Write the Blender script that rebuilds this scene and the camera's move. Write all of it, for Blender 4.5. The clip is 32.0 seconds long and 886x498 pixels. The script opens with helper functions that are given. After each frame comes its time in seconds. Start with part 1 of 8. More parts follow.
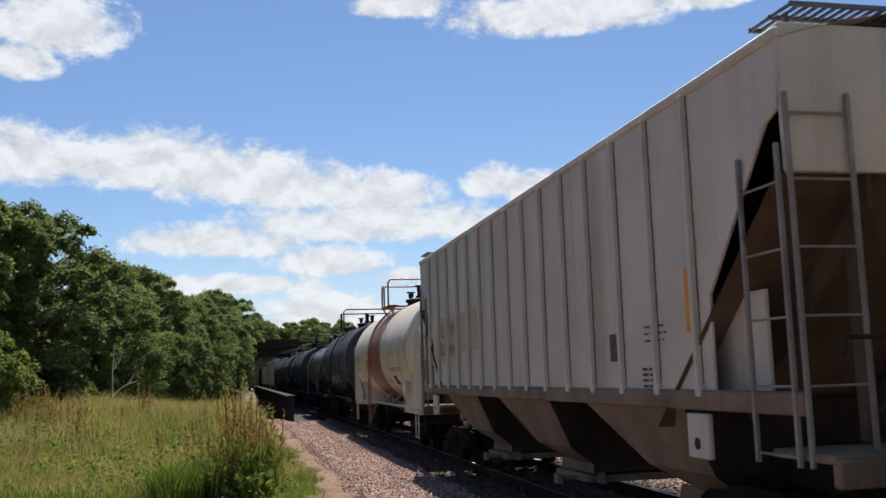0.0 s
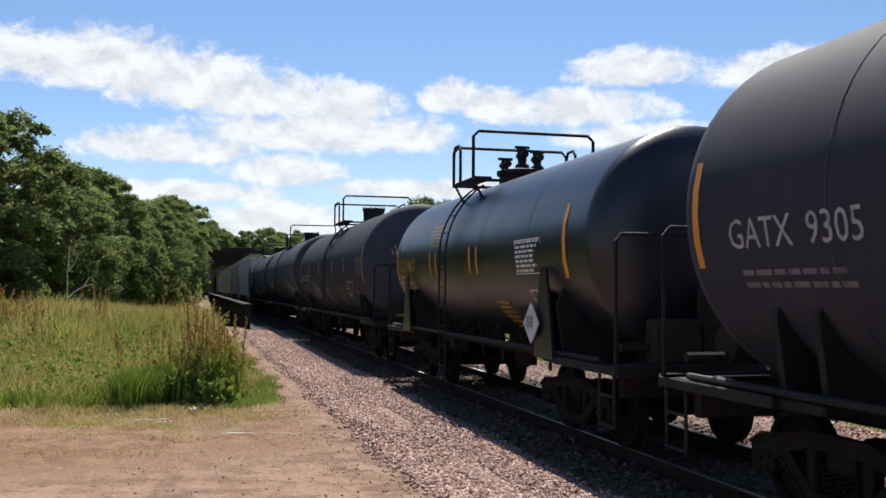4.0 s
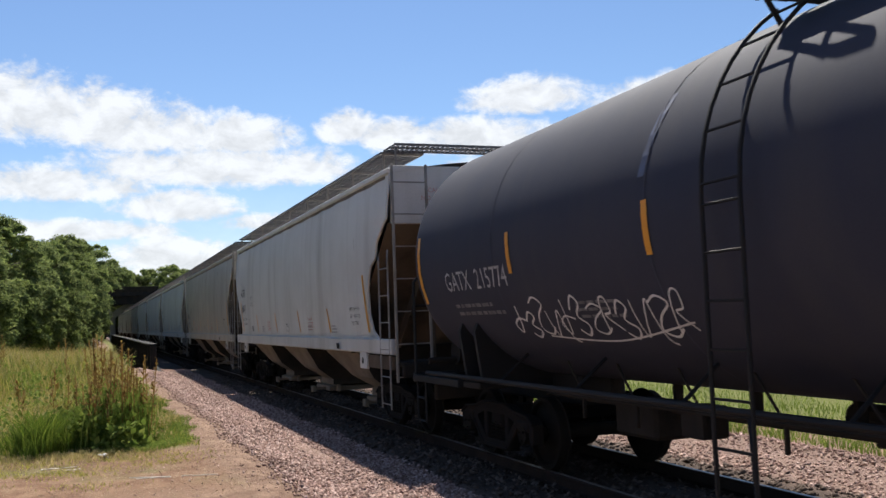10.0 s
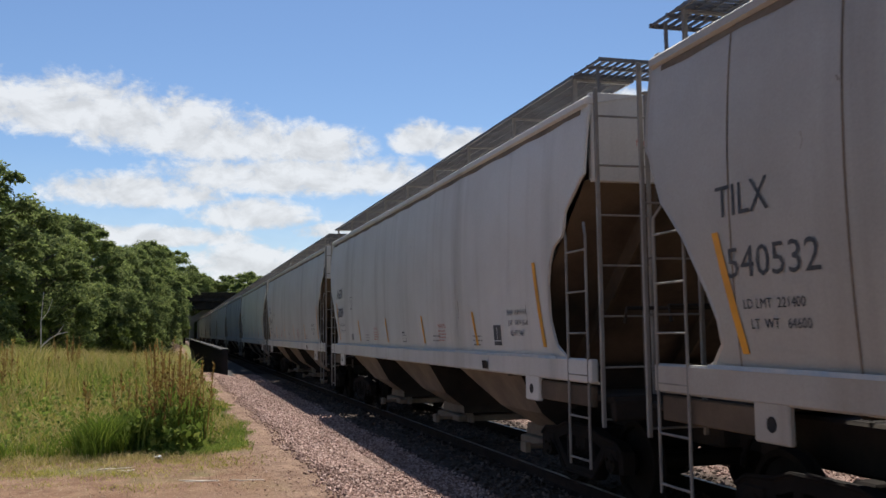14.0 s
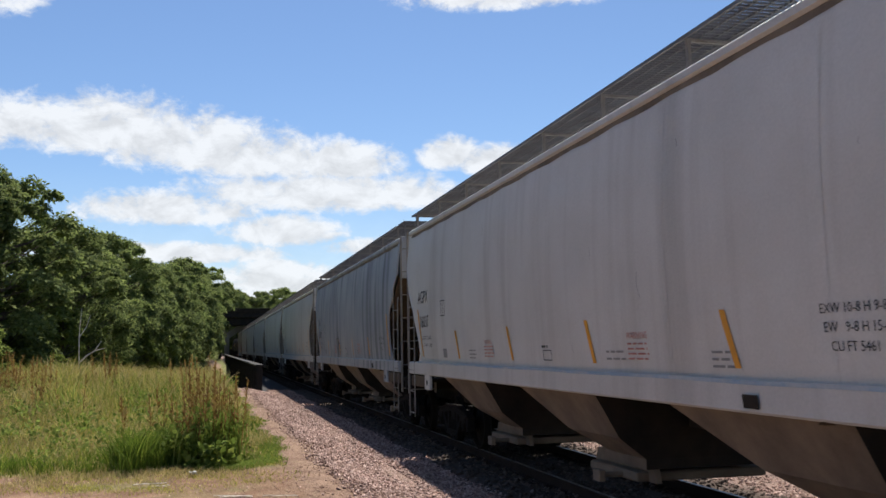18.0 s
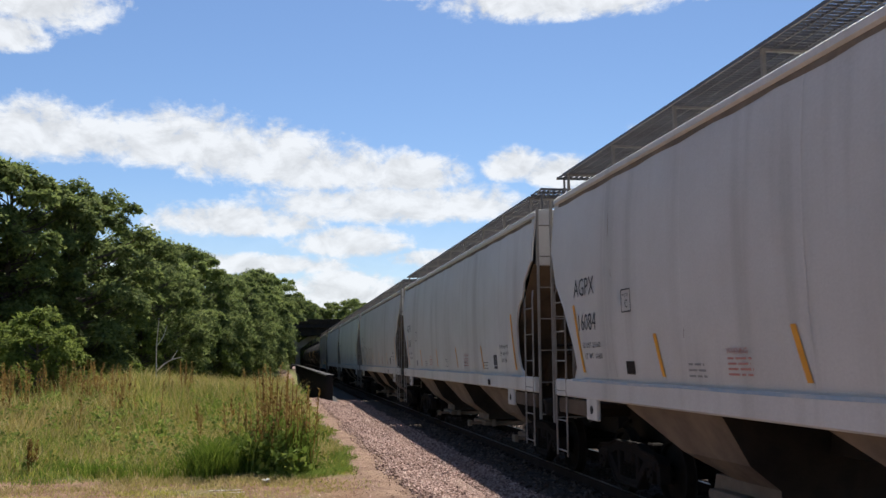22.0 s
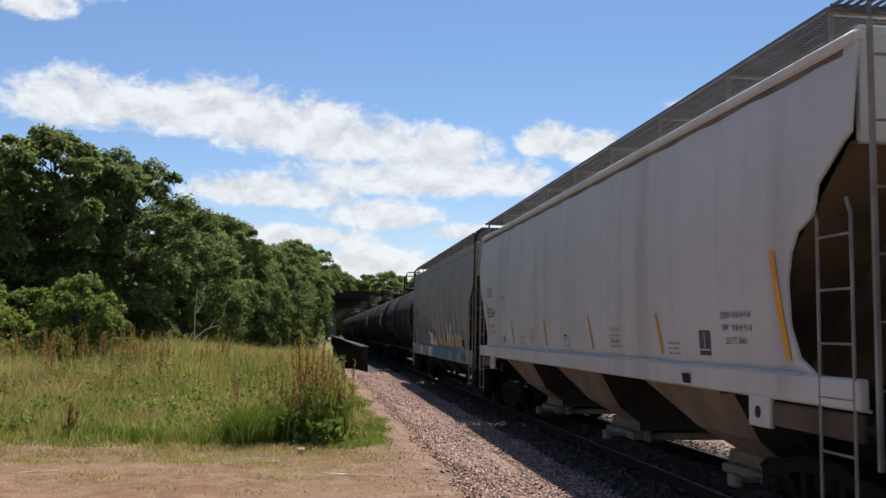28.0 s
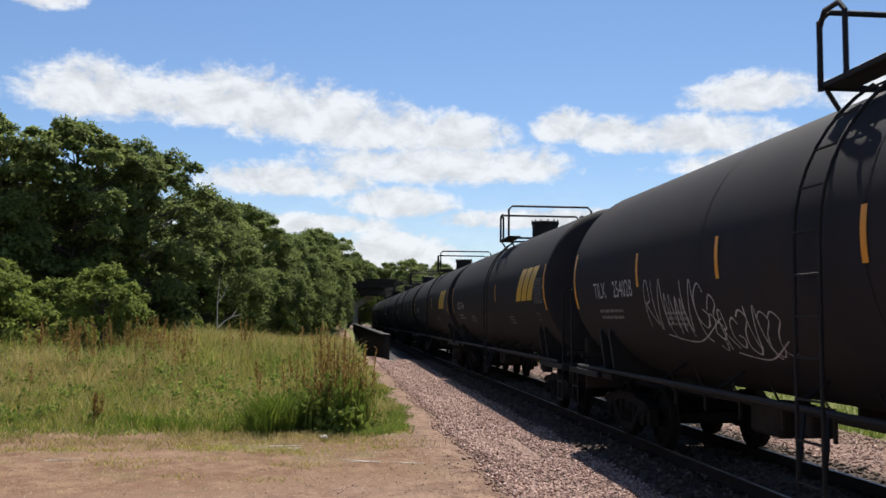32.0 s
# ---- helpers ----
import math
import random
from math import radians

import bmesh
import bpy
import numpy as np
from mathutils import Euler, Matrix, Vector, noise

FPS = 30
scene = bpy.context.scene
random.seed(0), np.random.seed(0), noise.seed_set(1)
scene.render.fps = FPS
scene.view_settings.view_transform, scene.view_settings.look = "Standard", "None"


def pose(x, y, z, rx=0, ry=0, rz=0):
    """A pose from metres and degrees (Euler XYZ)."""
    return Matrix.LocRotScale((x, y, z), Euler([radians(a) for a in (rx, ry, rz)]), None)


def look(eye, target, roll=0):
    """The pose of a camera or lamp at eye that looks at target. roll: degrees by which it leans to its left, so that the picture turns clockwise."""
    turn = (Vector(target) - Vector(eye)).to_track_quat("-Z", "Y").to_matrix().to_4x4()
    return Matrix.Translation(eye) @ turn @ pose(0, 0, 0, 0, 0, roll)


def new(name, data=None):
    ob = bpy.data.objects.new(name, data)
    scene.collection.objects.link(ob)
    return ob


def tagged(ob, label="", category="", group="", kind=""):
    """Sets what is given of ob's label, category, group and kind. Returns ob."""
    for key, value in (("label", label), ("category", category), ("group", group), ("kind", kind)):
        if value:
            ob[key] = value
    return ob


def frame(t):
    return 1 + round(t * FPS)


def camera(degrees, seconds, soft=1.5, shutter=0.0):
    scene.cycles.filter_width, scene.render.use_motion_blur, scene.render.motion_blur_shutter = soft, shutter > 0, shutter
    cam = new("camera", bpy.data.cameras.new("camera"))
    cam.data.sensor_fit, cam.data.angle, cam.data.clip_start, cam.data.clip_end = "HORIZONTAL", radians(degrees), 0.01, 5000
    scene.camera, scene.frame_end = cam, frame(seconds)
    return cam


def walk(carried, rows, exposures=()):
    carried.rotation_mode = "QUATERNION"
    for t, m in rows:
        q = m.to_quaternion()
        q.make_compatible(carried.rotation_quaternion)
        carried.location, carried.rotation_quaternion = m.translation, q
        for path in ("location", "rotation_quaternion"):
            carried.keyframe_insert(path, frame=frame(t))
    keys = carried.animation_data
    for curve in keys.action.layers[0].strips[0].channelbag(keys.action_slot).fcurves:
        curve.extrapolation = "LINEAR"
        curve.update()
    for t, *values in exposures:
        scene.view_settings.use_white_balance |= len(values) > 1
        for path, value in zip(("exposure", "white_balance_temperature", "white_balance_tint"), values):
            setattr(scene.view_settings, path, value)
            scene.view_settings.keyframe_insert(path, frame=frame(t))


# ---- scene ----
# ---- camera: a phone held by someone standing beside the track ----
cam = camera(50.5, 32.0, soft=1.5, shutter=0.06)
EYE = 1.95
PATH = [
    (0.0, pose(-0.053, 0.059, EYE, 97.66, 1.70, -12.11)),
    (0.5, pose(-0.015, 0.065, EYE, 97.40, 1.61, -12.68)),
    (1.0, pose(-0.026, -0.030, EYE, 95.97, 0.55, -14.85)),
    (1.5, pose(-0.054, -0.083, EYE, 94.48, 0.45, -14.02)),
    (2.0, pose(-0.036, -0.039, EYE, 93.73, -0.44, -12.09)),
    (2.5, pose(-0.044, -0.044, EYE, 93.88, -0.79, -12.07)),
    (4.5, pose(-0.257, 0.058, EYE, 91.74, 0.08, -15.62)),
    (5.0, pose(-0.294, 0.055, EYE, 91.27, 0.52, -15.83)),
    (5.5, pose(-0.316, 0.040, EYE, 91.21, 1.79, -16.84)),
    (6.0, pose(-0.283, 0.053, EYE, 91.50, 2.05, -22.01)),
    (6.5, pose(-0.284, 0.011, EYE, 92.83, 2.82, -24.14)),
    (7.0, pose(-0.319, -0.035, EYE, 93.45, 3.23, -23.80)),
    (7.5, pose(-0.306, -0.001, EYE, 93.86, 2.87, -21.42)),
    (8.0, pose(-0.308, 0.001, EYE, 93.72, 2.20, -21.54)),
    (8.5, pose(-0.293, 0.054, EYE, 93.75, 2.38, -21.28)),
    (9.0, pose(-0.318, 0.021, EYE, 94.36, 1.95, -21.02)),
    (9.5, pose(-0.333, 0.019, EYE, 93.98, 1.40, -20.31)),
    (10.0, pose(-0.294, 0.025, EYE, 94.17, 2.06, -20.39)),
    (10.5, pose(-0.292, -0.015, EYE, 93.01, 1.83, -22.30)),
    (11.0, pose(-0.276, -0.069, EYE, 90.65, 0.88, -23.80)),
    (11.5, pose(-0.233, 0.101, EYE, 92.74, 1.83, -26.10)),
    (12.0, pose(-0.260, -0.169, EYE, 91.43, 1.96, -26.06)),
    (12.5, pose(-0.080, 0.048, EYE, 92.91, -0.11, -22.32)),
    (13.0, pose(0.003, -0.000, EYE, 93.00, -0.48, -17.55)),
    (13.5, pose(0.023, 0.036, EYE, 93.70, 0.12, -15.64)),
    (14.0, pose(0.037, -0.040, EYE, 94.95, 0.78, -15.89)),
    (14.5, pose(0.058, -0.030, EYE, 95.14, 1.27, -15.32)),
    (15.0, pose(0.054, -0.029, EYE, 95.91, 0.61, -14.69)),
    (15.5, pose(0.047, -0.100, EYE, 96.39, 1.15, -15.14)),
    (17.5, pose(0.073, -0.036, EYE, 96.12, 0.99, -14.80)),
    (18.0, pose(0.054, -0.040, EYE, 95.89, 0.97, -13.85)),
    (18.5, pose(0.041, -0.094, EYE, 96.48, 1.21, -13.20)),
    (19.0, pose(0.015, -0.166, EYE, 96.83, 0.76, -12.86)),
    (19.5, pose(0.020, -0.128, EYE, 96.96, 0.97, -12.11)),
    (20.0, pose(0.011, -0.198, EYE, 96.73, 0.96, -11.30)),
    (20.5, pose(0.011, -0.156, EYE, 96.22, 0.77, -10.59)),
    (21.0, pose(0.017, -0.103, EYE, 96.11, 0.77, -10.26)),
    (21.5, pose(0.017, -0.131, EYE, 96.35, 0.49, -9.98)),
    (22.0, pose(0.029, -0.121, EYE, 96.65, 0.47, -9.69)),
    (22.5, pose(0.033, -0.089, EYE, 96.76, 0.54, -9.32)),
    (23.0, pose(0.058, -0.194, EYE, 96.81, 0.87, -9.28)),
    (23.5, pose(0.044, -0.222, EYE, 97.01, 0.92, -9.30)),
    (24.0, pose(0.024, -0.210, EYE, 97.11, 0.91, -9.10)),
    (24.5, pose(0.017, -0.147, EYE, 96.97, 0.48, -8.73)),
    (25.0, pose(0.021, -0.070, EYE, 96.19, 0.07, -7.68)),
    (25.5, pose(0.008, -0.070, EYE, 95.89, -0.13, -7.43)),
    (27.5, pose(0.017, -0.054, EYE, 95.30, -0.74, -7.69)),
    (28.0, pose(0.020, -0.033, EYE, 95.06, -0.78, -7.59)),
    (28.5, pose(0.018, -0.075, EYE, 94.77, -0.99, -7.67)),
    (29.0, pose(0.018, -0.059, EYE, 94.64, -1.15, -7.11)),
    (29.5, pose(0.015, -0.083, EYE, 94.61, -1.24, -6.72)),
    (30.0, pose(0.026, -0.055, EYE, 94.77, -0.80, -6.67)),
    (30.5, pose(0.030, -0.081, EYE, 94.65, -0.52, -6.73)),
    (31.0, pose(0.036, -0.074, EYE, 94.48, -0.44, -6.57)),
    (31.5, pose(0.034, -0.032, EYE, 94.34, -0.31, -6.14)),
    (32.0, pose(0.035, -0.024, EYE, 94.28, -0.41, -6.28)),
]
# the lens stops down a little on the bright cars and opens on the black ones
walk(cam, PATH, [(0.0, 0.60), (1.0, 0.56), (2.0, 0.72), (4.5, 0.76), (6.0, 0.77), (8.0, 0.88), (9.0, 0.84), (10.0, 0.78), (12.0, 0.82), (13.0, 0.78), (13.5, 0.70), (14.0, 0.54), (14.5, 0.66), (15.0, 0.69), (22.0, 0.67), (24.0, 0.63), (25.0, 0.58), (26.5, 0.62), (32.0, 0.64)])

# ---- world, sun ----
SUN = Vector((0.185, 0.66, 1.0)).normalized()
sun_el = math.asin(SUN.z)
sun_az = math.atan2(SUN.x, SUN.y)
world = bpy.data.worlds.new("sky")
scene.world = world
world.use_nodes = True
wn = world.node_tree.nodes
wsky = wn.new("ShaderNodeTexSky")
wsky.sky_type = "NISHITA"
wsky.sun_disc = False
wsky.sun_elevation, wsky.sun_rotation = sun_el, sun_az
wsky.air_density, wsky.dust_density, wsky.ozone_density = 1.0, 0.15, 3.0
wn["Background"].inputs["Strength"].default_value = 0.065
wtint = wn.new("ShaderNodeMix")
wtint.data_type, wtint.blend_type = "RGBA", "MULTIPLY"
wtint.inputs["Factor"].default_value = 1.0
wtint.inputs["B"].default_value = (0.90, 0.98, 1.10, 1)
world.node_tree.links.new(wsky.outputs[0], wtint.inputs["A"])
world.node_tree.links.new(wtint.outputs["Result"], wn["Background"].inputs["Color"])
sun = new("sun", bpy.data.lights.new("sun", "SUN"))
sun.data.energy, sun.data.angle, sun.data.color = 5.0, radians(0.53), (1.0, 0.95, 0.87)
sun.matrix_world = look(tuple(SUN * 50), (0, 0, 0))

# ---- materials ----
def material(name, base, rough=0.6, metal=0.0, second=None, scale=3.0, amount=0.5, grain=60.0, bump=0.15,
             bump_dist=0.01, streak=None, vary=0.0, spec=0.5, rough_var=0.1):
    """Two-scale surface: large stains towards a second colour, fine grain with relief, optional running streaks."""
    m = bpy.data.materials.new(name)
    m.use_nodes = True
    nt = m.node_tree
    n, k = nt.nodes, nt.links
    bsdf = n["Principled BSDF"]
    bsdf.inputs["Metallic"].default_value = metal
    bsdf.inputs["Specular IOR Level"].default_value = spec
    tc = n.new("ShaderNodeTexCoord")
    big = n.new("ShaderNodeTexNoise")
    big.inputs["Scale"].default_value, big.inputs["Detail"].default_value = scale, 6
    big.inputs["Roughness"].default_value = 0.62
    k.new(tc.outputs["Object"], big.inputs["Vector"])
    ramp = n.new("ShaderNodeMapRange")
    ramp.inputs["From Min"].default_value, ramp.inputs["From Max"].default_value = 0.38, 0.68
    ramp.inputs["To Max"].default_value = amount
    k.new(big.outputs["Fac"], ramp.inputs["Value"])
    mix = n.new("ShaderNodeMix")
    mix.data_type = "RGBA"
    mix.inputs["A"].default_value = (*base, 1)
    mix.inputs["B"].default_value = (*(second or tuple(c * 0.7 for c in base)), 1)
    k.new(ramp.outputs["Result"], mix.inputs["Factor"])
    col = mix.outputs["Result"]
    fine = n.new("ShaderNodeTexNoise")
    fine.inputs["Scale"].default_value, fine.inputs["Detail"].default_value = grain, 4
    k.new(tc.outputs["Object"], fine.inputs["Vector"])
    if streak:
        mp = n.new("ShaderNodeMapping")
        mp.inputs["Scale"].default_value = streak[1]
        k.new(tc.outputs["Object"], mp.inputs["Vector"])
        st = n.new("ShaderNodeTexNoise")
        st.inputs["Scale"].default_value, st.inputs["Detail"].default_value = 1.0, 5
        k.new(mp.outputs["Vector"], st.inputs["Vector"])
        sr = n.new("ShaderNodeMapRange")
        sr.inputs["From Min"].default_value, sr.inputs["From Max"].default_value = 0.5, 0.72
        sr.inputs["To Max"].default_value = streak[2]
        k.new(st.outputs["Fac"], sr.inputs["Value"])
        smix = n.new("ShaderNodeMix")
        smix.data_type = "RGBA"
        k.new(sr.outputs["Result"], smix.inputs["Factor"])
        k.new(col, smix.inputs["A"])
        smix.inputs["B"].default_value = (*streak[0], 1)
        col = smix.outputs["Result"]
    gmix = n.new("ShaderNodeMix")
    gmix.data_type, gmix.blend_type = "RGBA", "MULTIPLY"
    gr = n.new("ShaderNodeMapRange")
    gr.inputs["To Min"].default_value, gr.inputs["To Max"].default_value = 0.75, 1.25
    k.new(fine.outputs["Fac"], gr.inputs["Value"])
    gmix.inputs["Factor"].default_value = 0.5
    k.new(col, gmix.inputs["A"])
    k.new(gr.outputs["Result"], gmix.inputs["B"])
    col = gmix.outputs["Result"]
    if vary:
        oi = n.new("ShaderNodeObjectInfo")
        vr = n.new("ShaderNodeMapRange")
        vr.inputs["To Min"].default_value, vr.inputs["To Max"].default_value = 1 - vary, 1 + vary
        k.new(oi.outputs["Random"], vr.inputs["Value"])
        vm = n.new("ShaderNodeMix")
        vm.data_type, vm.blend_type = "RGBA", "MULTIPLY"
        vm.inputs["Factor"].default_value = 1.0
        k.new(col, vm.inputs["A"])
        k.new(vr.outputs["Result"], vm.inputs["B"])
        col = vm.outputs["Result"]
    k.new(col, bsdf.inputs["Base Color"])
    rr = n.new("ShaderNodeMapRange")
    rr.inputs["To Min"].default_value, rr.inputs["To Max"].default_value = max(0.02, rough - rough_var), min(1, rough + rough_var)
    k.new(big.outputs["Fac"], rr.inputs["Value"])
    k.new(rr.outputs["Result"], bsdf.inputs["Roughness"])
    if bump:
        bp = n.new("ShaderNodeBump")
        bp.inputs["Strength"].default_value, bp.inputs["Distance"].default_value = bump, bump_dist
        k.new(fine.outputs["Fac"], bp.inputs["Height"])
        k.new(bp.outputs["Normal"], bsdf.inputs["Normal"])
    return m


def island_material(name, colours, rough=0.8, leafy=0.0):
    """Loose small pieces: each island takes its own shade between the colours."""
    m = bpy.data.materials.new(name)
    m.use_nodes = True
    n, k = m.node_tree.nodes, m.node_tree.links
    bsdf = n["Principled BSDF"]
    geo = n.new("ShaderNodeNewGeometry")
    ramp = n.new("ShaderNodeValToRGB")
    for i, c in enumerate(colours):
        pos = i / max(1, len(colours) - 1)
        e = ramp.color_ramp.elements[i] if i < 2 else ramp.color_ramp.elements.new(pos)
        e.position, e.color = pos, (*c, 1)
    k.new(geo.outputs["Random Per Island"], ramp.inputs["Fac"])
    tc = n.new("ShaderNodeTexCoord")
    big = n.new("ShaderNodeTexNoise")
    big.inputs["Scale"].default_value, big.inputs["Detail"].default_value = 0.5, 4
    k.new(tc.outputs["Object"], big.inputs["Vector"])
    mr = n.new("ShaderNodeMapRange")
    mr.inputs["To Min"].default_value, mr.inputs["To Max"].default_value = 0.6, 1.4
    k.new(big.outputs["Fac"], mr.inputs["Value"])
    mix = n.new("ShaderNodeMix")
    mix.data_type, mix.blend_type = "RGBA", "MULTIPLY"
    mix.inputs["Factor"].default_value = 1.0
    k.new(ramp.outputs["Color"], mix.inputs["A"])
    k.new(mr.outputs["Result"], mix.inputs["B"])
    k.new(mix.outputs["Result"], bsdf.inputs["Base Color"])
    bsdf.inputs["Roughness"].default_value = rough
    bsdf.inputs["Specular IOR Level"].default_value = 0.08 if leafy else 0.1
    if leafy:
        tr = n.new("ShaderNodeBsdfTranslucent")
        k.new(mix.outputs["Result"], tr.inputs["Color"])
        ms = n.new("ShaderNodeMixShader")
        ms.inputs["Fac"].default_value = leafy
        k.new(bsdf.outputs[0], ms.inputs[1])
        k.new(tr.outputs[0], ms.inputs[2])
        k.new(ms.outputs[0], n["Material Output"].inputs["Surface"])
    return m


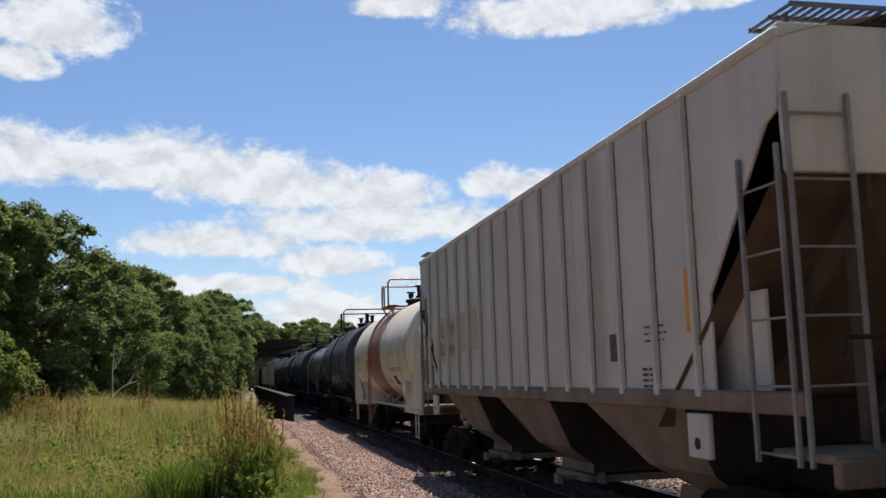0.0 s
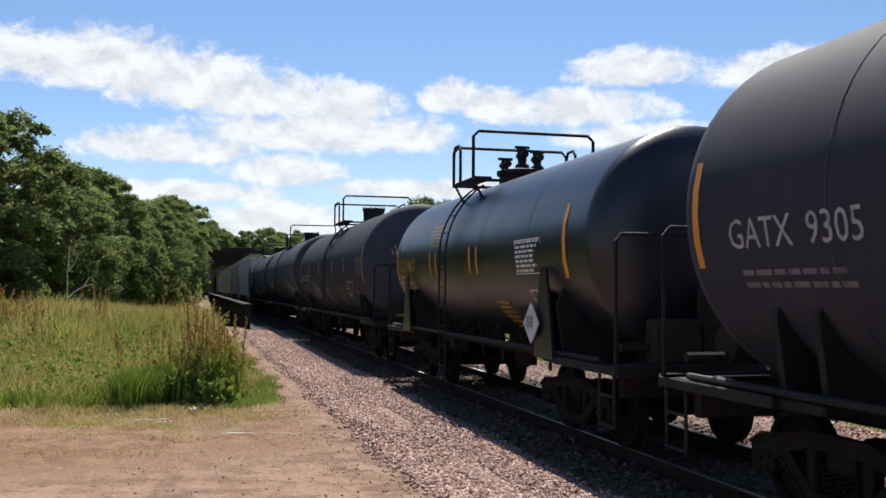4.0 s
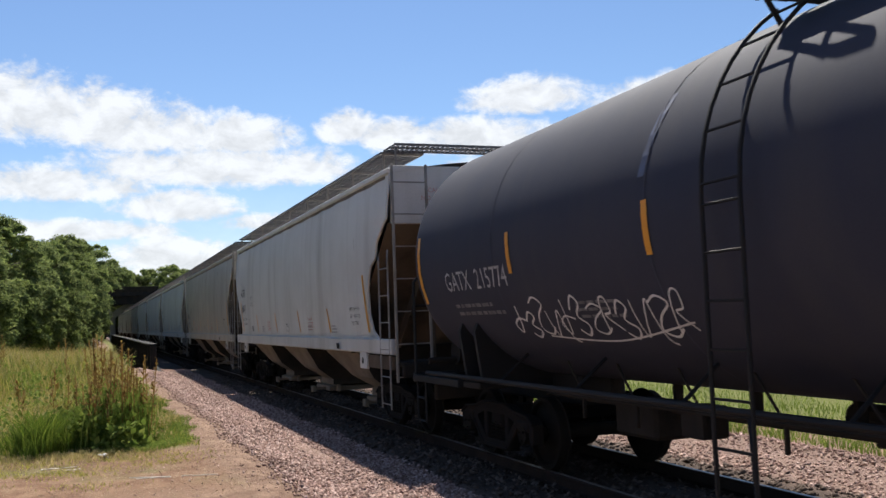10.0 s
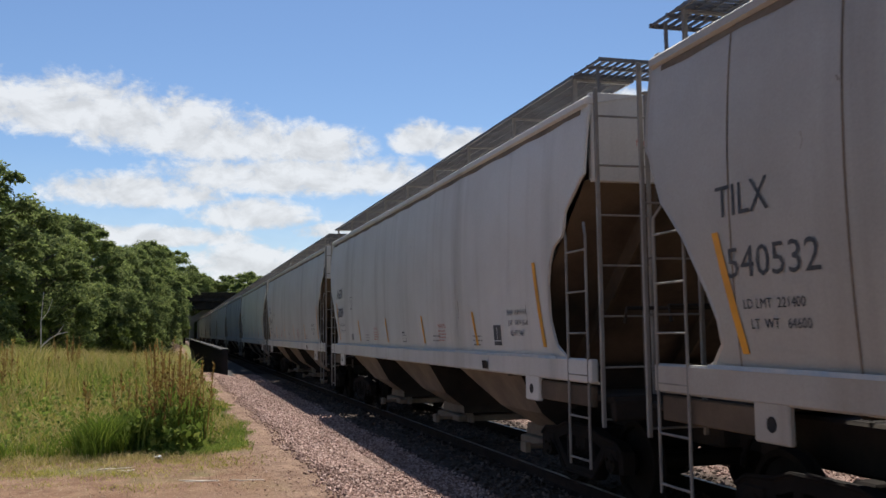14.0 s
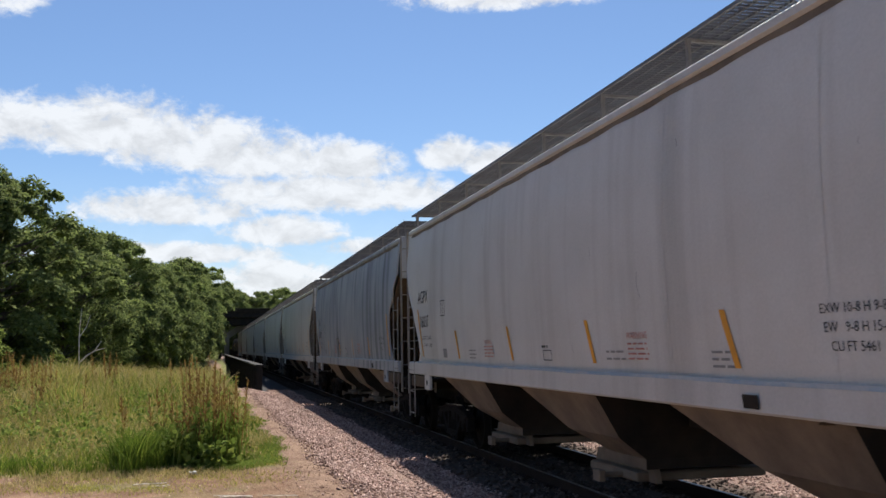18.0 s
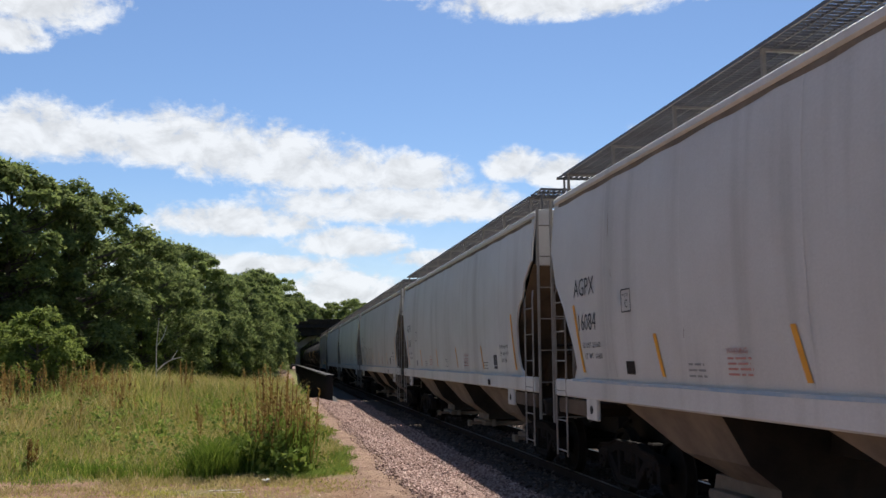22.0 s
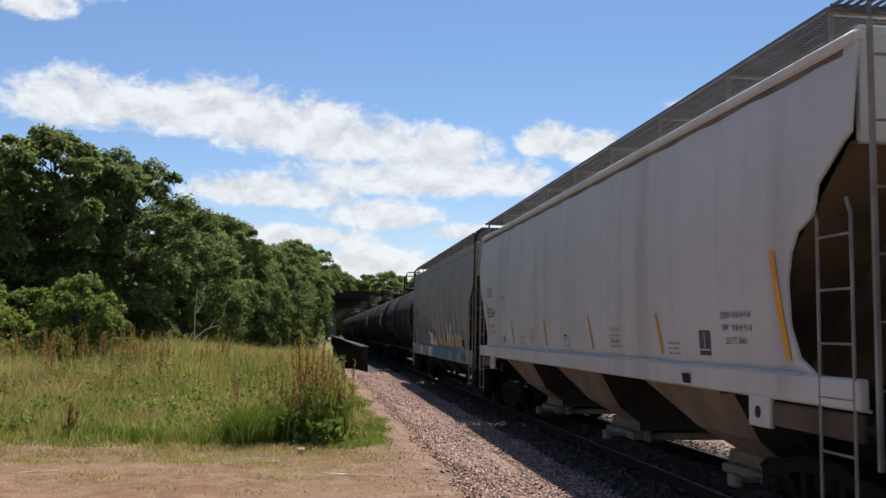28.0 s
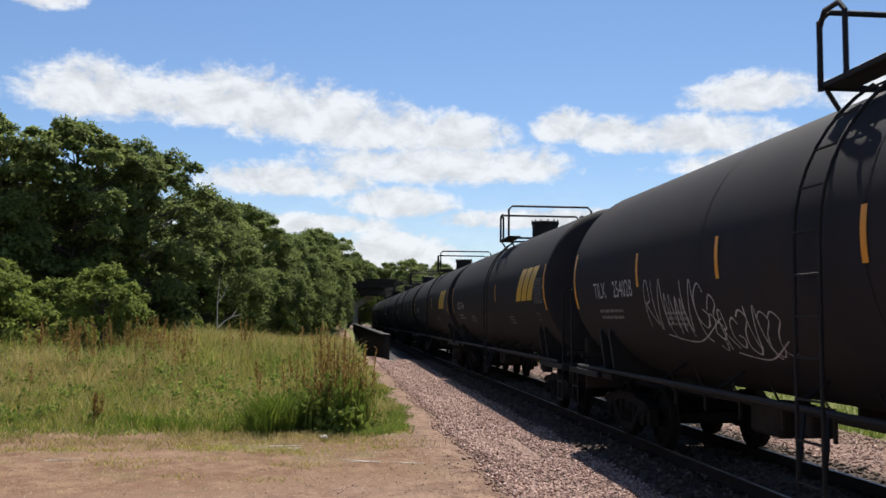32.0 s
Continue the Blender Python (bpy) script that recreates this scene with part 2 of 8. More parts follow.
DOWN = (2.2, 2.2, 0.12)
M = dict(
    hopper_white=material("hopper_white_paint", (0.52, 0.505, 0.475), 0.6, second=(0.42, 0.398, 0.36), scale=0.6, amount=0.6,
                          streak=((0.24, 0.21, 0.175), DOWN, 0.38), vary=0.07, grain=40),
    hopper_tan=material("hopper_tan_paint", (0.355, 0.328, 0.29), 0.5, second=(0.27, 0.243, 0.21), scale=0.8, amount=0.6,
                        streak=((0.15, 0.12, 0.09), DOWN, 0.4), grain=40),
    hopper_grey=material("hopper_warm_grey_paint", (0.285, 0.258, 0.225), 0.6, second=(0.20, 0.175, 0.148), scale=0.8, amount=0.6,
                         streak=((0.16, 0.13, 0.10), DOWN, 0.4), grain=40),
    hopper_blue=material("hopper_grey_paint", (0.315, 0.325, 0.34), 0.6, second=(0.205, 0.22, 0.25), scale=0.7, amount=0.7,
                         streak=((0.075, 0.082, 0.10), (3.4, 3.4, 0.16), 0.8), grain=40),
    hopper_cream=material("hopper_cream_paint", (0.496, 0.464, 0.4), 0.6, second=(0.368, 0.32, 0.256), scale=0.8, amount=0.6,
                          streak=((0.24, 0.176, 0.12), DOWN, 0.5), grain=40),
    dust=material("dusty_steel", (0.20, 0.15, 0.105), 0.9, second=(0.075, 0.055, 0.04), scale=1.2, amount=0.8, grain=45, bump=0.3),
    slope=material("dirty_slope_sheet", (0.12, 0.088, 0.06), 0.9, second=(0.045, 0.034, 0.026), scale=0.9, amount=0.9, grain=45, bump=0.3, spec=0.2),
    # grime of the underframe; also paints shade on inner bay slopes and overpass parapets
    grime=material("grimy_shaded_steel", (0.035, 0.028, 0.022), 0.9, second=(0.016, 0.014, 0.013), scale=1.5, amount=0.8, grain=45, bump=0.3, spec=0.12),
    tank_black=material("black_tank_paint", (0.038, 0.041, 0.059), 0.70, second=(0.053, 0.054, 0.068), scale=0.8, amount=0.7,
                        streak=((0.066, 0.063, 0.066), (1.6, 1.6, 0.2), 0.4), vary=0.25, grain=70, bump=0.05, spec=0.10),
    tank_dull=material("dull_black_paint", (0.022, 0.0218, 0.026), 0.72, second=(0.032, 0.028, 0.0265), scale=0.8, amount=0.8,
                       streak=((0.034, 0.027, 0.022), (1.6, 1.6, 0.2), 0.4), vary=0.2, grain=70, bump=0.05, spec=0.05),
    tank_gloss=material("glossy_black_paint", (0.009, 0.0115, 0.019), 0.32, second=(0.016, 0.016, 0.0192), scale=0.8, amount=0.5,
                        grain=70, bump=0.03, spec=0.5),
    tank_cream=material("cream_tank_paint", (0.561, 0.493, 0.374), 0.45, second=(0.425, 0.34, 0.23), scale=0.6, amount=0.55,
                        streak=((0.255, 0.17, 0.102), (1.8, 1.8, 0.15), 0.4), grain=60, bump=0.05),
    tank_band=material("red_brown_paint", (0.246, 0.0723, 0.0425), 0.5, second=(0.17, 0.051, 0.034), scale=1.0, amount=0.6,
                       streak=((0.111, 0.051, 0.0382), (1.8, 1.8, 0.15), 0.5), grain=60, bump=0.05),
    black=material("black_steel", (0.010, 0.010, 0.011), 0.7, second=(0.02, 0.017, 0.014), scale=2, amount=0.7, grain=50, spec=0.25),
    truck=material("truck_iron", (0.012, 0.0105, 0.010), 0.9, second=(0.024, 0.018, 0.014), scale=3, amount=0.7, grain=60, bump=0.3, spec=0.08),
    wheel=material("wheel_steel", (0.015, 0.012, 0.009), 0.85, 0.0, second=(0.008, 0.006, 0.005), scale=4, amount=0.8, grain=60, spec=0.1),
    tread=material("bright_steel", (0.30, 0.28, 0.26), 0.5, 1.0, second=(0.16, 0.13, 0.11), scale=5, amount=0.5, grain=80),
    rail=material("rail_steel", (0.032, 0.021, 0.016), 0.9, second=(0.018, 0.013, 0.011), scale=3, amount=0.8, grain=60, bump=0.3, spec=0.1),
    tie=material("creosoted_timber", (0.062, 0.048, 0.04), 0.95, second=(0.03, 0.025, 0.022), scale=4, amount=0.8, grain=30, bump=0.5, spec=0.08,
                 streak=((0.055, 0.043, 0.034), (0.6, 9, 9), 0.6)),
    stripe=material("yellow_reflector", (0.66, 0.285, 0.02), 0.5, second=(0.42, 0.18, 0.025), scale=2.2, amount=0.6, grain=80, bump=0),
    white=material("white_stencil", (0.62, 0.62, 0.60), 0.7, second=(0.42, 0.42, 0.4), scale=9, amount=0.8, grain=90, bump=0),
    chalk=material("faded_white_spray", (0.42, 0.42, 0.42), 0.8, second=(0.2, 0.2, 0.2), scale=6, amount=0.9, grain=90, bump=0),
    ink=material("black_stencil", (0.035, 0.035, 0.037), 0.7, second=(0.10, 0.10, 0.10), scale=9, amount=0.6, grain=90, bump=0),
    red_ink=material("faded_red_stencil", (0.42, 0.16, 0.13), 0.7, second=(0.5, 0.3, 0.26), scale=9, amount=0.6, grain=90, bump=0),
    faint_spray=material("thin_white_spray", (0.24, 0.24, 0.25), 0.8, second=(0.10, 0.10, 0.11), scale=6, amount=0.9, grain=90, bump=0),
    old_gold=material("dull_gold_spray", (0.24, 0.17, 0.03), 0.7, second=(0.10, 0.08, 0.03), scale=6, amount=0.9, grain=90, bump=0),
    blue_scuff=material("blue_scuffed_paint", (0.022, 0.040, 0.105), 0.7, second=(0.02, 0.022, 0.032), scale=3, amount=1.0, grain=60, bump=0),
    gold=material("gold_decal", (0.60, 0.34, 0.03), 0.5, second=(0.36, 0.21, 0.03), scale=9, amount=0.6, grain=90, bump=0),
    chalk_blue=material("chalky_blue_line", (0.24, 0.33, 0.42), 0.8, second=(0.42, 0.43, 0.43), scale=2.2, amount=0.9, grain=30, bump=0),
    pale_spray=material("pale_grey_spray", (0.44, 0.43, 0.41), 0.7, second=(0.33, 0.325, 0.32), scale=2.5, amount=0.6, grain=70, bump=0),
    paint_blue=material("blue_spray", (0.03, 0.13, 0.28), 0.6, second=(0.05, 0.22, 0.36), scale=3, amount=0.7, grain=60, bump=0),
    paint_teal=material("teal_spray", (0.03, 0.185, 0.27), 0.6, second=(0.06, 0.12, 0.17), scale=1.6, amount=0.7, grain=60, bump=0),
    paint_orange=material("orange_spray", (0.48, 0.16, 0.04), 0.6, second=(0.75, 0.40, 0.08), scale=3, amount=0.7, grain=60, bump=0),
    paint_red=material("red_spray", (0.55, 0.05, 0.03), 0.5, second=(0.4, 0.08, 0.05), scale=3, amount=0.7, grain=60, bump=0),
    paint_yellow=material("yellow_spray", (0.50, 0.36, 0.10), 0.6, second=(0.5, 0.32, 0.1), scale=3, amount=0.7, grain=60, bump=0),
    patch=material("tan_paint_patch", (0.42, 0.33, 0.22), 0.65, second=(0.33, 0.26, 0.18), scale=2, amount=0.6, grain=60, bump=0),
    fine_print=material("faded_stencil", (0.19, 0.185, 0.18), 0.8, second=(0.28, 0.27, 0.255), scale=9, amount=0.7, grain=90, bump=0),
    faint=material("faint_white_stencil", (0.15, 0.15, 0.155), 0.8, second=(0.06, 0.06, 0.065), scale=6, amount=0.9, grain=90, bump=0),
    ladder=material("dirty_ladder_steel", (0.23, 0.215, 0.195), 0.7, second=(0.12, 0.10, 0.082), scale=2, amount=0.8, grain=50),
    galvanised=material("galvanised_grating", (0.15, 0.145, 0.145), 0.6, 0.5, second=(0.10, 0.09, 0.085), scale=2, amount=0.7, grain=50),
    paint_purple=material("purple_spray", (0.07, 0.04, 0.16), 0.5, second=(0.12, 0.08, 0.2), scale=3, amount=0.7, grain=60, bump=0),
    paint_rust=material("brown_red_spray", (0.30, 0.07, 0.05), 0.5, second=(0.36, 0.12, 0.06), scale=3, amount=0.7, grain=60, bump=0),
    concrete=material("weathered_concrete", (0.34, 0.32, 0.29), 0.9, second=(0.2, 0.19, 0.17), scale=0.6, amount=0.8, grain=20, bump=0.3),
    girder=material("tarred_girder", (0.018, 0.018, 0.02), 0.8, second=(0.04, 0.032, 0.027), scale=1.2, amount=0.8, grain=30, bump=0.2, spec=0.15),
    bark=material("bark", (0.11, 0.085, 0.065), 0.95, second=(0.06, 0.05, 0.04), scale=3, amount=0.8, grain=25, bump=0.8, bump_dist=0.03),
    dead=material("bleached_wood", (0.60, 0.55, 0.48), 0.9, second=(0.42, 0.38, 0.33), scale=5, amount=0.7, grain=40, bump=0),
)
LEAF = [island_material("leaf_" + nm, cols, 0.8, 0.45) for nm, cols in (
    ("deep", [(0.092, 0.120, 0.044), (0.165, 0.204, 0.068), (0.246, 0.286, 0.098)]),
    ("mid", [(0.104, 0.136, 0.044), (0.182, 0.228, 0.070), (0.272, 0.314, 0.102)]),
    ("light", [(0.1084, 0.1386, 0.0277), (0.1741, 0.2204, 0.0479), (0.2462, 0.2929, 0.0756)]))]
GRASS = island_material("field_grass", [(0.166, 0.174, 0.028), (0.281, 0.268, 0.0481), (0.3761, 0.36, 0.0825), (0.5015, 0.4466, 0.1459)], 0.85, 0.36)
DRY = island_material("dry_grass", [(0.2542, 0.2099, 0.0729), (0.3994, 0.3239, 0.1336), (0.5326, 0.4378, 0.2186)], 0.9, 0.3)
GREEN = island_material("green_grass", [(0.0943, 0.1436, 0.0253), (0.1571, 0.2122, 0.0379), (0.2389, 0.2808, 0.0632)], 0.8, 0.38)
LUSH = island_material("lush_grass", [(0.070, 0.118, 0.0154), (0.122, 0.178, 0.0242), (0.195, 0.245, 0.0373)], 0.75, 0.38)
SEED = island_material("seed_heads", [(0.125, 0.070, 0.024), (0.200, 0.122, 0.038), (0.30, 0.215, 0.070)], 0.9, 0.3)
STRAW = island_material("straw", [(0.30, 0.235, 0.150), (0.40, 0.325, 0.225), (0.20, 0.135, 0.085)], 0.9)
LITTER = island_material("leaf_litter", [(0.12, 0.066, 0.042), (0.185, 0.112, 0.072), (0.27, 0.185, 0.125)], 0.9)
RIPE = island_material("ripe_grass", [(0.285, 0.220, 0.070), (0.390, 0.312, 0.108), (0.50, 0.410, 0.165)], 0.9, 0.3)
STONE = island_material("ballast_stone", [(0.15, 0.095, 0.08), (0.27, 0.172, 0.142), (0.38, 0.255, 0.21), (0.54, 0.40, 0.345)], 0.9)
# darker copy of the ballast stone, with the train's shade put into its colour
SHADE_STONE = island_material("shaded_ballast", [(0.048, 0.034, 0.027), (0.088, 0.064, 0.051), (0.15, 0.112, 0.092)], 0.85)

from mathutils.geometry import tessellate_polygon

# ---- mesh helpers ----
class Shape:
    """Vertices and faces gathered for one mesh."""

    def __init__(self):
        self.v, self.f = [], []

    def add(self, verts, faces):
        n = len(self.v)
        self.v += [tuple(p) for p in verts]
        self.f += [tuple(i + n for i in f) for f in faces]
        return self

    def box(self, x0, y0, z0, x1, y1, z1, b=0.0, m=None):
        c, h = ((x0 + x1) / 2, (y0 + y1) / 2, (z0 + z1) / 2), (abs(x1 - x0) / 2, abs(y1 - y0) / 2, abs(z1 - z0) / 2)
        b = min(b, *(0.45 * a for a in h))
        signs = [(i, j, k) for i in (-1, 1) for j in (-1, 1) for k in (-1, 1)]
        if b <= 0:
            vs = [Vector([c[a] + s[a] * h[a] for a in range(3)]) for s in signs]
            fs = [(0, 1, 3, 2), (4, 6, 7, 5), (0, 4, 5, 1), (2, 3, 7, 6), (0, 2, 6, 4), (1, 5, 7, 3)]
        else:
            vs, idx = [], {}
            for s in signs:
                for a in range(3):
                    idx[s, a] = len(vs)
                    vs.append(Vector([c[q] + s[q] * (h[q] if q == a else h[q] - b) for q in range(3)]))
            fs = [tuple(idx[s, a] for a in range(3)) for s in signs]
            for a in range(3):
                p, q = (a + 1) % 3, (a + 2) % 3
                for sg in (-1, 1):
                    ring = []
                    for sp, sq in ((-1, -1), (1, -1), (1, 1), (-1, 1)):
                        s = [0, 0, 0]
                        s[a], s[p], s[q] = sg, sp, sq
                        ring.append(idx[tuple(s), a])
                    fs.append(tuple(ring if sg > 0 else ring[::-1]))
                for sp in (-1, 1):
                    for sq in (-1, 1):
                        s, t = [0, 0, 0], [0, 0, 0]
                        s[a], s[p], s[q] = -1, sp, sq
                        t[a], t[p], t[q] = 1, sp, sq
                        s, t = tuple(s), tuple(t)
                        fs.append((idx[s, p], idx[t, p], idx[t, q], idx[s, q]))
        if m is not None:
            vs = [m @ v for v in vs]
        return self.add(vs, fs)

    def tube(self, pts, r, n=6, caps=True):
        pts = [Vector(p) for p in pts]
        rs = r if isinstance(r, (list, tuple)) else [r] * len(pts)
        rings, ref = [], None
        for i, p in enumerate(pts):
            d = (pts[min(i + 1, len(pts) - 1)] - pts[max(i - 1, 0)]).normalized()
            if ref is None:
                ref = Vector((0, 0, 1)) if abs(d.z) < 0.9 else Vector((1, 0, 0))
            u = d.cross(ref)
            u = u.normalized() if u.length > 1e-6 else d.orthogonal().normalized()
            w = u.cross(d).normalized()
            ref = w
            rings.append([p + (u * math.cos(2 * math.pi * j / n) + w * math.sin(2 * math.pi * j / n)) * rs[i] for j in range(n)])
        vs = [v for ring in rings for v in ring]
        fs = [(i * n + j, i * n + (j + 1) % n, (i + 1) * n + (j + 1) % n, (i + 1) * n + j) for i in range(len(pts) - 1) for j in range(n)]
        if caps:
            fs += [tuple(range(n))[::-1], tuple((len(pts) - 1) * n + j for j in range(n))]
        return self.add(vs, fs)

    def grid(self, rows, closed=False):
        n = len(rows[0])
        fs = []
        for i in range(len(rows) - 1):
            for j in range(n if closed else n - 1):
                a, b = i * n + j, i * n + (j + 1) % n
                fs.append((a, b, b + n, a + n))
        return self.add([p for row in rows for p in row], fs)

    def plate(self, profile, lo, hi, axis="x"):
        """A polygon (two coordinates) given thickness along an axis."""
        n = len(profile)

        def at(p, d):
            return {"x": (d, p[0], p[1]), "y": (p[0], d, p[1]), "z": (p[0], p[1], d)}[axis]
        vs = [at(p, lo) for p in profile] + [at(p, hi) for p in profile]
        fs = [tuple(range(n))[::-1], tuple(range(n, 2 * n))] + [(i, (i + 1) % n, n + (i + 1) % n, n + i) for i in range(n)]
        return self.add(vs, fs)

    def mesh(self, name, mat, smooth=35):
        me = bpy.data.meshes.new(name)
        me.from_pydata(self.v, [], self.f)
        if mat:
            me.materials.append(mat)
        if smooth:
            me.polygons.foreach_set("use_smooth", [True] * len(me.polygons))
            me.set_sharp_from_angle(angle=radians(smooth))
        me.update()
        return me


def fast_mesh(name, verts, quads, mat):
    """A large mesh from arrays: verts (n, 3), quads or triangles (m, k)."""
    me = bpy.data.meshes.new(name)
    verts, quads = np.asarray(verts, np.float32), np.asarray(quads, np.int32)
    k = quads.shape[1]
    me.vertices.add(len(verts))
    me.vertices.foreach_set("co", verts.ravel())
    me.loops.add(quads.size)
    me.loops.foreach_set("vertex_index", quads.ravel())
    me.polygons.add(len(quads))
    me.polygons.foreach_set("loop_start", np.arange(0, quads.size, k, dtype=np.int32))
    me.update(calc_edges=True)
    me.validate()
    me.materials.append(mat)
    return me


STORE = {}


def part(name, shape, mat, parent, label="", key=None, at=None, smooth=35):
    """One mesh object under a thing or a part; a key lets alike parts share their mesh."""
    me = STORE.get(key) if key else None
    if me is None:
        me = shape() if callable(shape) else shape
        if isinstance(me, Shape):
            me = me.mesh(name, mat, smooth)
        if key:
            STORE[key] = me
    ob = new(name, me)
    ob.parent = parent
    if at is not None:
        ob.matrix_basis = at
    if label:
        ob["label"] = label
    return ob


def thing(name, label, category, group="", kind="", at=None):
    ob = new(name)
    ob.empty_display_size = 0.3
    if at is not None:
        ob.matrix_basis = at
    return tagged(ob, label, category, group, kind)


def solo(name, shape, mat, label, category="", kind="", group="", smooth=35):
    me = shape if isinstance(shape, bpy.types.Mesh) else shape.mesh(name, mat, smooth)
    return tagged(new(name, me), label, category, group, kind)


def coat(ob, mat):
    """This object's own paint on a shared mesh."""
    ob.material_slots[0].link = "OBJECT"
    ob.material_slots[0].material = mat
    return ob


GLYPHS = {}


def glyph_mesh(text):
    """The outline of a text, 1 high, as a flat mesh: x along the line, y up."""
    if text not in GLYPHS:
        cu = bpy.data.curves.new("letters", "FONT")
        cu.body, cu.size, cu.resolution_u = text, 1.42, 2
        ob = new("letters", cu)
        bpy.context.view_layer.update()
        me = bpy.data.meshes.new_from_object(ob.evaluated_get(bpy.context.evaluated_depsgraph_get()))
        vs = np.zeros(len(me.vertices) * 3, np.float32)
        me.vertices.foreach_get("co", vs)
        GLYPHS[text] = (vs.reshape(-1, 3), [tuple(p.vertices) for p in me.polygons])
        bpy.data.objects.remove(ob)
        bpy.data.meshes.remove(me)
        bpy.data.curves.remove(cu)
    return GLYPHS[text]

# ---- ground, track ----
XC = 5.78            # the track's centre line; rail tops at z = 0
PATH_Z = 0.14


def ground_z(x, y):
    """Height of the ground: a dirt lane level with the rails, a low shoulder, a bank down to the creek at the bridge."""
    z = PATH_Z + 0.0 * y
    d = abs(x - XC)
    if d < 5.2:
        s = min(1, max(0, (d - 2.5) / 1.9))
        z = -0.17 + (PATH_Z + 0.17) * s * s * (3 - 2 * s)
    if x > XC + 3:
        z = min(z, -0.05) - min(0.5, (x - XC - 3) * 0.06)
    creek = math.exp(-((y - 78) / 26.0) ** 2) if y < 78 else math.exp(-((y - 92) / 14.0) ** 2) if y > 92 else 1.0
    if d < 2.9 and not 49.5 < y < 112:
        creek = 0
    creek *= min(1, max(0, (13 - d) / 6))
    z -= 3.2 * creek * (1 if y > 50 else max(0, (y - 46) / 4))
    z += 0.05 * noise.noise(Vector((x * 0.35, y * 0.35, 3.1))) * (0 if d < 2.6 else 1)
    return z


def spread(lo, mid0, mid1, hi, step, grow=1.25):
    vals = list(np.arange(mid0, mid1 + 1e-6, step))
    s = step
    while vals[-1] < hi:
        s *= grow
        vals.append(min(hi, vals[-1] + s))
    s = step
    while vals[0] > lo:
        s *= grow
        vals.insert(0, max(lo, vals[0] - s))
    return vals


def ground_material():
    """Grassy soil, a trodden lane of pale dirt and the stony strip beside the rails, by place."""
    m = bpy.data.materials.new("ground_soil")
    m.use_nodes = True
    n, k = m.node_tree.nodes, m.node_tree.links
    bsdf = n["Principled BSDF"]
    tc = n.new("ShaderNodeTexCoord")
    sep = n.new("ShaderNodeSeparateXYZ")
    k.new(tc.outputs["Object"], sep.inputs[0])

    def noise_tex(scale, detail=5, rough=0.6):
        t = n.new("ShaderNodeTexNoise")
        t.inputs["Scale"].default_value, t.inputs["Detail"].default_value, t.inputs["Roughness"].default_value = scale, detail, rough
        k.new(tc.outputs["Object"], t.inputs["Vector"])
        return t.outputs["Fac"]

    def math_node(op, a, b, clamp=False):
        t = n.new("ShaderNodeMath")
        t.operation, t.use_clamp = op, clamp
        for i, q in enumerate((a, b)):
            if isinstance(q, (int, float)):
                t.inputs[i].default_value = q
            else:
                k.new(q, t.inputs[i])
        return t.outputs[0]

    def step_map(v, a, b):
        t = n.new("ShaderNodeMapRange")
        t.interpolation_type = "SMOOTHSTEP"
        t.inputs["From Min"].default_value, t.inputs["From Max"].default_value = a, b
        k.new(v, t.inputs["Value"])
        return t.outputs["Result"]

    def blend(a, b, f):
        t = n.new("ShaderNodeMix")
        t.data_type = "RGBA"
        for nm, q in (("A", a), ("B", b), ("Factor", f)):
            if isinstance(q, tuple):
                t.inputs[nm].default_value = (*q, 1)
            elif isinstance(q, float):
                t.inputs[nm].default_value = q
            else:
                k.new(q, t.inputs[nm])
        return t.outputs["Result"]
    big, mid, fine = noise_tex(0.5), noise_tex(2.6, 6, 0.7), noise_tex(38, 4, 0.7)
    wob = math_node("MULTIPLY", math_node("SUBTRACT", mid, 0.5), 1.6)
    wob2 = math_node("MULTIPLY", math_node("SUBTRACT", big, 0.5), 2.4)
    x = math_node("ADD", sep.outputs["X"], wob)
    y = math_node("ADD", sep.outputs["Y"], math_node("ADD", wob, wob2))
    grass = blend((0.08, 0.095, 0.025), (0.17, 0.17, 0.05), mid)
    mowed = blend(blend(blend((0.150, 0.078, 0.046), (0.255, 0.160, 0.098), step_map(mid, 0.35, 0.65)), (0.13, 0.12, 0.04), step_map(big, 0.52, 0.72)), (0.10, 0.062, 0.04), step_map(noise_tex(7.0, 6, 0.75), 0.54, 0.74))
    crumb = noise_tex(9.0, 6, 0.75)
    dirt = blend(blend((0.270, 0.178, 0.124), (0.155, 0.092, 0.062), step_map(mid, 0.40, 0.64)), (0.105, 0.062, 0.043), step_map(crumb, 0.52, 0.68))
    stone = blend((0.15, 0.098, 0.078), (0.30, 0.205, 0.165), step_map(fine, 0.35, 0.65))
    # trodden strip before the field, then pale dirt close by
    strip = blend(dirt, mowed, step_map(math_node("SUBTRACT", y, math_node("MULTIPLY", x, 0.35)), 9.6, 11.6))
    near_dirt = blend(strip, grass, step_map(math_node("SUBTRACT", y, math_node("MULTIPLY", x, -0.06)), 14.6, 15.6))
    lane_off = math_node("ABSOLUTE", math_node("SUBTRACT", x, math_node("ADD", math_node("MULTIPLY", sep.outputs["Y"], -0.012), 2.05)), 0)
    lane = blend(dirt, near_dirt, step_map(lane_off, 0.45, 1.0))
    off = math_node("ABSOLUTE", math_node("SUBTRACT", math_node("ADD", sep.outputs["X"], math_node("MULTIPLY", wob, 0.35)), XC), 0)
    # soil painted darker between the rails to deepen the shade under the train
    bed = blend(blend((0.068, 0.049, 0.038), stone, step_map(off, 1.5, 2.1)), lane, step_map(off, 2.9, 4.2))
    fm = n.new("ShaderNodeMix")
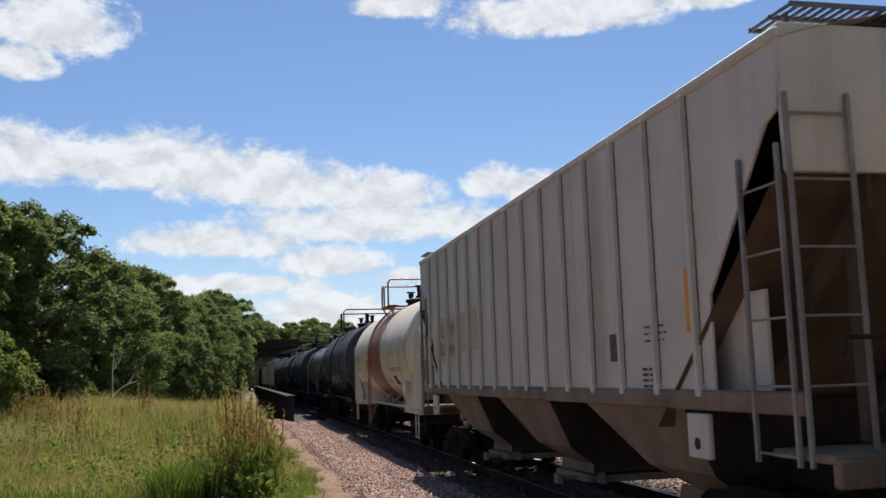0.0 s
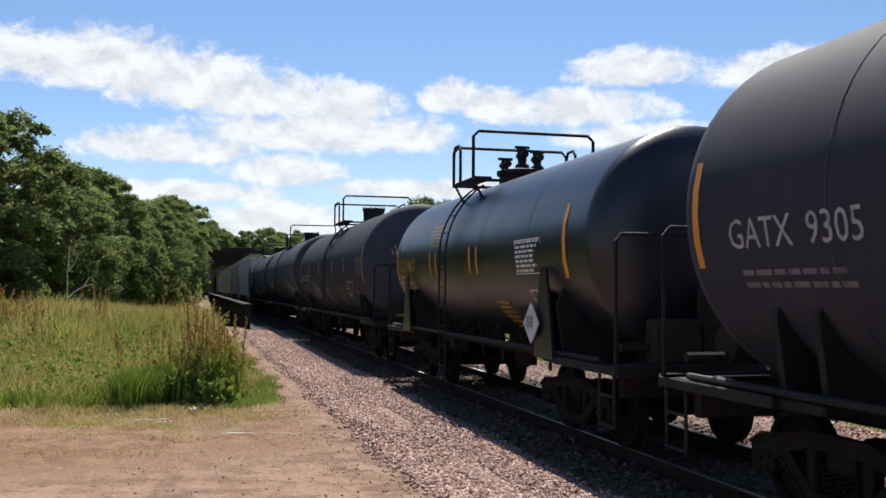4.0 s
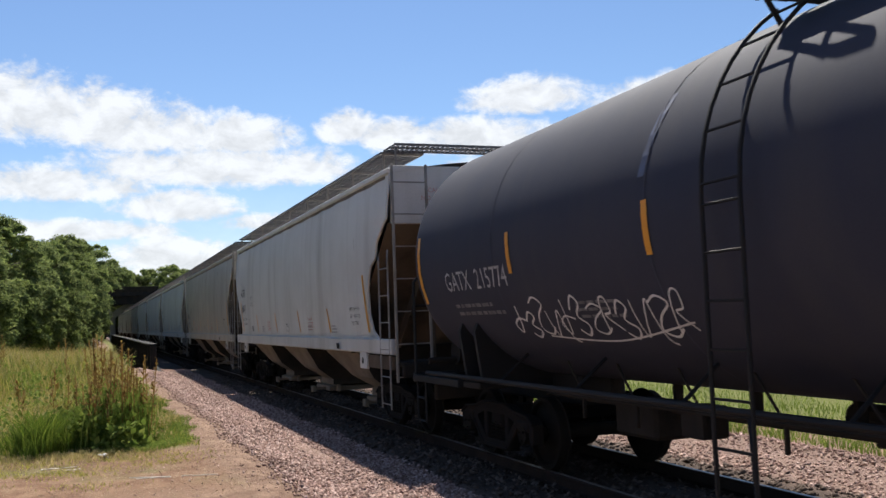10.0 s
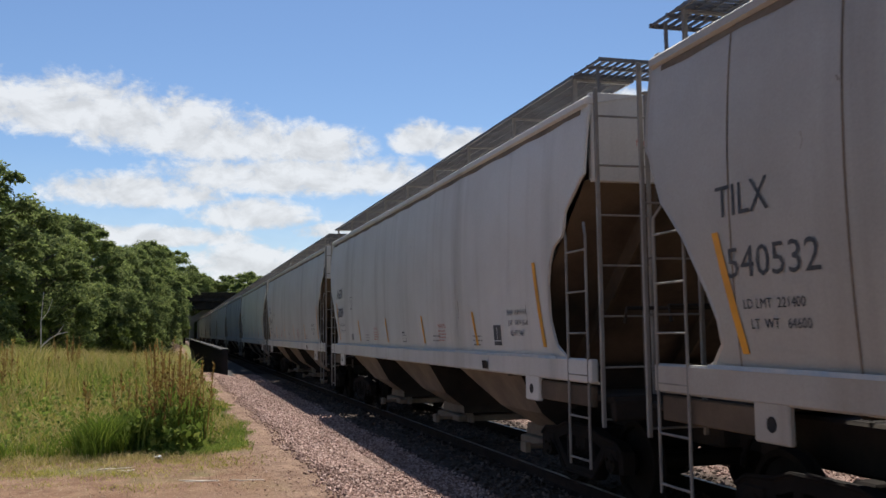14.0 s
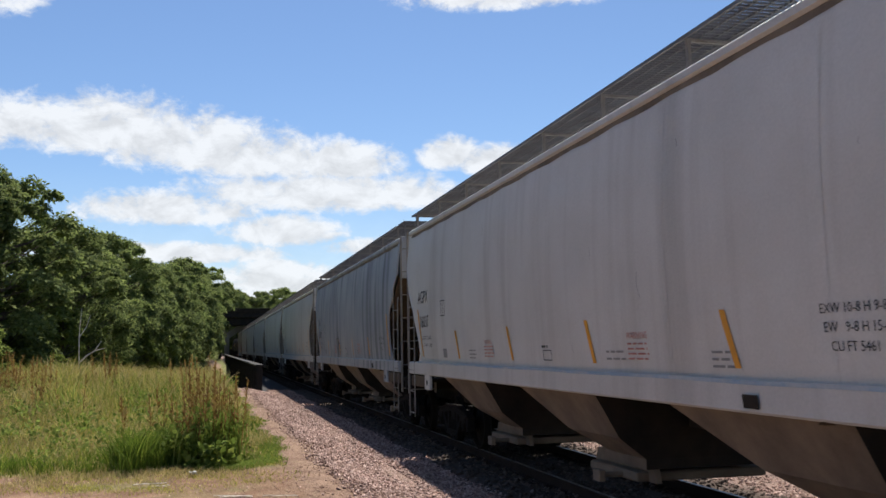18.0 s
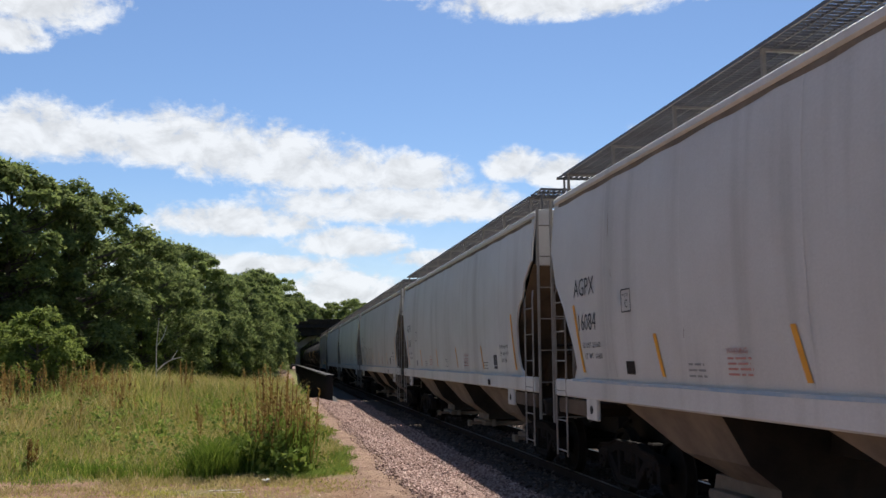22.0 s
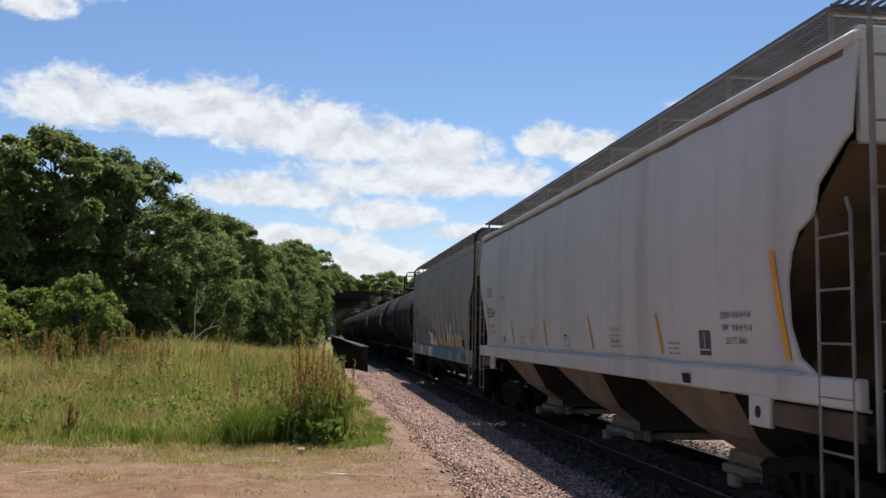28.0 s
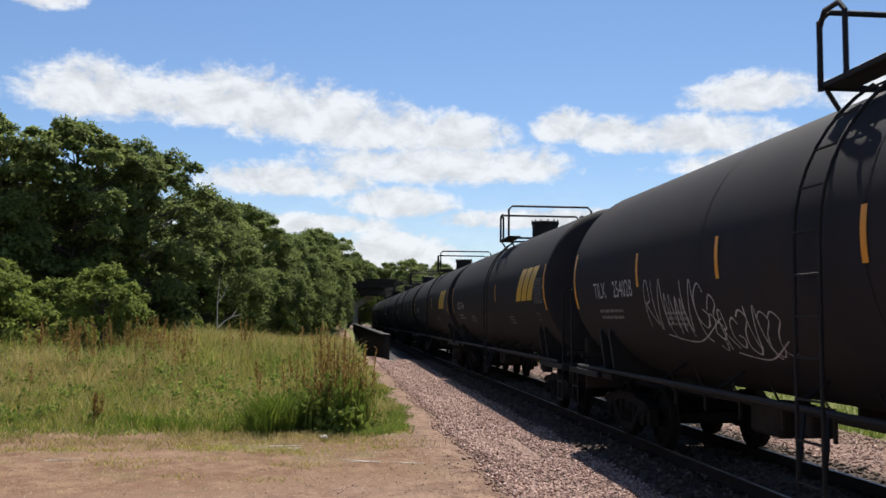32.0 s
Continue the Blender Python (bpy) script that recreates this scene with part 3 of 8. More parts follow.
    fm.data_type, fm.blend_type = "RGBA", "MULTIPLY"
    fm.inputs["Factor"].default_value = 0.7
    k.new(bed, fm.inputs["A"])
    fr = n.new("ShaderNodeMapRange")
    fr.inputs["From Min"].default_value, fr.inputs["From Max"].default_value = 0.3, 0.7
    fr.inputs["To Min"].default_value, fr.inputs["To Max"].default_value = 0.65, 1.25
    k.new(fine, fr.inputs["Value"])
    k.new(fr.outputs["Result"], fm.inputs["B"])
    k.new(fm.outputs["Result"], bsdf.inputs["Base Color"])
    bsdf.inputs["Roughness"].default_value = 0.95
    bsdf.inputs["Specular IOR Level"].default_value = 0.15
    bp = n.new("ShaderNodeBump")
    bp.inputs["Strength"].default_value, bp.inputs["Distance"].default_value = 0.6, 0.03
    k.new(math_node("ADD", fine, math_node("MULTIPLY", mid, 1.5)), bp.inputs["Height"])
    k.new(bp.outputs["Normal"], bsdf.inputs["Normal"])
    return m


def build_ground():
    xs, ys = spread(-2500, -12, 14, 2500, 0.4), spread(-2500, -4, 60, 3500, 0.45)
    rows = [[(x, y, ground_z(x, y)) for x in xs] for y in ys]
    solo("ground", Shape().grid(rows), ground_material(), "dry grassy field with a trodden dirt lane", "ground", "structure", smooth=60)


RAIL = [(-0.07, -0.165), (0.07, -0.165), (0.07, -0.15), (0.012, -0.135), (0.010, -0.045), (0.036, -0.032), (0.036, -0.008),
        (0.028, 0.0), (-0.028, 0.0), (-0.036, -0.008), (-0.036, -0.032), (-0.010, -0.045), (-0.012, -0.135), (-0.07, -0.15)]


def build_track():
    track = thing("railway_track", "single straight track on stone ballast, rusty rails with polished heads", "railway track", kind="structure")
    for side in (-1, 1):
        x = XC + side * 0.7525
        rail = part("rail", Shape().plate([(x + a, b) for a, b in RAIL], -60, 620, "y"), M["rail"], track, "rusty steel rail", smooth=0)
        part("running_surface", Shape().box(x - 0.026, -60, 0.0, x + 0.026, 620, 0.0035), M["tread"], rail, "polished rail head", smooth=0)
    tie = Shape().box(-1.3, -0.115, -0.335, 1.3, 0.115, -0.165, 0.012).mesh("tie", M["tie"], 0)
    fixing = Shape()
    for side in (-1, 1):
        x = side * 0.7525
        fixing.box(x - 0.18, -0.09, -0.166, x + 0.18, 0.09, -0.150)
        for a in (-0.10, 0.10):
            for b in (-0.06, 0.06):
                fixing.box(x + a - 0.015, b - 0.015, -0.155, x + a + 0.015, b + 0.015, -0.125)
    fixing = fixing.mesh("tie_plate", M["rail"], 0)
    rnd = random.Random(5)
    for i in range(110):
        y = -2 + i * 0.53
        t = part("tie", tie, None, track, at=pose(XC + rnd.uniform(-0.04, 0.04), y + rnd.uniform(-0.02, 0.02), rnd.uniform(-0.012, 0.006), 0, 0, rnd.uniform(-0.8, 0.8)))
        part("tie_plate", fixing, None, t)
    rest = Shape()
    for i in range(110, 1000):
        rest.box(XC - 1.3, -2 + i * 0.53 - 0.115, -0.335, XC + 1.3, -2 + i * 0.53 + 0.115, -0.165)
    tagged(part("far_ties", rest, M["tie"], track, smooth=0), kind="stuff")


def scatter_stones(name, count, pick, size, mat, label, seed):
    """Loose broken stones: squashed, turned octahedra, each with its own corners."""
    r = np.random.RandomState(seed)
    base = np.array([(1, 0, 0), (0, 1, 0), (-1, 0, 0), (0, -1, 0), (0.1, 0.1, 1), (0, 0, -0.7)], float)
    tri = np.array([(0, 1, 4), (1, 2, 4), (2, 3, 4), (3, 0, 4), (1, 0, 5), (2, 1, 5), (3, 2, 5), (0, 3, 5)])
    xy = pick(r, count)
    sz = size * (0.55 + r.rand(count) ** 2 * 1.1)
    jit = base[None] * (0.65 + 0.7 * r.rand(count, 6, 1)) + r.normal(0, 0.16, (count, 6, 3))
    a = r.rand(count) * 2 * np.pi
    rot = np.stack([np.stack([np.cos(a), -np.sin(a)], -1), np.stack([np.sin(a), np.cos(a)], -1)], -2)
    pts = jit.copy()
    pts[..., :2] = np.einsum("nab,nkb->nka", rot, jit[..., :2])
    tilt = r.normal(0, 0.35, (count, 2))
    pts[..., 2] = pts[..., 2] * 0.7 + pts[..., 0] * tilt[:, None, 0] + pts[..., 1] * tilt[:, None, 1]
    pts *= sz[:, None, None]
    z = np.array([ground_z(x, y) for x, y in xy]) + sz * 0.22
    pts += np.concatenate([xy, z[:, None]], 1)[:, None, :]
    faces = (tri[None] + 6 * np.arange(count)[:, None, None]).reshape(-1, 3)
    ob = new(name, fast_mesh(name, pts.reshape(-1, 3), faces, mat))
    return tagged(ob, label, "stones", kind="stuff")


def build_ballast():
    def shoulder(r, n):
        y = 6.0 + 46 * r.rand(n) ** 1.7
        x = XC - 1.75 - (2.02 + 0.008 * (y - 10)) * r.rand(n) ** 1.1 - 0.35 * r.rand(n) ** 4 - 0.12 * np.sin(y * 1.3) * r.rand(n)
        return np.stack([x, y], -1)

    def far_side(r, n):
        y = 5.0 + 45 * r.rand(n) ** 1.5
        return np.stack([XC + 1.7 + 1.9 * r.rand(n) ** 0.9, y], -1)

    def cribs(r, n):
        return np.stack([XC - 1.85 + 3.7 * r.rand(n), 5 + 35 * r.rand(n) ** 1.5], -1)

    def strays(r, n):
        return np.stack([XC - 3.3 - 3.4 * r.rand(n) ** 2.0, 5.0 + 26 * r.rand(n) ** 1.4], -1)
    scatter_stones("ballast", 88000, shoulder, 0.021, STONE, "pinkish broken stone ballast along the track", 1)
    scatter_stones("ballast", 20000, far_side, 0.023, STONE, "pinkish broken stone ballast on the far shoulder", 2)
    # stones under the cars take the copy with painted-in shade
    scatter_stones("ballast", 12000, cribs, 0.034, SHADE_STONE, "stone ballast between the ties", 3)
    scatter_stones("gravel", 5200, strays, 0.011, STONE, "stray stones on the dirt lane", 4)

# ---- train: parts shared by all cars (local y runs along the track, the camera's side is -x) ----
SPEED = 10.55
AXLE = 0.457
SPIN = {-1: [], 1: []}      # wheelsets by their place in the truck


def lathe(profile, n=28, axis="x"):
    """A ring of (along, radius) turned about an axis."""
    rows = []
    for a, r in profile:
        ring = []
        for j in range(n):
            c, s = math.cos(2 * math.pi * j / n) * r, math.sin(2 * math.pi * j / n) * r
            ring.append({"x": (a, c, s), "y": (c, a, s), "z": (c, s, a)}[axis])
        rows.append(ring)
    return rows


def wheelset_mesh():
    s = Shape()
    for side in (-1, 1):
        p = [(0.775, 0.10), (0.79, 0.14), (0.765, 0.17), (0.74, 0.34), (0.73, 0.385), (0.79, 0.395), (0.79, 0.45), (0.72, AXLE),
             (0.685, 0.46), (0.672, 0.482), (0.66, 0.478), (0.655, 0.40), (0.69, 0.37), (0.70, 0.17), (0.66, 0.13), (0.62, 0.10)]
        rows = lathe([(side * a, r) for a, r in p])
        s.grid(rows if side < 0 else rows[::-1], closed=True)
        s.tube([(side * 0.775, 0, 0), (side * 1.0, 0, 0)], 0.085, 12)
        s.tube([(side * 0.99, 0, 0), (side * 1.10, 0, 0)], [0.125, 0.115], 14)
        for j in range(3):
            a = 2 * math.pi * j / 3
            s.tube([(side * 1.10, math.cos(a) * 0.07, math.sin(a) * 0.07), (side * 1.125, math.cos(a) * 0.07, math.sin(a) * 0.07)], 0.018, 6)
    s.tube([(-0.7, 0, 0), (0.7, 0, 0)], 0.085, 14)
    return s.mesh("wheelset", M["wheel"], 40)


def sideframe_mesh():
    s = Shape()
    top = [(-1.16, 0.36), (-1.16, 0.60), (-1.0, 0.69), (-0.62, 0.72), (-0.38, 0.79), (0.38, 0.79), (0.62, 0.72), (1.0, 0.69), (1.16, 0.60), (1.16, 0.36),
           (1.05, 0.36), (1.04, 0.54), (0.74, 0.55), (0.36, 0.66), (-0.36, 0.66), (-0.74, 0.55), (-1.04, 0.54), (-1.05, 0.36)]
    s.plate(top, 0.93, 1.07)
    s.plate([(-0.76, 0.56), (-0.62, 0.60), (-0.30, 0.31), (0.30, 0.31), (0.62, 0.60), (0.76, 0.56), (0.42, 0.20), (-0.42, 0.20)], 0.93, 1.07)
    for y in (-0.34, 0.34):
        s.box(0.94, y - 0.06, 0.28, 1.06, y + 0.06, 0.70, 0.015)
    # flanges along the top and bottom members
    s.tube([(1.075, a, b) for a, b in top[1:9]], 0.022, 6)
    s.tube([(1.075, a, b) for a, b in ((-0.72, 0.52), (-0.40, 0.23), (0.40, 0.23), (0.72, 0.52))], 0.022, 6)
    return s.mesh("sideframe", M["truck"], 30)


def spring_mesh():
    pts = [(1.0 + 0.055 * math.cos(a), 0.055 * math.sin(a), 0.31 + 0.0077 * i) for i, a in enumerate(np.arange(0, 10 * math.pi, math.pi / 3))]
    return Shape().tube(pts, 0.014, 4).mesh("spring", M["truck"], 60)


def add_truck(car, y):
    bolster = Shape().box(-1.05, -0.17, 0.50, 1.05, 0.17, 0.68, 0.03).box(-0.3, -0.3, 0.66, 0.3, 0.3, 0.80, 0.04)
    for x in (-0.62, 0.62):
        bolster.box(x - 0.1, -0.14, 0.66, x + 0.1, 0.14, 0.76, 0.02)
    truck = part("truck", lambda: bolster, M["truck"], car, "two-axle truck, grimy cast iron", "truck", pose(0, y, 0))
    for turn in (0, 180):
        part("sideframe", sideframe_mesh, None, truck, "", "sideframe", pose(0, 0, 0, 0, 0, turn))
        for dy in (-0.89, 0.89):
            part("bearing_adapter", lambda: Shape().box(0.92, -0.17, 0.50, 1.09, 0.17, 0.63, 0.02), M["truck"], truck, "", "adapter", pose(0, 0, 0, 0, 0, turn) @ pose(0, dy, 0))
        for dy in (-0.16, 0.0, 0.16):
            part("spring", spring_mesh, None, truck, "", "spring", pose(0, 0, 0, 0, 0, turn) @ pose(0, dy, 0))
    for k in (-1, 1):
        w = part("wheelset", wheelset_mesh, None, truck, "", "wheelset", pose(0, k * 0.89, AXLE))
        SPIN[k].append(w)
        shoe = Shape()
        for x in (-0.72, 0.72):
            shoe.plate([(-0.50, 0.32), (-0.44, 0.36), (-0.42, 0.58), (-0.49, 0.62), (-0.455, 0.47)], x - 0.05, x + 0.05)
        shoe.box(-0.75, -0.42, 0.40, 0.75, -0.34, 0.50, 0.01)
        part("brake_beam", lambda: shoe, M["truck"], truck, "", "brake", pose(0, 0, 0, 0, 0, 0 if k < 0 else 180))


def coupler_mesh():
    s = Shape()
    s.box(-0.08, -0.05, 0.78, 0.08, 0.75, 0.93, 0.02)
    s.plate([(-0.18, -0.32), (-0.17, -0.05), (-0.08, 0.02), (0.08, 0.02), (0.20, -0.10), (0.22, -0.30), (0.12, -0.34), (0.08, -0.16), (-0.02, -0.14), (-0.08, -0.30)], 0.72, 0.98, "z")
    hose = [(0.35, 0.25, 0.95), (0.36, -0.02, 0.88), (0.33, -0.20, 0.68), (0.22, -0.38, 0.56), (0.12, -0.52, 0.60)]
    s.tube(hose, 0.03, 7)
    return s.mesh("coupler", M["truck"], 35)


def add_coupler(car, y, face):
    part("coupler", coupler_mesh, None, car, "", "coupler", pose(0, y, 0, 0, 0, 0 if face < 0 else 180))


def add_ladder(car, name, p, q, z0, z1, mat, at, step=0.36, bend=0.0):
    """Two uprights at p and q (x, y), the rungs between them as parts of the ladder."""
    s = Shape()
    for a in (p, q):
        if bend:
            s.tube([(a[0], a[1], z0), (a[0], a[1], z1 - 0.15), (a[0] * 0.97, a[1] + bend, z1)], 0.015, 6)
        else:
            s.box(a[0] - 0.02, a[1] - 0.02, z0, a[0] + 0.02, a[1] + 0.02, z1, 0.005)
    tag = f"{name}{p}{q}{z0:.2f}{z1:.2f}{bend}"
    ladder = coat(part(name, lambda: s, mat, car, "", tag, at), mat)
    z = z0 + 0.08
    while z < z1 - 0.05:
        coat(part("rung", lambda: Shape().tube([(p[0], p[1], 0), (q[0], q[1], 0)], 0.012, 6), mat, ladder, "", f"rung{p}{q}", pose(0, 0, z)), mat)
        z += step
    return ladder


# ---- surfaces that carry lettering ----
def ribbon(s, pts, width, surf, lift=0.008):
    """A painted stroke laid on a curved side: pts are (y, z)."""
    pts = [Vector((a, b)) for a, b in pts]
    row = []
    for i, p in enumerate(pts):
        d = pts[min(i + 1, len(pts) - 1)] - pts[max(i - 1, 0)]
        d = d.normalized() if d.length > 1e-6 else Vector((1, 0))
        nrm = Vector((-d.y, d.x)) * width * 0.5
        a, b = p + nrm, p - nrm
        row.append([surf(a.x, a.y, lift), surf(b.x, b.y, lift)])
    return s.grid(row)


def curve_points(ctrl, n=6):
    """A smooth line through control points."""
    out = []
    c = [Vector(p) for p in ctrl]
    for i in range(len(c) - 1):
        p0, p1, p2, p3 = c[max(i - 1, 0)], c[i], c[i + 1], c[min(i + 2, len(c) - 1)]
        for j in range(n):
            t = j / n
            out.append(0.5 * ((2 * p1) + (p2 - p0) * t + (2 * p0 - 5 * p1 + 4 * p2 - p3) * t * t + (3 * p1 - p0 - 3 * p2 + p3) * t ** 3))
    return out + [c[-1]]


def letter(car, surf, text, y, z, high, mat, name="lettering", squeeze=1.0, lift=0.007):
    """Words on the camera's side: y is where the line starts, at the far end, z its foot."""
    vs, fs = glyph_mesh(text)
    s = Shape().add([surf(y - p[0] * high * squeeze, z + p[1] * high, lift) for p in vs], [f[::-1] for f in fs])
    return part(name, s, mat, car, smooth=0)


def bars(car, surf, y, z, wide, lines, mat, step=0.075, high=0.022, seed=0, name="small_print"):
    """Small print that cannot be read: rows of short bars."""
    r, s = random.Random(seed), Shape()
    for i in range(lines):
        a, end = 0.0, wide * r.uniform(0.75, 1.0)
        while a < end:
            b = min(end, a + r.uniform(0.08, 0.22))
            ribbon(s, [(y - a, z - i * step), (y - b, z - i * step)], high, surf)
            a = b + 0.035
    return part(name, s, mat, car, smooth=0)


def frame_box(car, surf, y, z, w, h, mat, line=0.018, name="stencil_box"):
    s = Shape()
    ribbon(s, [(y, z), (y, z + h)], line, surf)
    ribbon(s, [(y - w, z), (y - w, z + h)], line, surf)
    ribbon(s, [(y, z), (y - w, z)], line, surf)
    ribbon(s, [(y, z + h), (y - w, z + h)], line, surf)
    return part(name, s, mat, car, smooth=0)


def patch(car, surf, y, z, w, h, mat, name="paint_patch", lift=0.005, slant=0.0):
    rows = [[surf(y - w * i / 3 + slant * j / 4, z + h * j / 4, lift) for i in range(4)] for j in range(5)]
    return part(name, Shape().grid(rows), mat, car, smooth=0)


def stripe(car, surf, y, z, h=0.47, w=0.1, slant=0.0):
    return patch(car, surf, y, z, w, h, M["stripe"], "reflector_stripe", 0.009, slant)


# single strokes of a spray hand: loops, hooks, arches and flicks in a unit box
STROKES = [[(0.0, 0.9), (0.15, 0.2), (0.45, 0.0), (0.75, 0.35), (0.6, 0.85), (0.3, 0.8), (0.35, 0.4)],
           [(0.05, 0.0), (0.2, 0.95), (0.5, 1.0), (0.55, 0.6), (0.25, 0.5), (0.8, 0.05)],
           [(0.1, 0.85), (0.5, 1.0), (0.9, 0.8), (0.4, 0.5), (0.15, 0.15), (0.6, 0.0), (1.0, 0.2)],
           [(0.0, 0.05), (0.25, 0.9), (0.4, 0.1), (0.6, 0.85), (0.85, 0.0)],
           [(0.5, 1.05), (0.45, 0.4), (0.2, 0.0), (0.0, 0.3), (0.4, 0.55), (0.95, 0.45)],
           [(0.8, 0.75), (0.5, 0.95), (0.15, 0.7), (0.1, 0.25), (0.5, 0.0), (0.85, 0.25), (0.55, 0.4)],
           [(0.0, 0.6), (0.3, 0.95), (0.6, 0.75), (0.3, 0.45), (0.7, 0.2), (0.4, -0.05), (0.05, 0.1)],
           [(0.1, 1.0), (0.12, 0.0), (0.5, 0.5), (0.85, 1.0), (0.9, 0.0), (1.15, -0.2)]]


def scrawl(car, surf, y, z, w, h, seed, mat, width=0.03, strokes=9):
    """Spray-can tag: slanted, overlapping hand-drawn letter shapes along a line, ended by a flick."""
    width *= 0.62
    r, s = random.Random(seed), Shape()
    step = w / strokes
    for i in range(strokes):
        form = STROKES[r.randrange(len(STROKES))]
        grow, drop, slant = r.uniform(0.75, 1.1), r.uniform(-0.08, 0.12) * h, r.uniform(0.05, 0.3)
        ctrl = [(y - step * i - step * 1.25 * (a + slant * b), z + drop + h * grow * b) for a, b in form]
        pts = curve_points(ctrl, 6)
        ribbon(s, [(p.x, p.y) for p in pts], width * r.uniform(0.8, 1.2), surf, 0.008 + 0.0006 * i)
    tail = curve_points([(y - w, z + 0.3 * h), (y - 0.6 * w, z - 0.16 * h), (y - 0.2 * w, z - 0.05 * h)], 7)
    ribbon(s, [(p.x, p.y) for p in tail], width * 0.8, surf, 0.008)
    return part("graffiti", s, mat, car, smooth=0)


# ---- covered hopper ----
def grating_mesh(length, x0, x1):
    s = Shape()
    n = int(length / 0.075)
    for i in range(n + 1):
        y = -length / 2 + length * i / n
        s.box(x0, y - 0.006, -0.012, x1, y + 0.006, 0.012)
    for i in range(6):
        x = x0 + (x1 - x0) * i / 5
        w = 0.012 if i in (0, 5) else 0.006
        s.box(x - w, -length / 2, -0.02 if i in (0, 5) else -0.01, x + w, length / 2, 0.014)
    return s


def hopper_car(label, N, F, paint, style="round", bulge=1.0):
    """A covered hopper between N and F along the train; style: round-sided, ribbed or deep-silled."""
    L = F - N
    h = L / 2
    car = thing("covered_hopper", label, "hopper car", "freight train", at=pose(XC, (N + F) / 2, 0))
    ribbed, deep = style == "ribbed", style == "deep"
    z0, z1 = (1.70, 4.62) if ribbed else (1.43, 4.28) if deep else (1.62, 4.32)
    zc = [1.56, 1.65, 1.76, 2.04, 2.45, 2.70, 2.88, 2.98, 3.06, 3.24, 3.54, 3.58, 4.7]
    cut = [0.62, 0.74, 0.95, 1.07, 1.07, 0.99, 0.86, 0.62, 0.57, 0.52, 0.12, 0.03, 0.0]
    cut = [q * bulge for q in cut]
    zf, far = [1.56, 1.65, 1.81, 2.0, 2.23, 2.69, 3.05, 3.5, 3.57, 4.7], [0.7, 0.92, 1.08, 1.05, 0.93, 0.62, 0.27, 0.06, 0.0, 0.0]
    if ribbed:
        zc, cut = [1.6, 1.74, 2.63, 3.97, 4.05, 4.9], [1.43, 1.43, 1.42, 0.28, 0.10, 0.0]
    if deep:
        zc, cut = [1.4, 1.58, 2.2, 2.82, 2.90, 3.16, 3.2, 4.7], [1.02, 1.02, 0.80, 0.56, 0.42, 0.06, 0.0, 0.0]

    def xs(z):
        if ribbed:
            return 1.53
        t = (z - 2.95) / 1.45
        return 1.63 - 0.075 * t * t - 0.03 * max(0, t) ** 3

    def surf(y, z, lift=0.0):
        return (-(xs(z) + lift), y, z)

    if ribbed or deep:
        zf, far = zc, cut

    def inset(z, end=-1):
        """How far the side sheet stops short of the car's end, on the ladder end and on the other."""
        return float(np.interp(z, zc, cut) if end < 0 else np.interp(z, zf, far))
    zs = sorted(set(list(np.linspace(z0, z1, 22)) + [z for z in zc + zf if z0 < z < z1]))
    key = f"{style}{L:.2f}{bulge:.2f}"
    for sg in (-1, 1):
        side = Shape()
        rows = [[(sg * xs(z), -h + inset(z) + (L - inset(z) - inset(z, 1)) * j / 34, z) for j in range(35)] for z in zs]
        rows = rows if sg > 0 else [r[::-1] for r in rows]
        side.grid(rows)
        inner = [[(sg * (xs(z) - 0.03), -h + inset(z) + 0.01 + (L - inset(z) - inset(z, 1) - 0.02) * j / 4, z) for j in range(5)] for z in zs]
        side.grid([r[::-1] for r in inner] if sg > 0 else inner)
        coat(part("side_sheet", lambda: side, paint, car, "", key + "side%d" % sg), paint)
    for sg in (-1, 1):
        for e in (-1, 1):
            edge = Shape().tube([(sg * (xs(z) - 0.01), e * (h - inset(z, e)), z) for z in zs], 0.022, 5)
            coat(part("end_flange", lambda: edge, paint, car, "", key + "edge%d%d" % (sg, e)), paint)
    if ribbed:
        rib = Shape().box(-0.07, -0.028, z0, 0.0, 0.028, z1, 0.01).box(-0.062, -0.05, z0 - 0.02, 0.0, 0.05, z0 + 0.1, 0.01)
        y = h - 1.15 - 0.92 * 14
        while y < h - 0.9:
            for sg in (-1, 1):
                coat(part("rib", lambda: rib, paint, car, "", key + "rib", pose(sg * 1.53, y, 0, 0, 0, 0 if sg < 0 else 180)), paint)
            # painted dark line beside each rib: its shadow edge together with some grime
            grime = Shape().grid([[(-1.533, y - 0.044 - 0.010 * (i % 2), z), (-1.533, y - 0.027, z)] for i, z in enumerate(np.linspace(z0 + 0.1, z1, 24))])
            part("rust_line", grime, M["dust"], car, smooth=0)
            y += 0.92
    else:
        seams, seam_paint = (13, M["dust"]) if paint == M["hopper_tan"] else (14, M["dust"]) if deep else (12, M["hopper_blue"]) if paint == M["hopper_blue"] else (7, paint)
        for j in range(1, seams):
            y = -h + L * j / seams
            zz = [z for z in zs if -h + inset(z) < y < h - inset(z, 1)]
            seam = Shape().grid([[(-(xs(z) + 0.003), y - 0.011, z), (-(xs(z) + 0.003), y + 0.011, z)] for z in zz])
            coat(part("weld_seam", lambda: seam, paint, car, "", key + "seam%d_%d" % (j, seams), smooth=0), seam_paint)
    # roof with its trough of hatches
    xe = xs(z1)
    roof = Shape()
    ro = [[(xe * a, y, z1 + (0.22 if not ribbed else 0.3) * (1 - abs(a) ** 1.6)) for a in np.linspace(1, -1, 13)] for y in np.linspace(-h, h, 10)]
    roof.grid(ro)
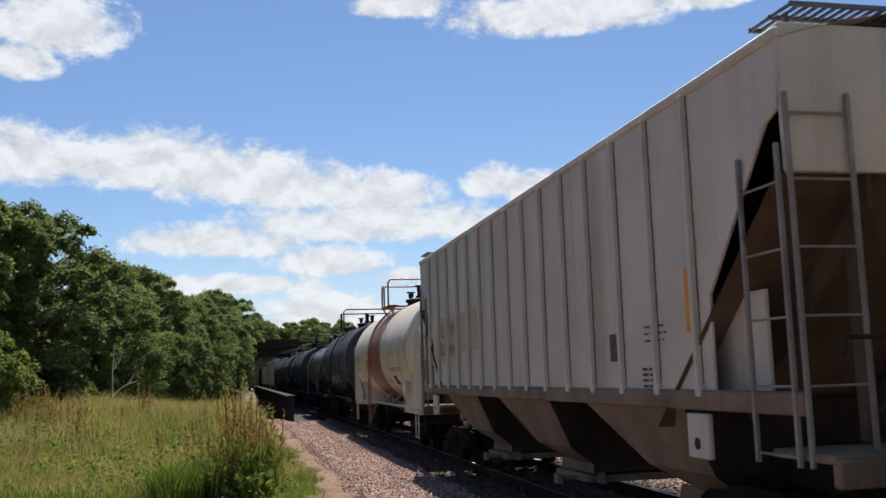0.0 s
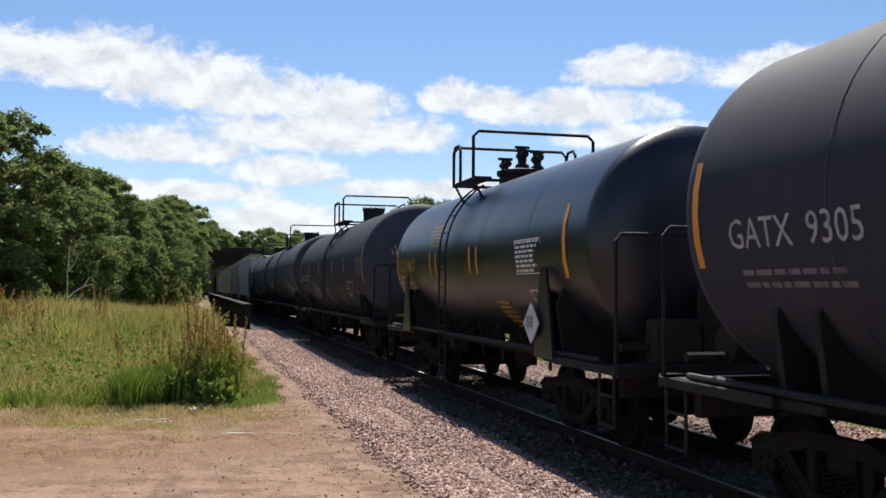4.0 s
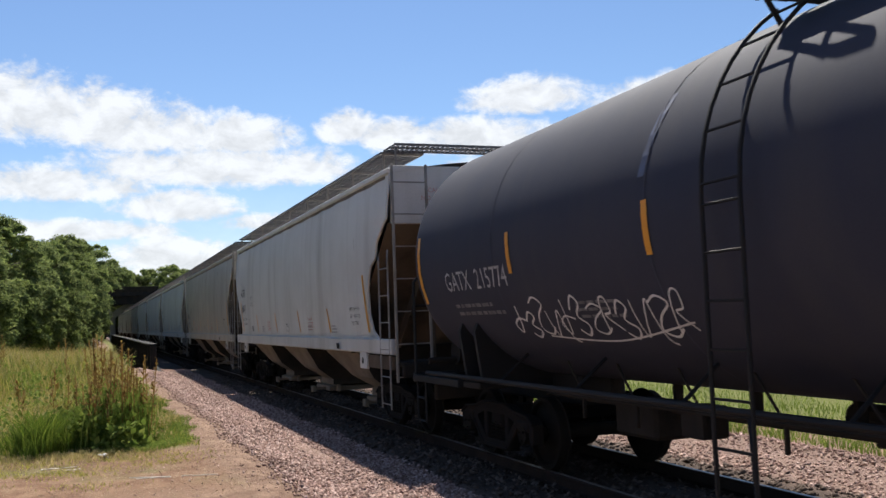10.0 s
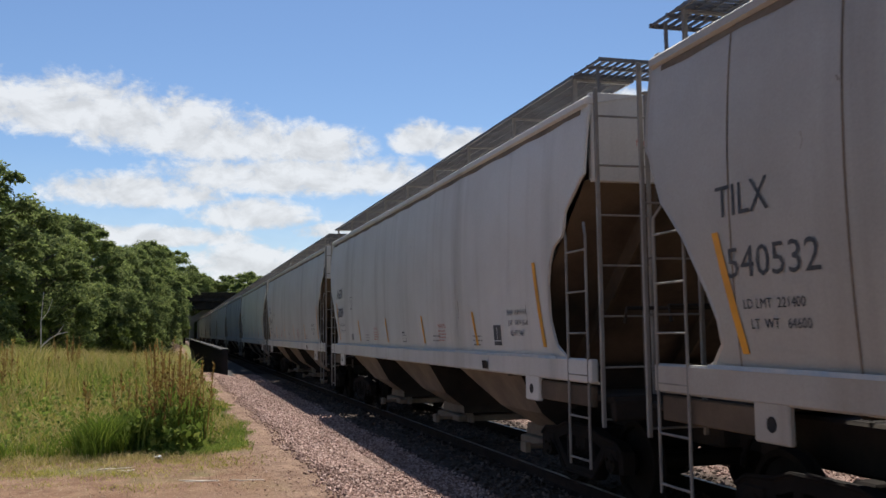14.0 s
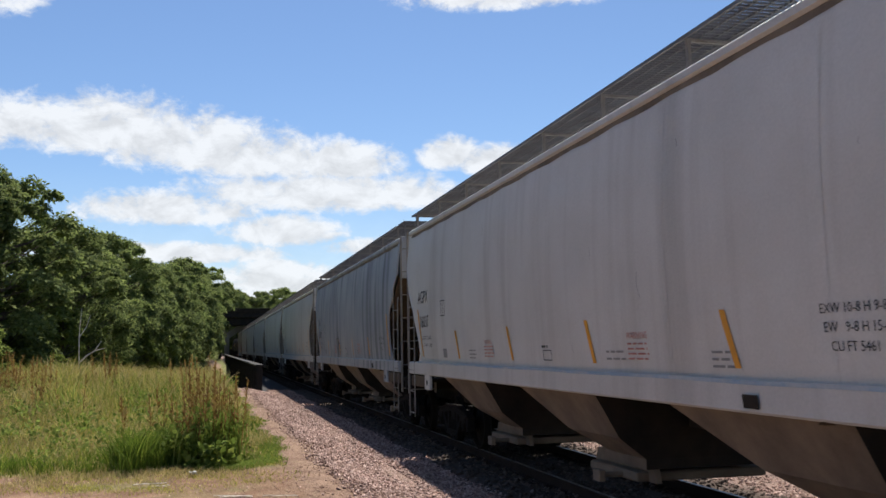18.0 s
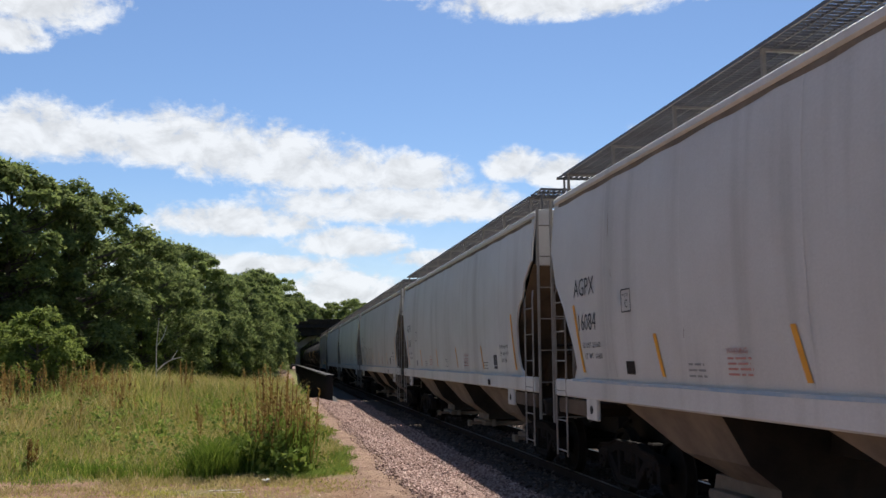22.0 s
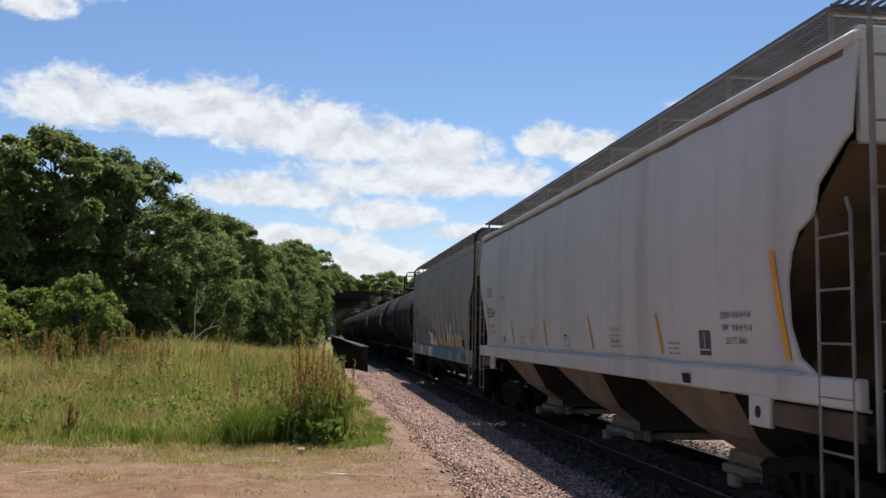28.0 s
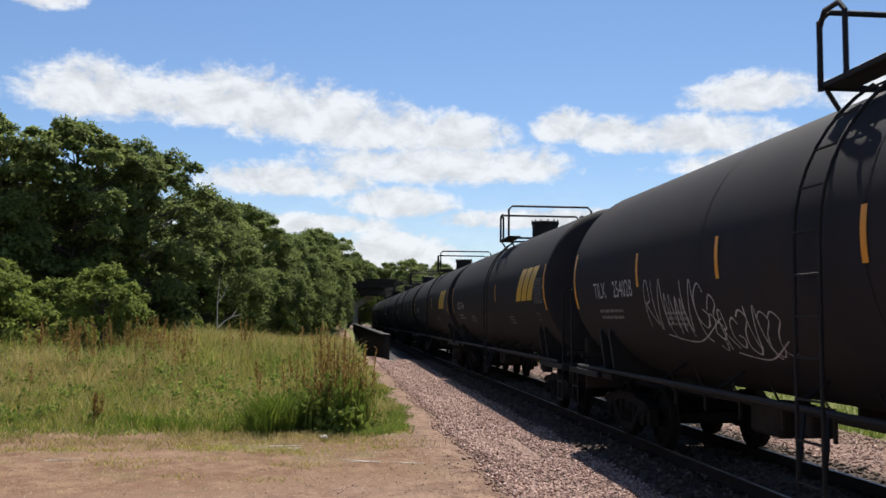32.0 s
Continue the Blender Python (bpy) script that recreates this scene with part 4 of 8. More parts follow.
    coat(part("roof", lambda: roof, paint, car, "", key + "roof"), paint)
    for sg in (-1, 1):
        chord = Shape().box(sg * (xe - 0.02) - 0.055, -h, z1 - (0.12 if deep else 0.01), sg * (xe - 0.02) + 0.055, h, z1 + 0.10, 0.03)
        coat(part("top_chord", lambda: chord, paint, car, "", key + "chord%d" % sg), paint)
    hatch = Shape().box(-0.34, -h + 0.9, z1 + 0.2, 0.34, h - 0.9, z1 + 0.33, 0.03)
    for j in range(10):
        y = -h + 1.4 + (L - 2.8) * j / 9
        hatch.box(-0.38, y - 0.05, z1 + 0.31, 0.38, y + 0.05, z1 + 0.37, 0.01)
    coat(part("roof_hatch", lambda: hatch, paint, car, "", key + "hatch"), paint)
    # running boards on posts
    zb = z1 + (0.20 if ribbed else 0.42)
    lb = L - 0.9
    for sg in (-1, 1) if not ribbed else ():
        part("running_board", lambda: grating_mesh(lb, 0.78, xe - 0.02), M["galvanised"], car, "galvanised steel grating", key + "board",
             pose(0, 0, zb, 0, 0, 0 if sg > 0 else 180))
        for j in range(9):
            y = -lb / 2 + 0.05 + (lb - 0.1) * j / 8
            post = Shape().plate([(xe - 0.085, z1), (xe - 0.05, z1), (xe - 0.05, zb - 0.015), (0.80, zb - 0.015), (0.80, zb - 0.04), (xe - 0.085, zb - 0.04)], -0.02, 0.02, "y")
            part("board_post", lambda: post, M["ladder"], car, "", key + "post", pose(0, sg * y, 0, 0, 0, 0 if sg > 0 else 180))
    for e in (-1, 1):
        m = pose(0, 0, 0, 0, 0, 0 if e < 0 else 180)
        cross = Shape()
        for j in range(34):
            x = -1.45 + 2.9 * j / 33
            cross.box(x - 0.01, -h - 0.12, zb + 0.03, x + 0.01, -h + 0.5, zb + 0.055)
        for y in (-h - 0.12, -h + 0.19, -h + 0.5):
            cross.box(-1.47, y - 0.012, zb + 0.02, 1.47, y + 0.012, zb + 0.06)
        for x in (-1.4, 1.4):
            cross.tube([(x, -h + 0.05, z1), (x, -h + 0.05, zb + 0.03)], 0.02, 5)
        tagged(part("end_board", lambda: cross, M["galvanised"], car, "", key + "cross", m), kind="stuff")
        # bulkhead, slope sheet and what stands before it
        bulk = Shape().box(-xe + 0.02, -h + 0.02, 3.5, xe - 0.02, -h + 0.10, z1 + 0.14, 0.01)
        coat(part("end_bulkhead", lambda: bulk, paint, car, "", key + "bulk", m), paint)
        slope = Shape()
        sl = [(-h + 0.06, 3.52), (-h + 2.6, 1.35)]
        slope.grid([[(x, sl[0][0], sl[0][1]) for x in (-1.56, 1.56)], [(x, sl[1][0], sl[1][1]) for x in (-1.56, 1.56)]])
        slope.grid([[(x, sl[0][0] + 0.05, sl[0][1]) for x in (1.56, -1.56)], [(x, sl[1][0] + 0.05, sl[1][1]) for x in (1.56, -1.56)]])
        for x in (-0.75, 0.75):
            slope.box(x - 0.03, -h + 0.3, 1.3, x + 0.03, -h + 0.42, 3.25, 0.01)
            slope.plate([(-h + 0.06, 3.50), (-h + 2.5, 1.42), (-h + 2.2, 1.42), (-h + 0.06, 3.22)], x - 0.02, x + 0.02)
        part("slope_sheet", lambda: slope, M["slope"], car, "dusty brown slope sheet", key + "slope", m)
        deck = Shape().box(-1.52, -h - 0.30, 1.20, 1.52, -h + 0.55, 1.27, 0.015).box(-1.5, -h - 0.32, 1.02, 1.5, -h - 0.22, 1.24, 0.02)
        part("draft_sill", lambda: Shape().box(-0.32, -h - 0.35, 0.70, 0.32, -h + 2.6, 1.15, 0.03), M["grime"], car, "", key + "draft", m)
        part("grab_bar", lambda: Shape().tube([(-1.3, -h - 0.2, 2.0), (-1.3, -h - 0.25, 2.15), (1.3, -h - 0.25, 2.15), (1.3, -h - 0.2, 2.0)], 0.02, 6), M["grime"], car, "", key + "grab", m)
        part("end_platform", lambda: deck, M["dust"] if ribbed else M["grime"], car, "", key + "deck", m)
        for x in (-1, 1):
            if ribbed:
                add_ladder(car, "end_ladder", (x * 1.52, -h - 0.02), (x * 0.95, -h - 0.02), 1.15, 4.15, M["ladder"], m, 0.55)
                add_ladder(car, "side_ladder", (x * 1.56, -h + 0.09), (x * 1.56, -h + 0.70), 1.15, 3.75, M["ladder"], m, 0.55)
                panel = Shape().box(x * 1.30 - 0.02, -h + 0.82, 1.72, x * 1.30 + 0.02, -h + 1.75, 2.62, 0.006)
                coat(part("end_panel", lambda: panel, paint, car, "", key + "panel%d" % x, m), paint)
            else:
                add_ladder(car, "end_ladder", (x * 1.56, -h - 0.20), (x * 0.98, -h - 0.20), 0.95, z1 + 0.12, M["ladder"], m, 0.52)
                add_ladder(car, "side_ladder", (x * 1.60, -h + 0.06), (x * 1.60, -h + 0.57), 0.50, 3.08, M["ladder"], m, 0.44, 0.14)
                channel = Shape().box(x * 1.53 - 0.03, -h + 0.05, 1.13, x * 1.53 + 0.03, -h + 1.55, 1.35, 0.015)
                part("end_sill", lambda: channel, M["slope"], car, "", key + "esill%d" % x, m)
        for sg in (-1, 1):
            pad = Shape().box(sg * 1.57 - 0.03, -h + 1.48, 1.10, sg * 1.57 + 0.03, -h + 1.90, 1.52, 0.03)
            plate = coat(part("jacking_pad", lambda: pad, paint, car, "", key + "pad%d" % sg, m), paint)
            hole = Shape().tube([(sg * 1.600, -h + 1.70, 1.24), (sg * 1.604, -h + 1.70, 1.24)], 0.06, 10)
            part("pad_hole", lambda: hole, M["black"], plate, "", key + "hole%d" % sg)
        if deep:
            for x in (-1, 1):
                bent = Shape().tube([(x * 1.56, -h - 0.10, 0.6), (x * 1.56, -h - 0.10, zb - 0.12), (x * 1.40, -h - 0.10, zb + 0.06), (x * 0.7, -h - 0.10, zb + 0.06)], 0.045, 4)
                part("corner_frame", lambda: bent, M["grime"], car, "", key + "bent%d" % x, m)
        add_truck(car, e * (h - 1.55))
        add_coupler(car, e * (h + 0.40), e)
    wheel = Shape().tube([(0.45 + 0.24 * math.cos(a), -h - 0.16, 2.05 + 0.24 * math.sin(a)) for a in np.linspace(0, 2 * math.pi, 17)], 0.02, 6, False)
    for a in (0, 2.1, 4.2):
        wheel.tube([(0.45, -h - 0.18, 2.05), (0.45 + 0.24 * math.cos(a), -h - 0.16, 2.05 + 0.24 * math.sin(a))], 0.015, 5)
    wheel.box(0.35, -h - 0.1, 1.3, 0.55, -h + 0.05, 2.2, 0.02)
    part("hand_brake", lambda: wheel, M["grime"], car, "", key + "brake")
    # side sill
    sz0, sz1 = (1.06, 1.44) if deep else (1.55, 1.74) if ribbed else (1.38, 1.63)
    for sg in (-1, 1):
        x = sg * (xs(sz1) - 0.01)
        sill = Shape().box(x - 0.05, -h + 0.0, sz0, x + 0.05, h - 0.0, sz1, 0.018)
        if not ribbed:
            sill.box(x - 0.02 - sg * 0.08, -h, sz0 - 0.012, x + 0.02 - sg * 0.02, h, sz0 + 0.012)
        sill_paint = M["dust"] if ribbed else paint
        coat(part("side_sill", lambda: sill, sill_paint, car, "", key + "sill%d" % sg), sill_paint)
    # three discharge hoppers and their gates
    if not deep:
        for i in (-1, 0, 1):
            b = Shape()
            ring = [(1.50, -1.42, 1.42, sz0 + 0.05), (1.16, -1.38, 0.20, 0.86), (0.80, -1.30, -0.30, 0.60)]
            ring += [(ring[-1][0], ring[-1][1], ring[-1][2], 0.48)]
            loops = [[(-x0, ya, za), (x0, ya, za), (x0, yb, za), (-x0, yb, za)] for x0, ya, yb, za in ring]
            b.grid([lp[1:] + lp[:1] for lp in loops[::-1]])
            # near slope split off in near-black: shade between the bays put into its colour
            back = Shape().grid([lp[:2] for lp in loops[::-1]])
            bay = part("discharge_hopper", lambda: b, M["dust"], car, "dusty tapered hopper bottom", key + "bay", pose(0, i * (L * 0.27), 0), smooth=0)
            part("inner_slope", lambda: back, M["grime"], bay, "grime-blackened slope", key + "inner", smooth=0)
            gate = Shape().box(-0.86, -0.70, 0.32, 0.86, 0.70, 0.43, 0.02)
            gate.tube([(-1.15, -0.3, 0.37), (1.15, -0.3, 0.37)], 0.035, 8)
            gate.box(-1.2, -0.4, 0.30, -1.12, -0.2, 0.44, 0.01)
            gate.plate([(-0.90, 0.32), (0.90, 0.32), (0.80, 0.58), (-0.80, 0.58)], -0.70, -0.63)
            part("outlet_gate", lambda: gate, M["dust"], bay, "", key + "gate", pose(0, -0.45, 0))
        keel = Shape().box(-0.28, -h + 2.4, 0.95, 0.28, h - 2.4, 1.18, 0.02).box(-1.46, -h + 2.3, sz0 + 0.04, 1.46, h - 2.3, sz0 + 0.08)
        part("centre_sill", lambda: keel, M["grime"], car, "", key + "keel")
    else:
        for i in (-1, 0, 1):
            b = Shape()
            b.grid([[(-0.7, -0.6, 0.5), (0.7, -0.6, 0.5), (0.7, 0.6, 0.5), (-0.7, 0.6, 0.5)],
                    [(-1.45, -2.2, 1.2), (1.45, -2.2, 1.2), (1.45, 2.2, 1.2), (-1.45, 2.2, 1.2)]], closed=True)
            part("discharge_hopper", lambda: b, M["grime"], car, "", key + "bay", pose(0, i * 3.9, 0), smooth=0)
    return car, surf, h


# ---- tank car ----
def tank_car(label, N, F, paint, R=1.62, zc=2.65, metal=None, band=None, fittings="dome", mid=-0.6, lad=None, front=0.65, back=0.46, low=0.0):
    """A tank car: mid is the place of the manway and its platform, lad the ladder's."""
    L = F - N
    h = L / 2
    car = thing("tank_car", label, "tank car", "freight train", at=pose(XC, (N + F) / 2, 0))
    metal = metal or M["black"]
    lad = mid if lad is None else lad
    key = f"tank{L:.2f}{R:.2f}{zc:.2f}{mid:.2f}{lad:.2f}{front:.2f}"

    def surf(y, z, lift=0.0):
        return (-(math.sqrt(max(0.01, R * R - (z - zc) ** 2)) + lift), y, z)

    def shell_mesh():
        s = Shape()
        n = 56
        ys = list(np.linspace(-h, h, 17))
        rows = [[(-R * math.cos(2 * math.pi * j / n), y, zc + R * math.sin(2 * math.pi * j / n)) for j in range(n)] for y in ys]
        return s.grid(rows, closed=True)
    coat(part("tank_shell", shell_mesh, paint, car, "", key + "shell"), paint)
    for e in (-1, 1):
        m = pose(0, 0, 0, 0, 0, 0 if e < 0 else 180)

        def head_mesh():
            n, s = 56, Shape()
            prof = [(R, 0.0), (R + 0.0, 0.03)] + [(R * math.cos(a), 0.03 + 0.52 * math.sin(a)) for a in np.linspace(0.12, 1.54, 11)]
            rows = [[(-r * math.cos(2 * math.pi * j / n), -h - d, zc + r * math.sin(2 * math.pi * j / n)) for j in range(n)] for r, d in prof]
            s.grid([r[::-1] for r in rows], closed=True)
            return s
        coat(part("tank_head", head_mesh, paint, car, "", key + "head", m), paint)
        # stub sill, saddle, end platform with its rail
        s = Shape()
        s.box(-0.33, -h - 0.95, 0.78, 0.33, -h + 2.3, 1.18, 0.03)
        sad = [(-1.32, 1.05), (1.32, 1.05), (1.42, 1.75), (1.30, 2.05)] + [(R * math.cos(a), zc + R * math.sin(a)) for a in np.linspace(-0.62, -2.52, 13)] + [(-1.30, 2.05), (-1.42, 1.75)]
        s.plate(sad, -h + 0.92, -h + 1.0, "y")
        s.plate(sad, -h + 1.45, -h + 1.53, "y")
        s.box(-1.40, -h + 0.9, 1.0, 1.40, -h + 1.55, 1.10, 0.02)
        part("bolster_saddle", lambda: s, metal if metal != M["tank_cream"] else M["tank_cream"], car, "", key + "saddle" + metal.name, m)
        d = Shape()
        d.box(-1.46, -h - 0.92, 1.06, -0.9, -h - 0.42, 1.10, 0.01).box(0.9, -h - 0.92, 1.06, 1.46, -h - 0.42, 1.10, 0.01).box(-1.46, -h - 0.92, 1.07, 1.46, -h - 0.70, 1.10)
        d.box(-1.46, -h - 0.94, 0.98, 1.46, -h - 0.88, 1.12, 0.01)
        for x in (-1.44, 1.44):
            d.box(x - 0.04, -h - 0.9, 1.0, x + 0.04, -h + 1.0, 1.10, 0.01)
            d.tube([(x, -h - 0.85, 1.1), (x, -h - 0.85, 2.5), (x * 0.95, -h - 0.85, 2.58), (x * 0.2, -h - 0.85, 2.58)], 0.024, 7)
            for zz in (0.42, 0.76):
                d.tube([(x, -h - 0.80, zz), (x, -h - 0.42, zz)], 0.018, 6)
            for yy in (-0.80, -0.42):
                d.tube([(x, -h + yy, 0.40), (x, -h + yy, 1.05)], 0.018, 6)
        part("end_platform", lambda: d, metal, car, "", key + "plat" + metal.name, m)
        k = Shape().box(-0.95, -h - 0.82, 1.10, -0.35, -h - 0.58, 1.62, 0.03).tube([(0.1, -h - 0.68, 1.42), (0.85, -h - 0.68, 1.42)], 0.2, 12)
        k.box(-0.3, -h - 0.75, 1.1, 0.1, -h - 0.6, 2.0, 0.02).tube([(-1.3, -h - 0.66, 1.3), (1.3, -h - 0.66, 1.3)], 0.05, 7).box(-1.25, -h - 0.62, 0.72, 1.25, -h - 0.5, 1.06, 0.02)
        part("brake_gear", lambda: k, M["grime"], car, "", key + "gear", m)
        add_truck(car, e * (h - 1.25))
        add_coupler(car, e * (h + 1.0), e)
    # long side rails hung under the tank
    for sg in (-1, 1):
        s = Shape().tube([(sg * 1.42, -h - 0.4, 1.14), (sg * 1.42, h + 0.4, 1.14)], 0.034, 8)
        j = -h + 2.2
        while j < h - 2.0:
            s.tube([(sg * 1.42, j, 1.12), (sg * 1.0, j, zc - math.sqrt(R * R - 1.0))], 0.02, 5)
            j += 1.9
        part("side_rail", lambda: s, metal, car, "", key + "srail%d" % sg + metal.name)
    u = Shape()
    for j in range(9):
        y = -h + 2.6 + (L - 5.2) * j / 8
        u.box(-0.05, y - 0.03, 0.85, 0.05, y + 0.03, zc - R + 0.05)
    u.tube([(-0.55, -h + 2.4, 0.92), (-0.55, h - 2.4, 0.92)], 0.03, 6)
    u.tube([(0.5, -1.2, 0.9), (0.5, 1.9, 0.9)], 0.14, 10)
    u.tube([(0, lad, zc - R + 0.05), (0, lad, 0.52)], [0.22, 0.13], 12).box(-0.3, lad - 0.2, 0.80, 0.3, lad + 0.2, 0.92, 0.02)
    u.box(-0.9, lad + 1.6, 0.75, -0.6, lad + 1.95, 1.05, 0.02).box(-0.75, lad + 2.6, 0.62, -0.25, lad + 3.4, 1.0, 0.04)
    part("underbody_piping", lambda: u, M["grime"], car, "", key + "under")
    tray = Shape().tube([(-0.9, -h + 2.3, 1.0), (-0.9, h - 2.5, 1.0)], 0.022, 6)
    j = -h + 2.5
    while j < h - 2.5:
        tray.box(-0.92, j - 0.018, 0.76, -0.88, j + 0.018, 1.0, 0.006)
        tray.tube([(-0.9, j, 1.0), (-0.9, j + 0.36, zc - math.sqrt(R * R - 0.81) + 0.02)], 0.014, 5)
        j += 1.1
    part("pipe_tray", lambda: tray, M["grime"], car, "", key + "tray")
    # weld lines round the shell
    for i, y in enumerate((-h * 0.62, -h * 0.2, h * 0.24, h * 0.66)):
        w = Shape().grid([[(-(R + 0.006) * math.cos(a), y + dy, zc + (R + 0.006) * math.sin(a)) for a in np.linspace(-1.3, 4.4, 60)] for dy in (-0.012, 0.012)])
        coat(part("weld_seam", lambda: w, paint, car, "", key + "weld%d" % i, smooth=0), paint)
    # ladder that climbs the shell
    for sg in (-1, 1):
        s = Shape()
        r = R + 0.12
        for y in (lad - 0.225, lad + 0.225):
            pts = [(-r, y, 0.50), (-r, y, zc)] + [(-r * math.cos(a), y, zc + r * math.sin(a)) for a in np.linspace(0.15, 1.0, 8)]
            s.tube(pts, 0.018, 6)
            s.tube([(-r, y, 0.55), (-1.42, y + 0.5, 1.10)], 0.022, 5)
        lad_mat = metal if band is None else M["tank_band"]
        ladder = coat(part("side_ladder", lambda: s, lad_mat, car, "", key + "lad", None if sg < 0 else pose(0, 2 * lad, 0, 0, 0, 180)), lad_mat)
        steps = [(r, z - zc) for z in np.arange(0.56, zc, 0.36)] + [(r * math.cos(a), r * math.sin(a)) for a in (0.05, 0.28, 0.5, 0.72, 0.94)]
        for x, z in steps:
            coat(part("rung", lambda: Shape().tube([(0, -0.225, 0), (0, 0.225, 0)], 0.012, 5), lad_mat, ladder, "", "tankrung", pose(-x, lad, zc + z)), lad_mat)
    # crosswise platform on top, guard rails, fittings
    zt = zc + R
    rail_mat = M["tank_band"] if band is not None else M["black"]
    for sg in (-1, 1):
        p = Shape().box(sg * 0.86, mid - 0.80, zt - low - 0.09, sg * 1.18, mid + front + 0.03, zt - low - 0.03, 0.01)
        for y in (mid - 0.6, mid + 0.6):
            p.box(sg * (0.3 + 1.4 * low), y - 0.03, zt - low - 0.10, sg * 1.18, y + 0.03, zt - low - 0.05)
            p.tube([(sg * 1.14, y, zt - low - 0.08), (sg * 0.98, y, zc + math.sqrt(R * R - 0.96))], 0.025, 5)
        part("top_platform", lambda: p, rail_mat, car, "", key + "walk%d" % sg + rail_mat.name)
    for j, (y, hi) in enumerate(((mid + front, 0.68 - 0.9 * low), (mid - 0.65, 0.80))):
        g = Shape().tube([(-1.16, y, zt - low - 0.1), (-1.16, y, zt + hi - 0.1), (-1.06, y, zt + hi), (1.06, y, zt + hi), (1.16, y, zt + hi - 0.1), (1.16, y, zt - low - 0.1)], 0.03, 7)
        if j == 0:
            for x in (-1.16, 1.16):
                g.tube([(x, y, zt + hi - 0.16), (x, y - 0.1, zt + hi - 0.02), (x, y - back + 0.10, zt + hi - 0.02), (x, y - back, zt + hi - 0.12), (x, y - back, zt - low - 0.1)], 0.028, 7)
        part("guard_rail", lambda: g, rail_mat, car, "", key + "rail%d" % j + rail_mat.name)
    f = Shape()
    if fittings == "dome":
        f.grid(lathe([(zt - 0.15, 0.0), (zt - 0.15, 0.36), (zt + 0.38, 0.36), (zt + 0.38, 0.39), (zt + 0.43, 0.39), (zt + 0.46, 0.34), (zt + 0.48, 0.0)], 26, "z"), closed=True)
    else:
        f.grid(lathe([(zt - 0.15, 0.0), (zt - 0.15, 0.42), (zt + 0.10, 0.42), (zt + 0.10, 0.48), (zt + 0.18, 0.48), (zt + 0.22, 0.3), (zt + 0.24, 0.0)], 22, "z"), closed=True)
        for x, y, hh, rr in ((0.0, 0.0, 0.62, 0.10), (-0.25, 0.25, 0.42, 0.08), (0.2, -0.28, 0.50, 0.09)):
            f.tube([(x, y, zt - 0.05), (x, y, zt + hh * 0.5), (x, y, zt + hh * 0.52), (x, y, zt + hh)], [rr * 1.5, rr * 1.3, rr * 0.8, rr], 9)
            f.tube([(x, y - 0.18, zt + hh * 0.8), (x, y + 0.18, zt + hh * 0.8)], 0.07, 8)
            f.tube([(x - 0.14, y, zt + hh + 0.02), (x + 0.14, y, zt + hh + 0.02)], 0.03, 6)
    top = part("manway" if fittings == "dome" else "valve_assembly", lambda: f, M["black"], car, "", key + fittings, pose(0, mid, 0))
    if fittings == "dome":
        for a in np.linspace(0, 2 * math.pi, 13)[:-1]:
            part("bolt", lambda: Shape().tube([(0, 0, 0.34), (0, 0, 0.49)], 0.02, 5), M["black"], top, "", "bolt", pose(0.37 * math.cos(a), 0.37 * math.sin(a), zt))
    if band is not None:
        a0, a1 = band
        n = 56
        s = Shape().grid([[(-(R + 0.008) * math.cos(2 * math.pi * j / n), y, zc + (R + 0.008) * math.sin(2 * math.pi * j / n)) for j in range(n)] for y in np.linspace(a0, a1, 4)], closed=True)
        part("painted_band", s, M["tank_band"], car, "red-brown band round the tank")
    return car, surf, h


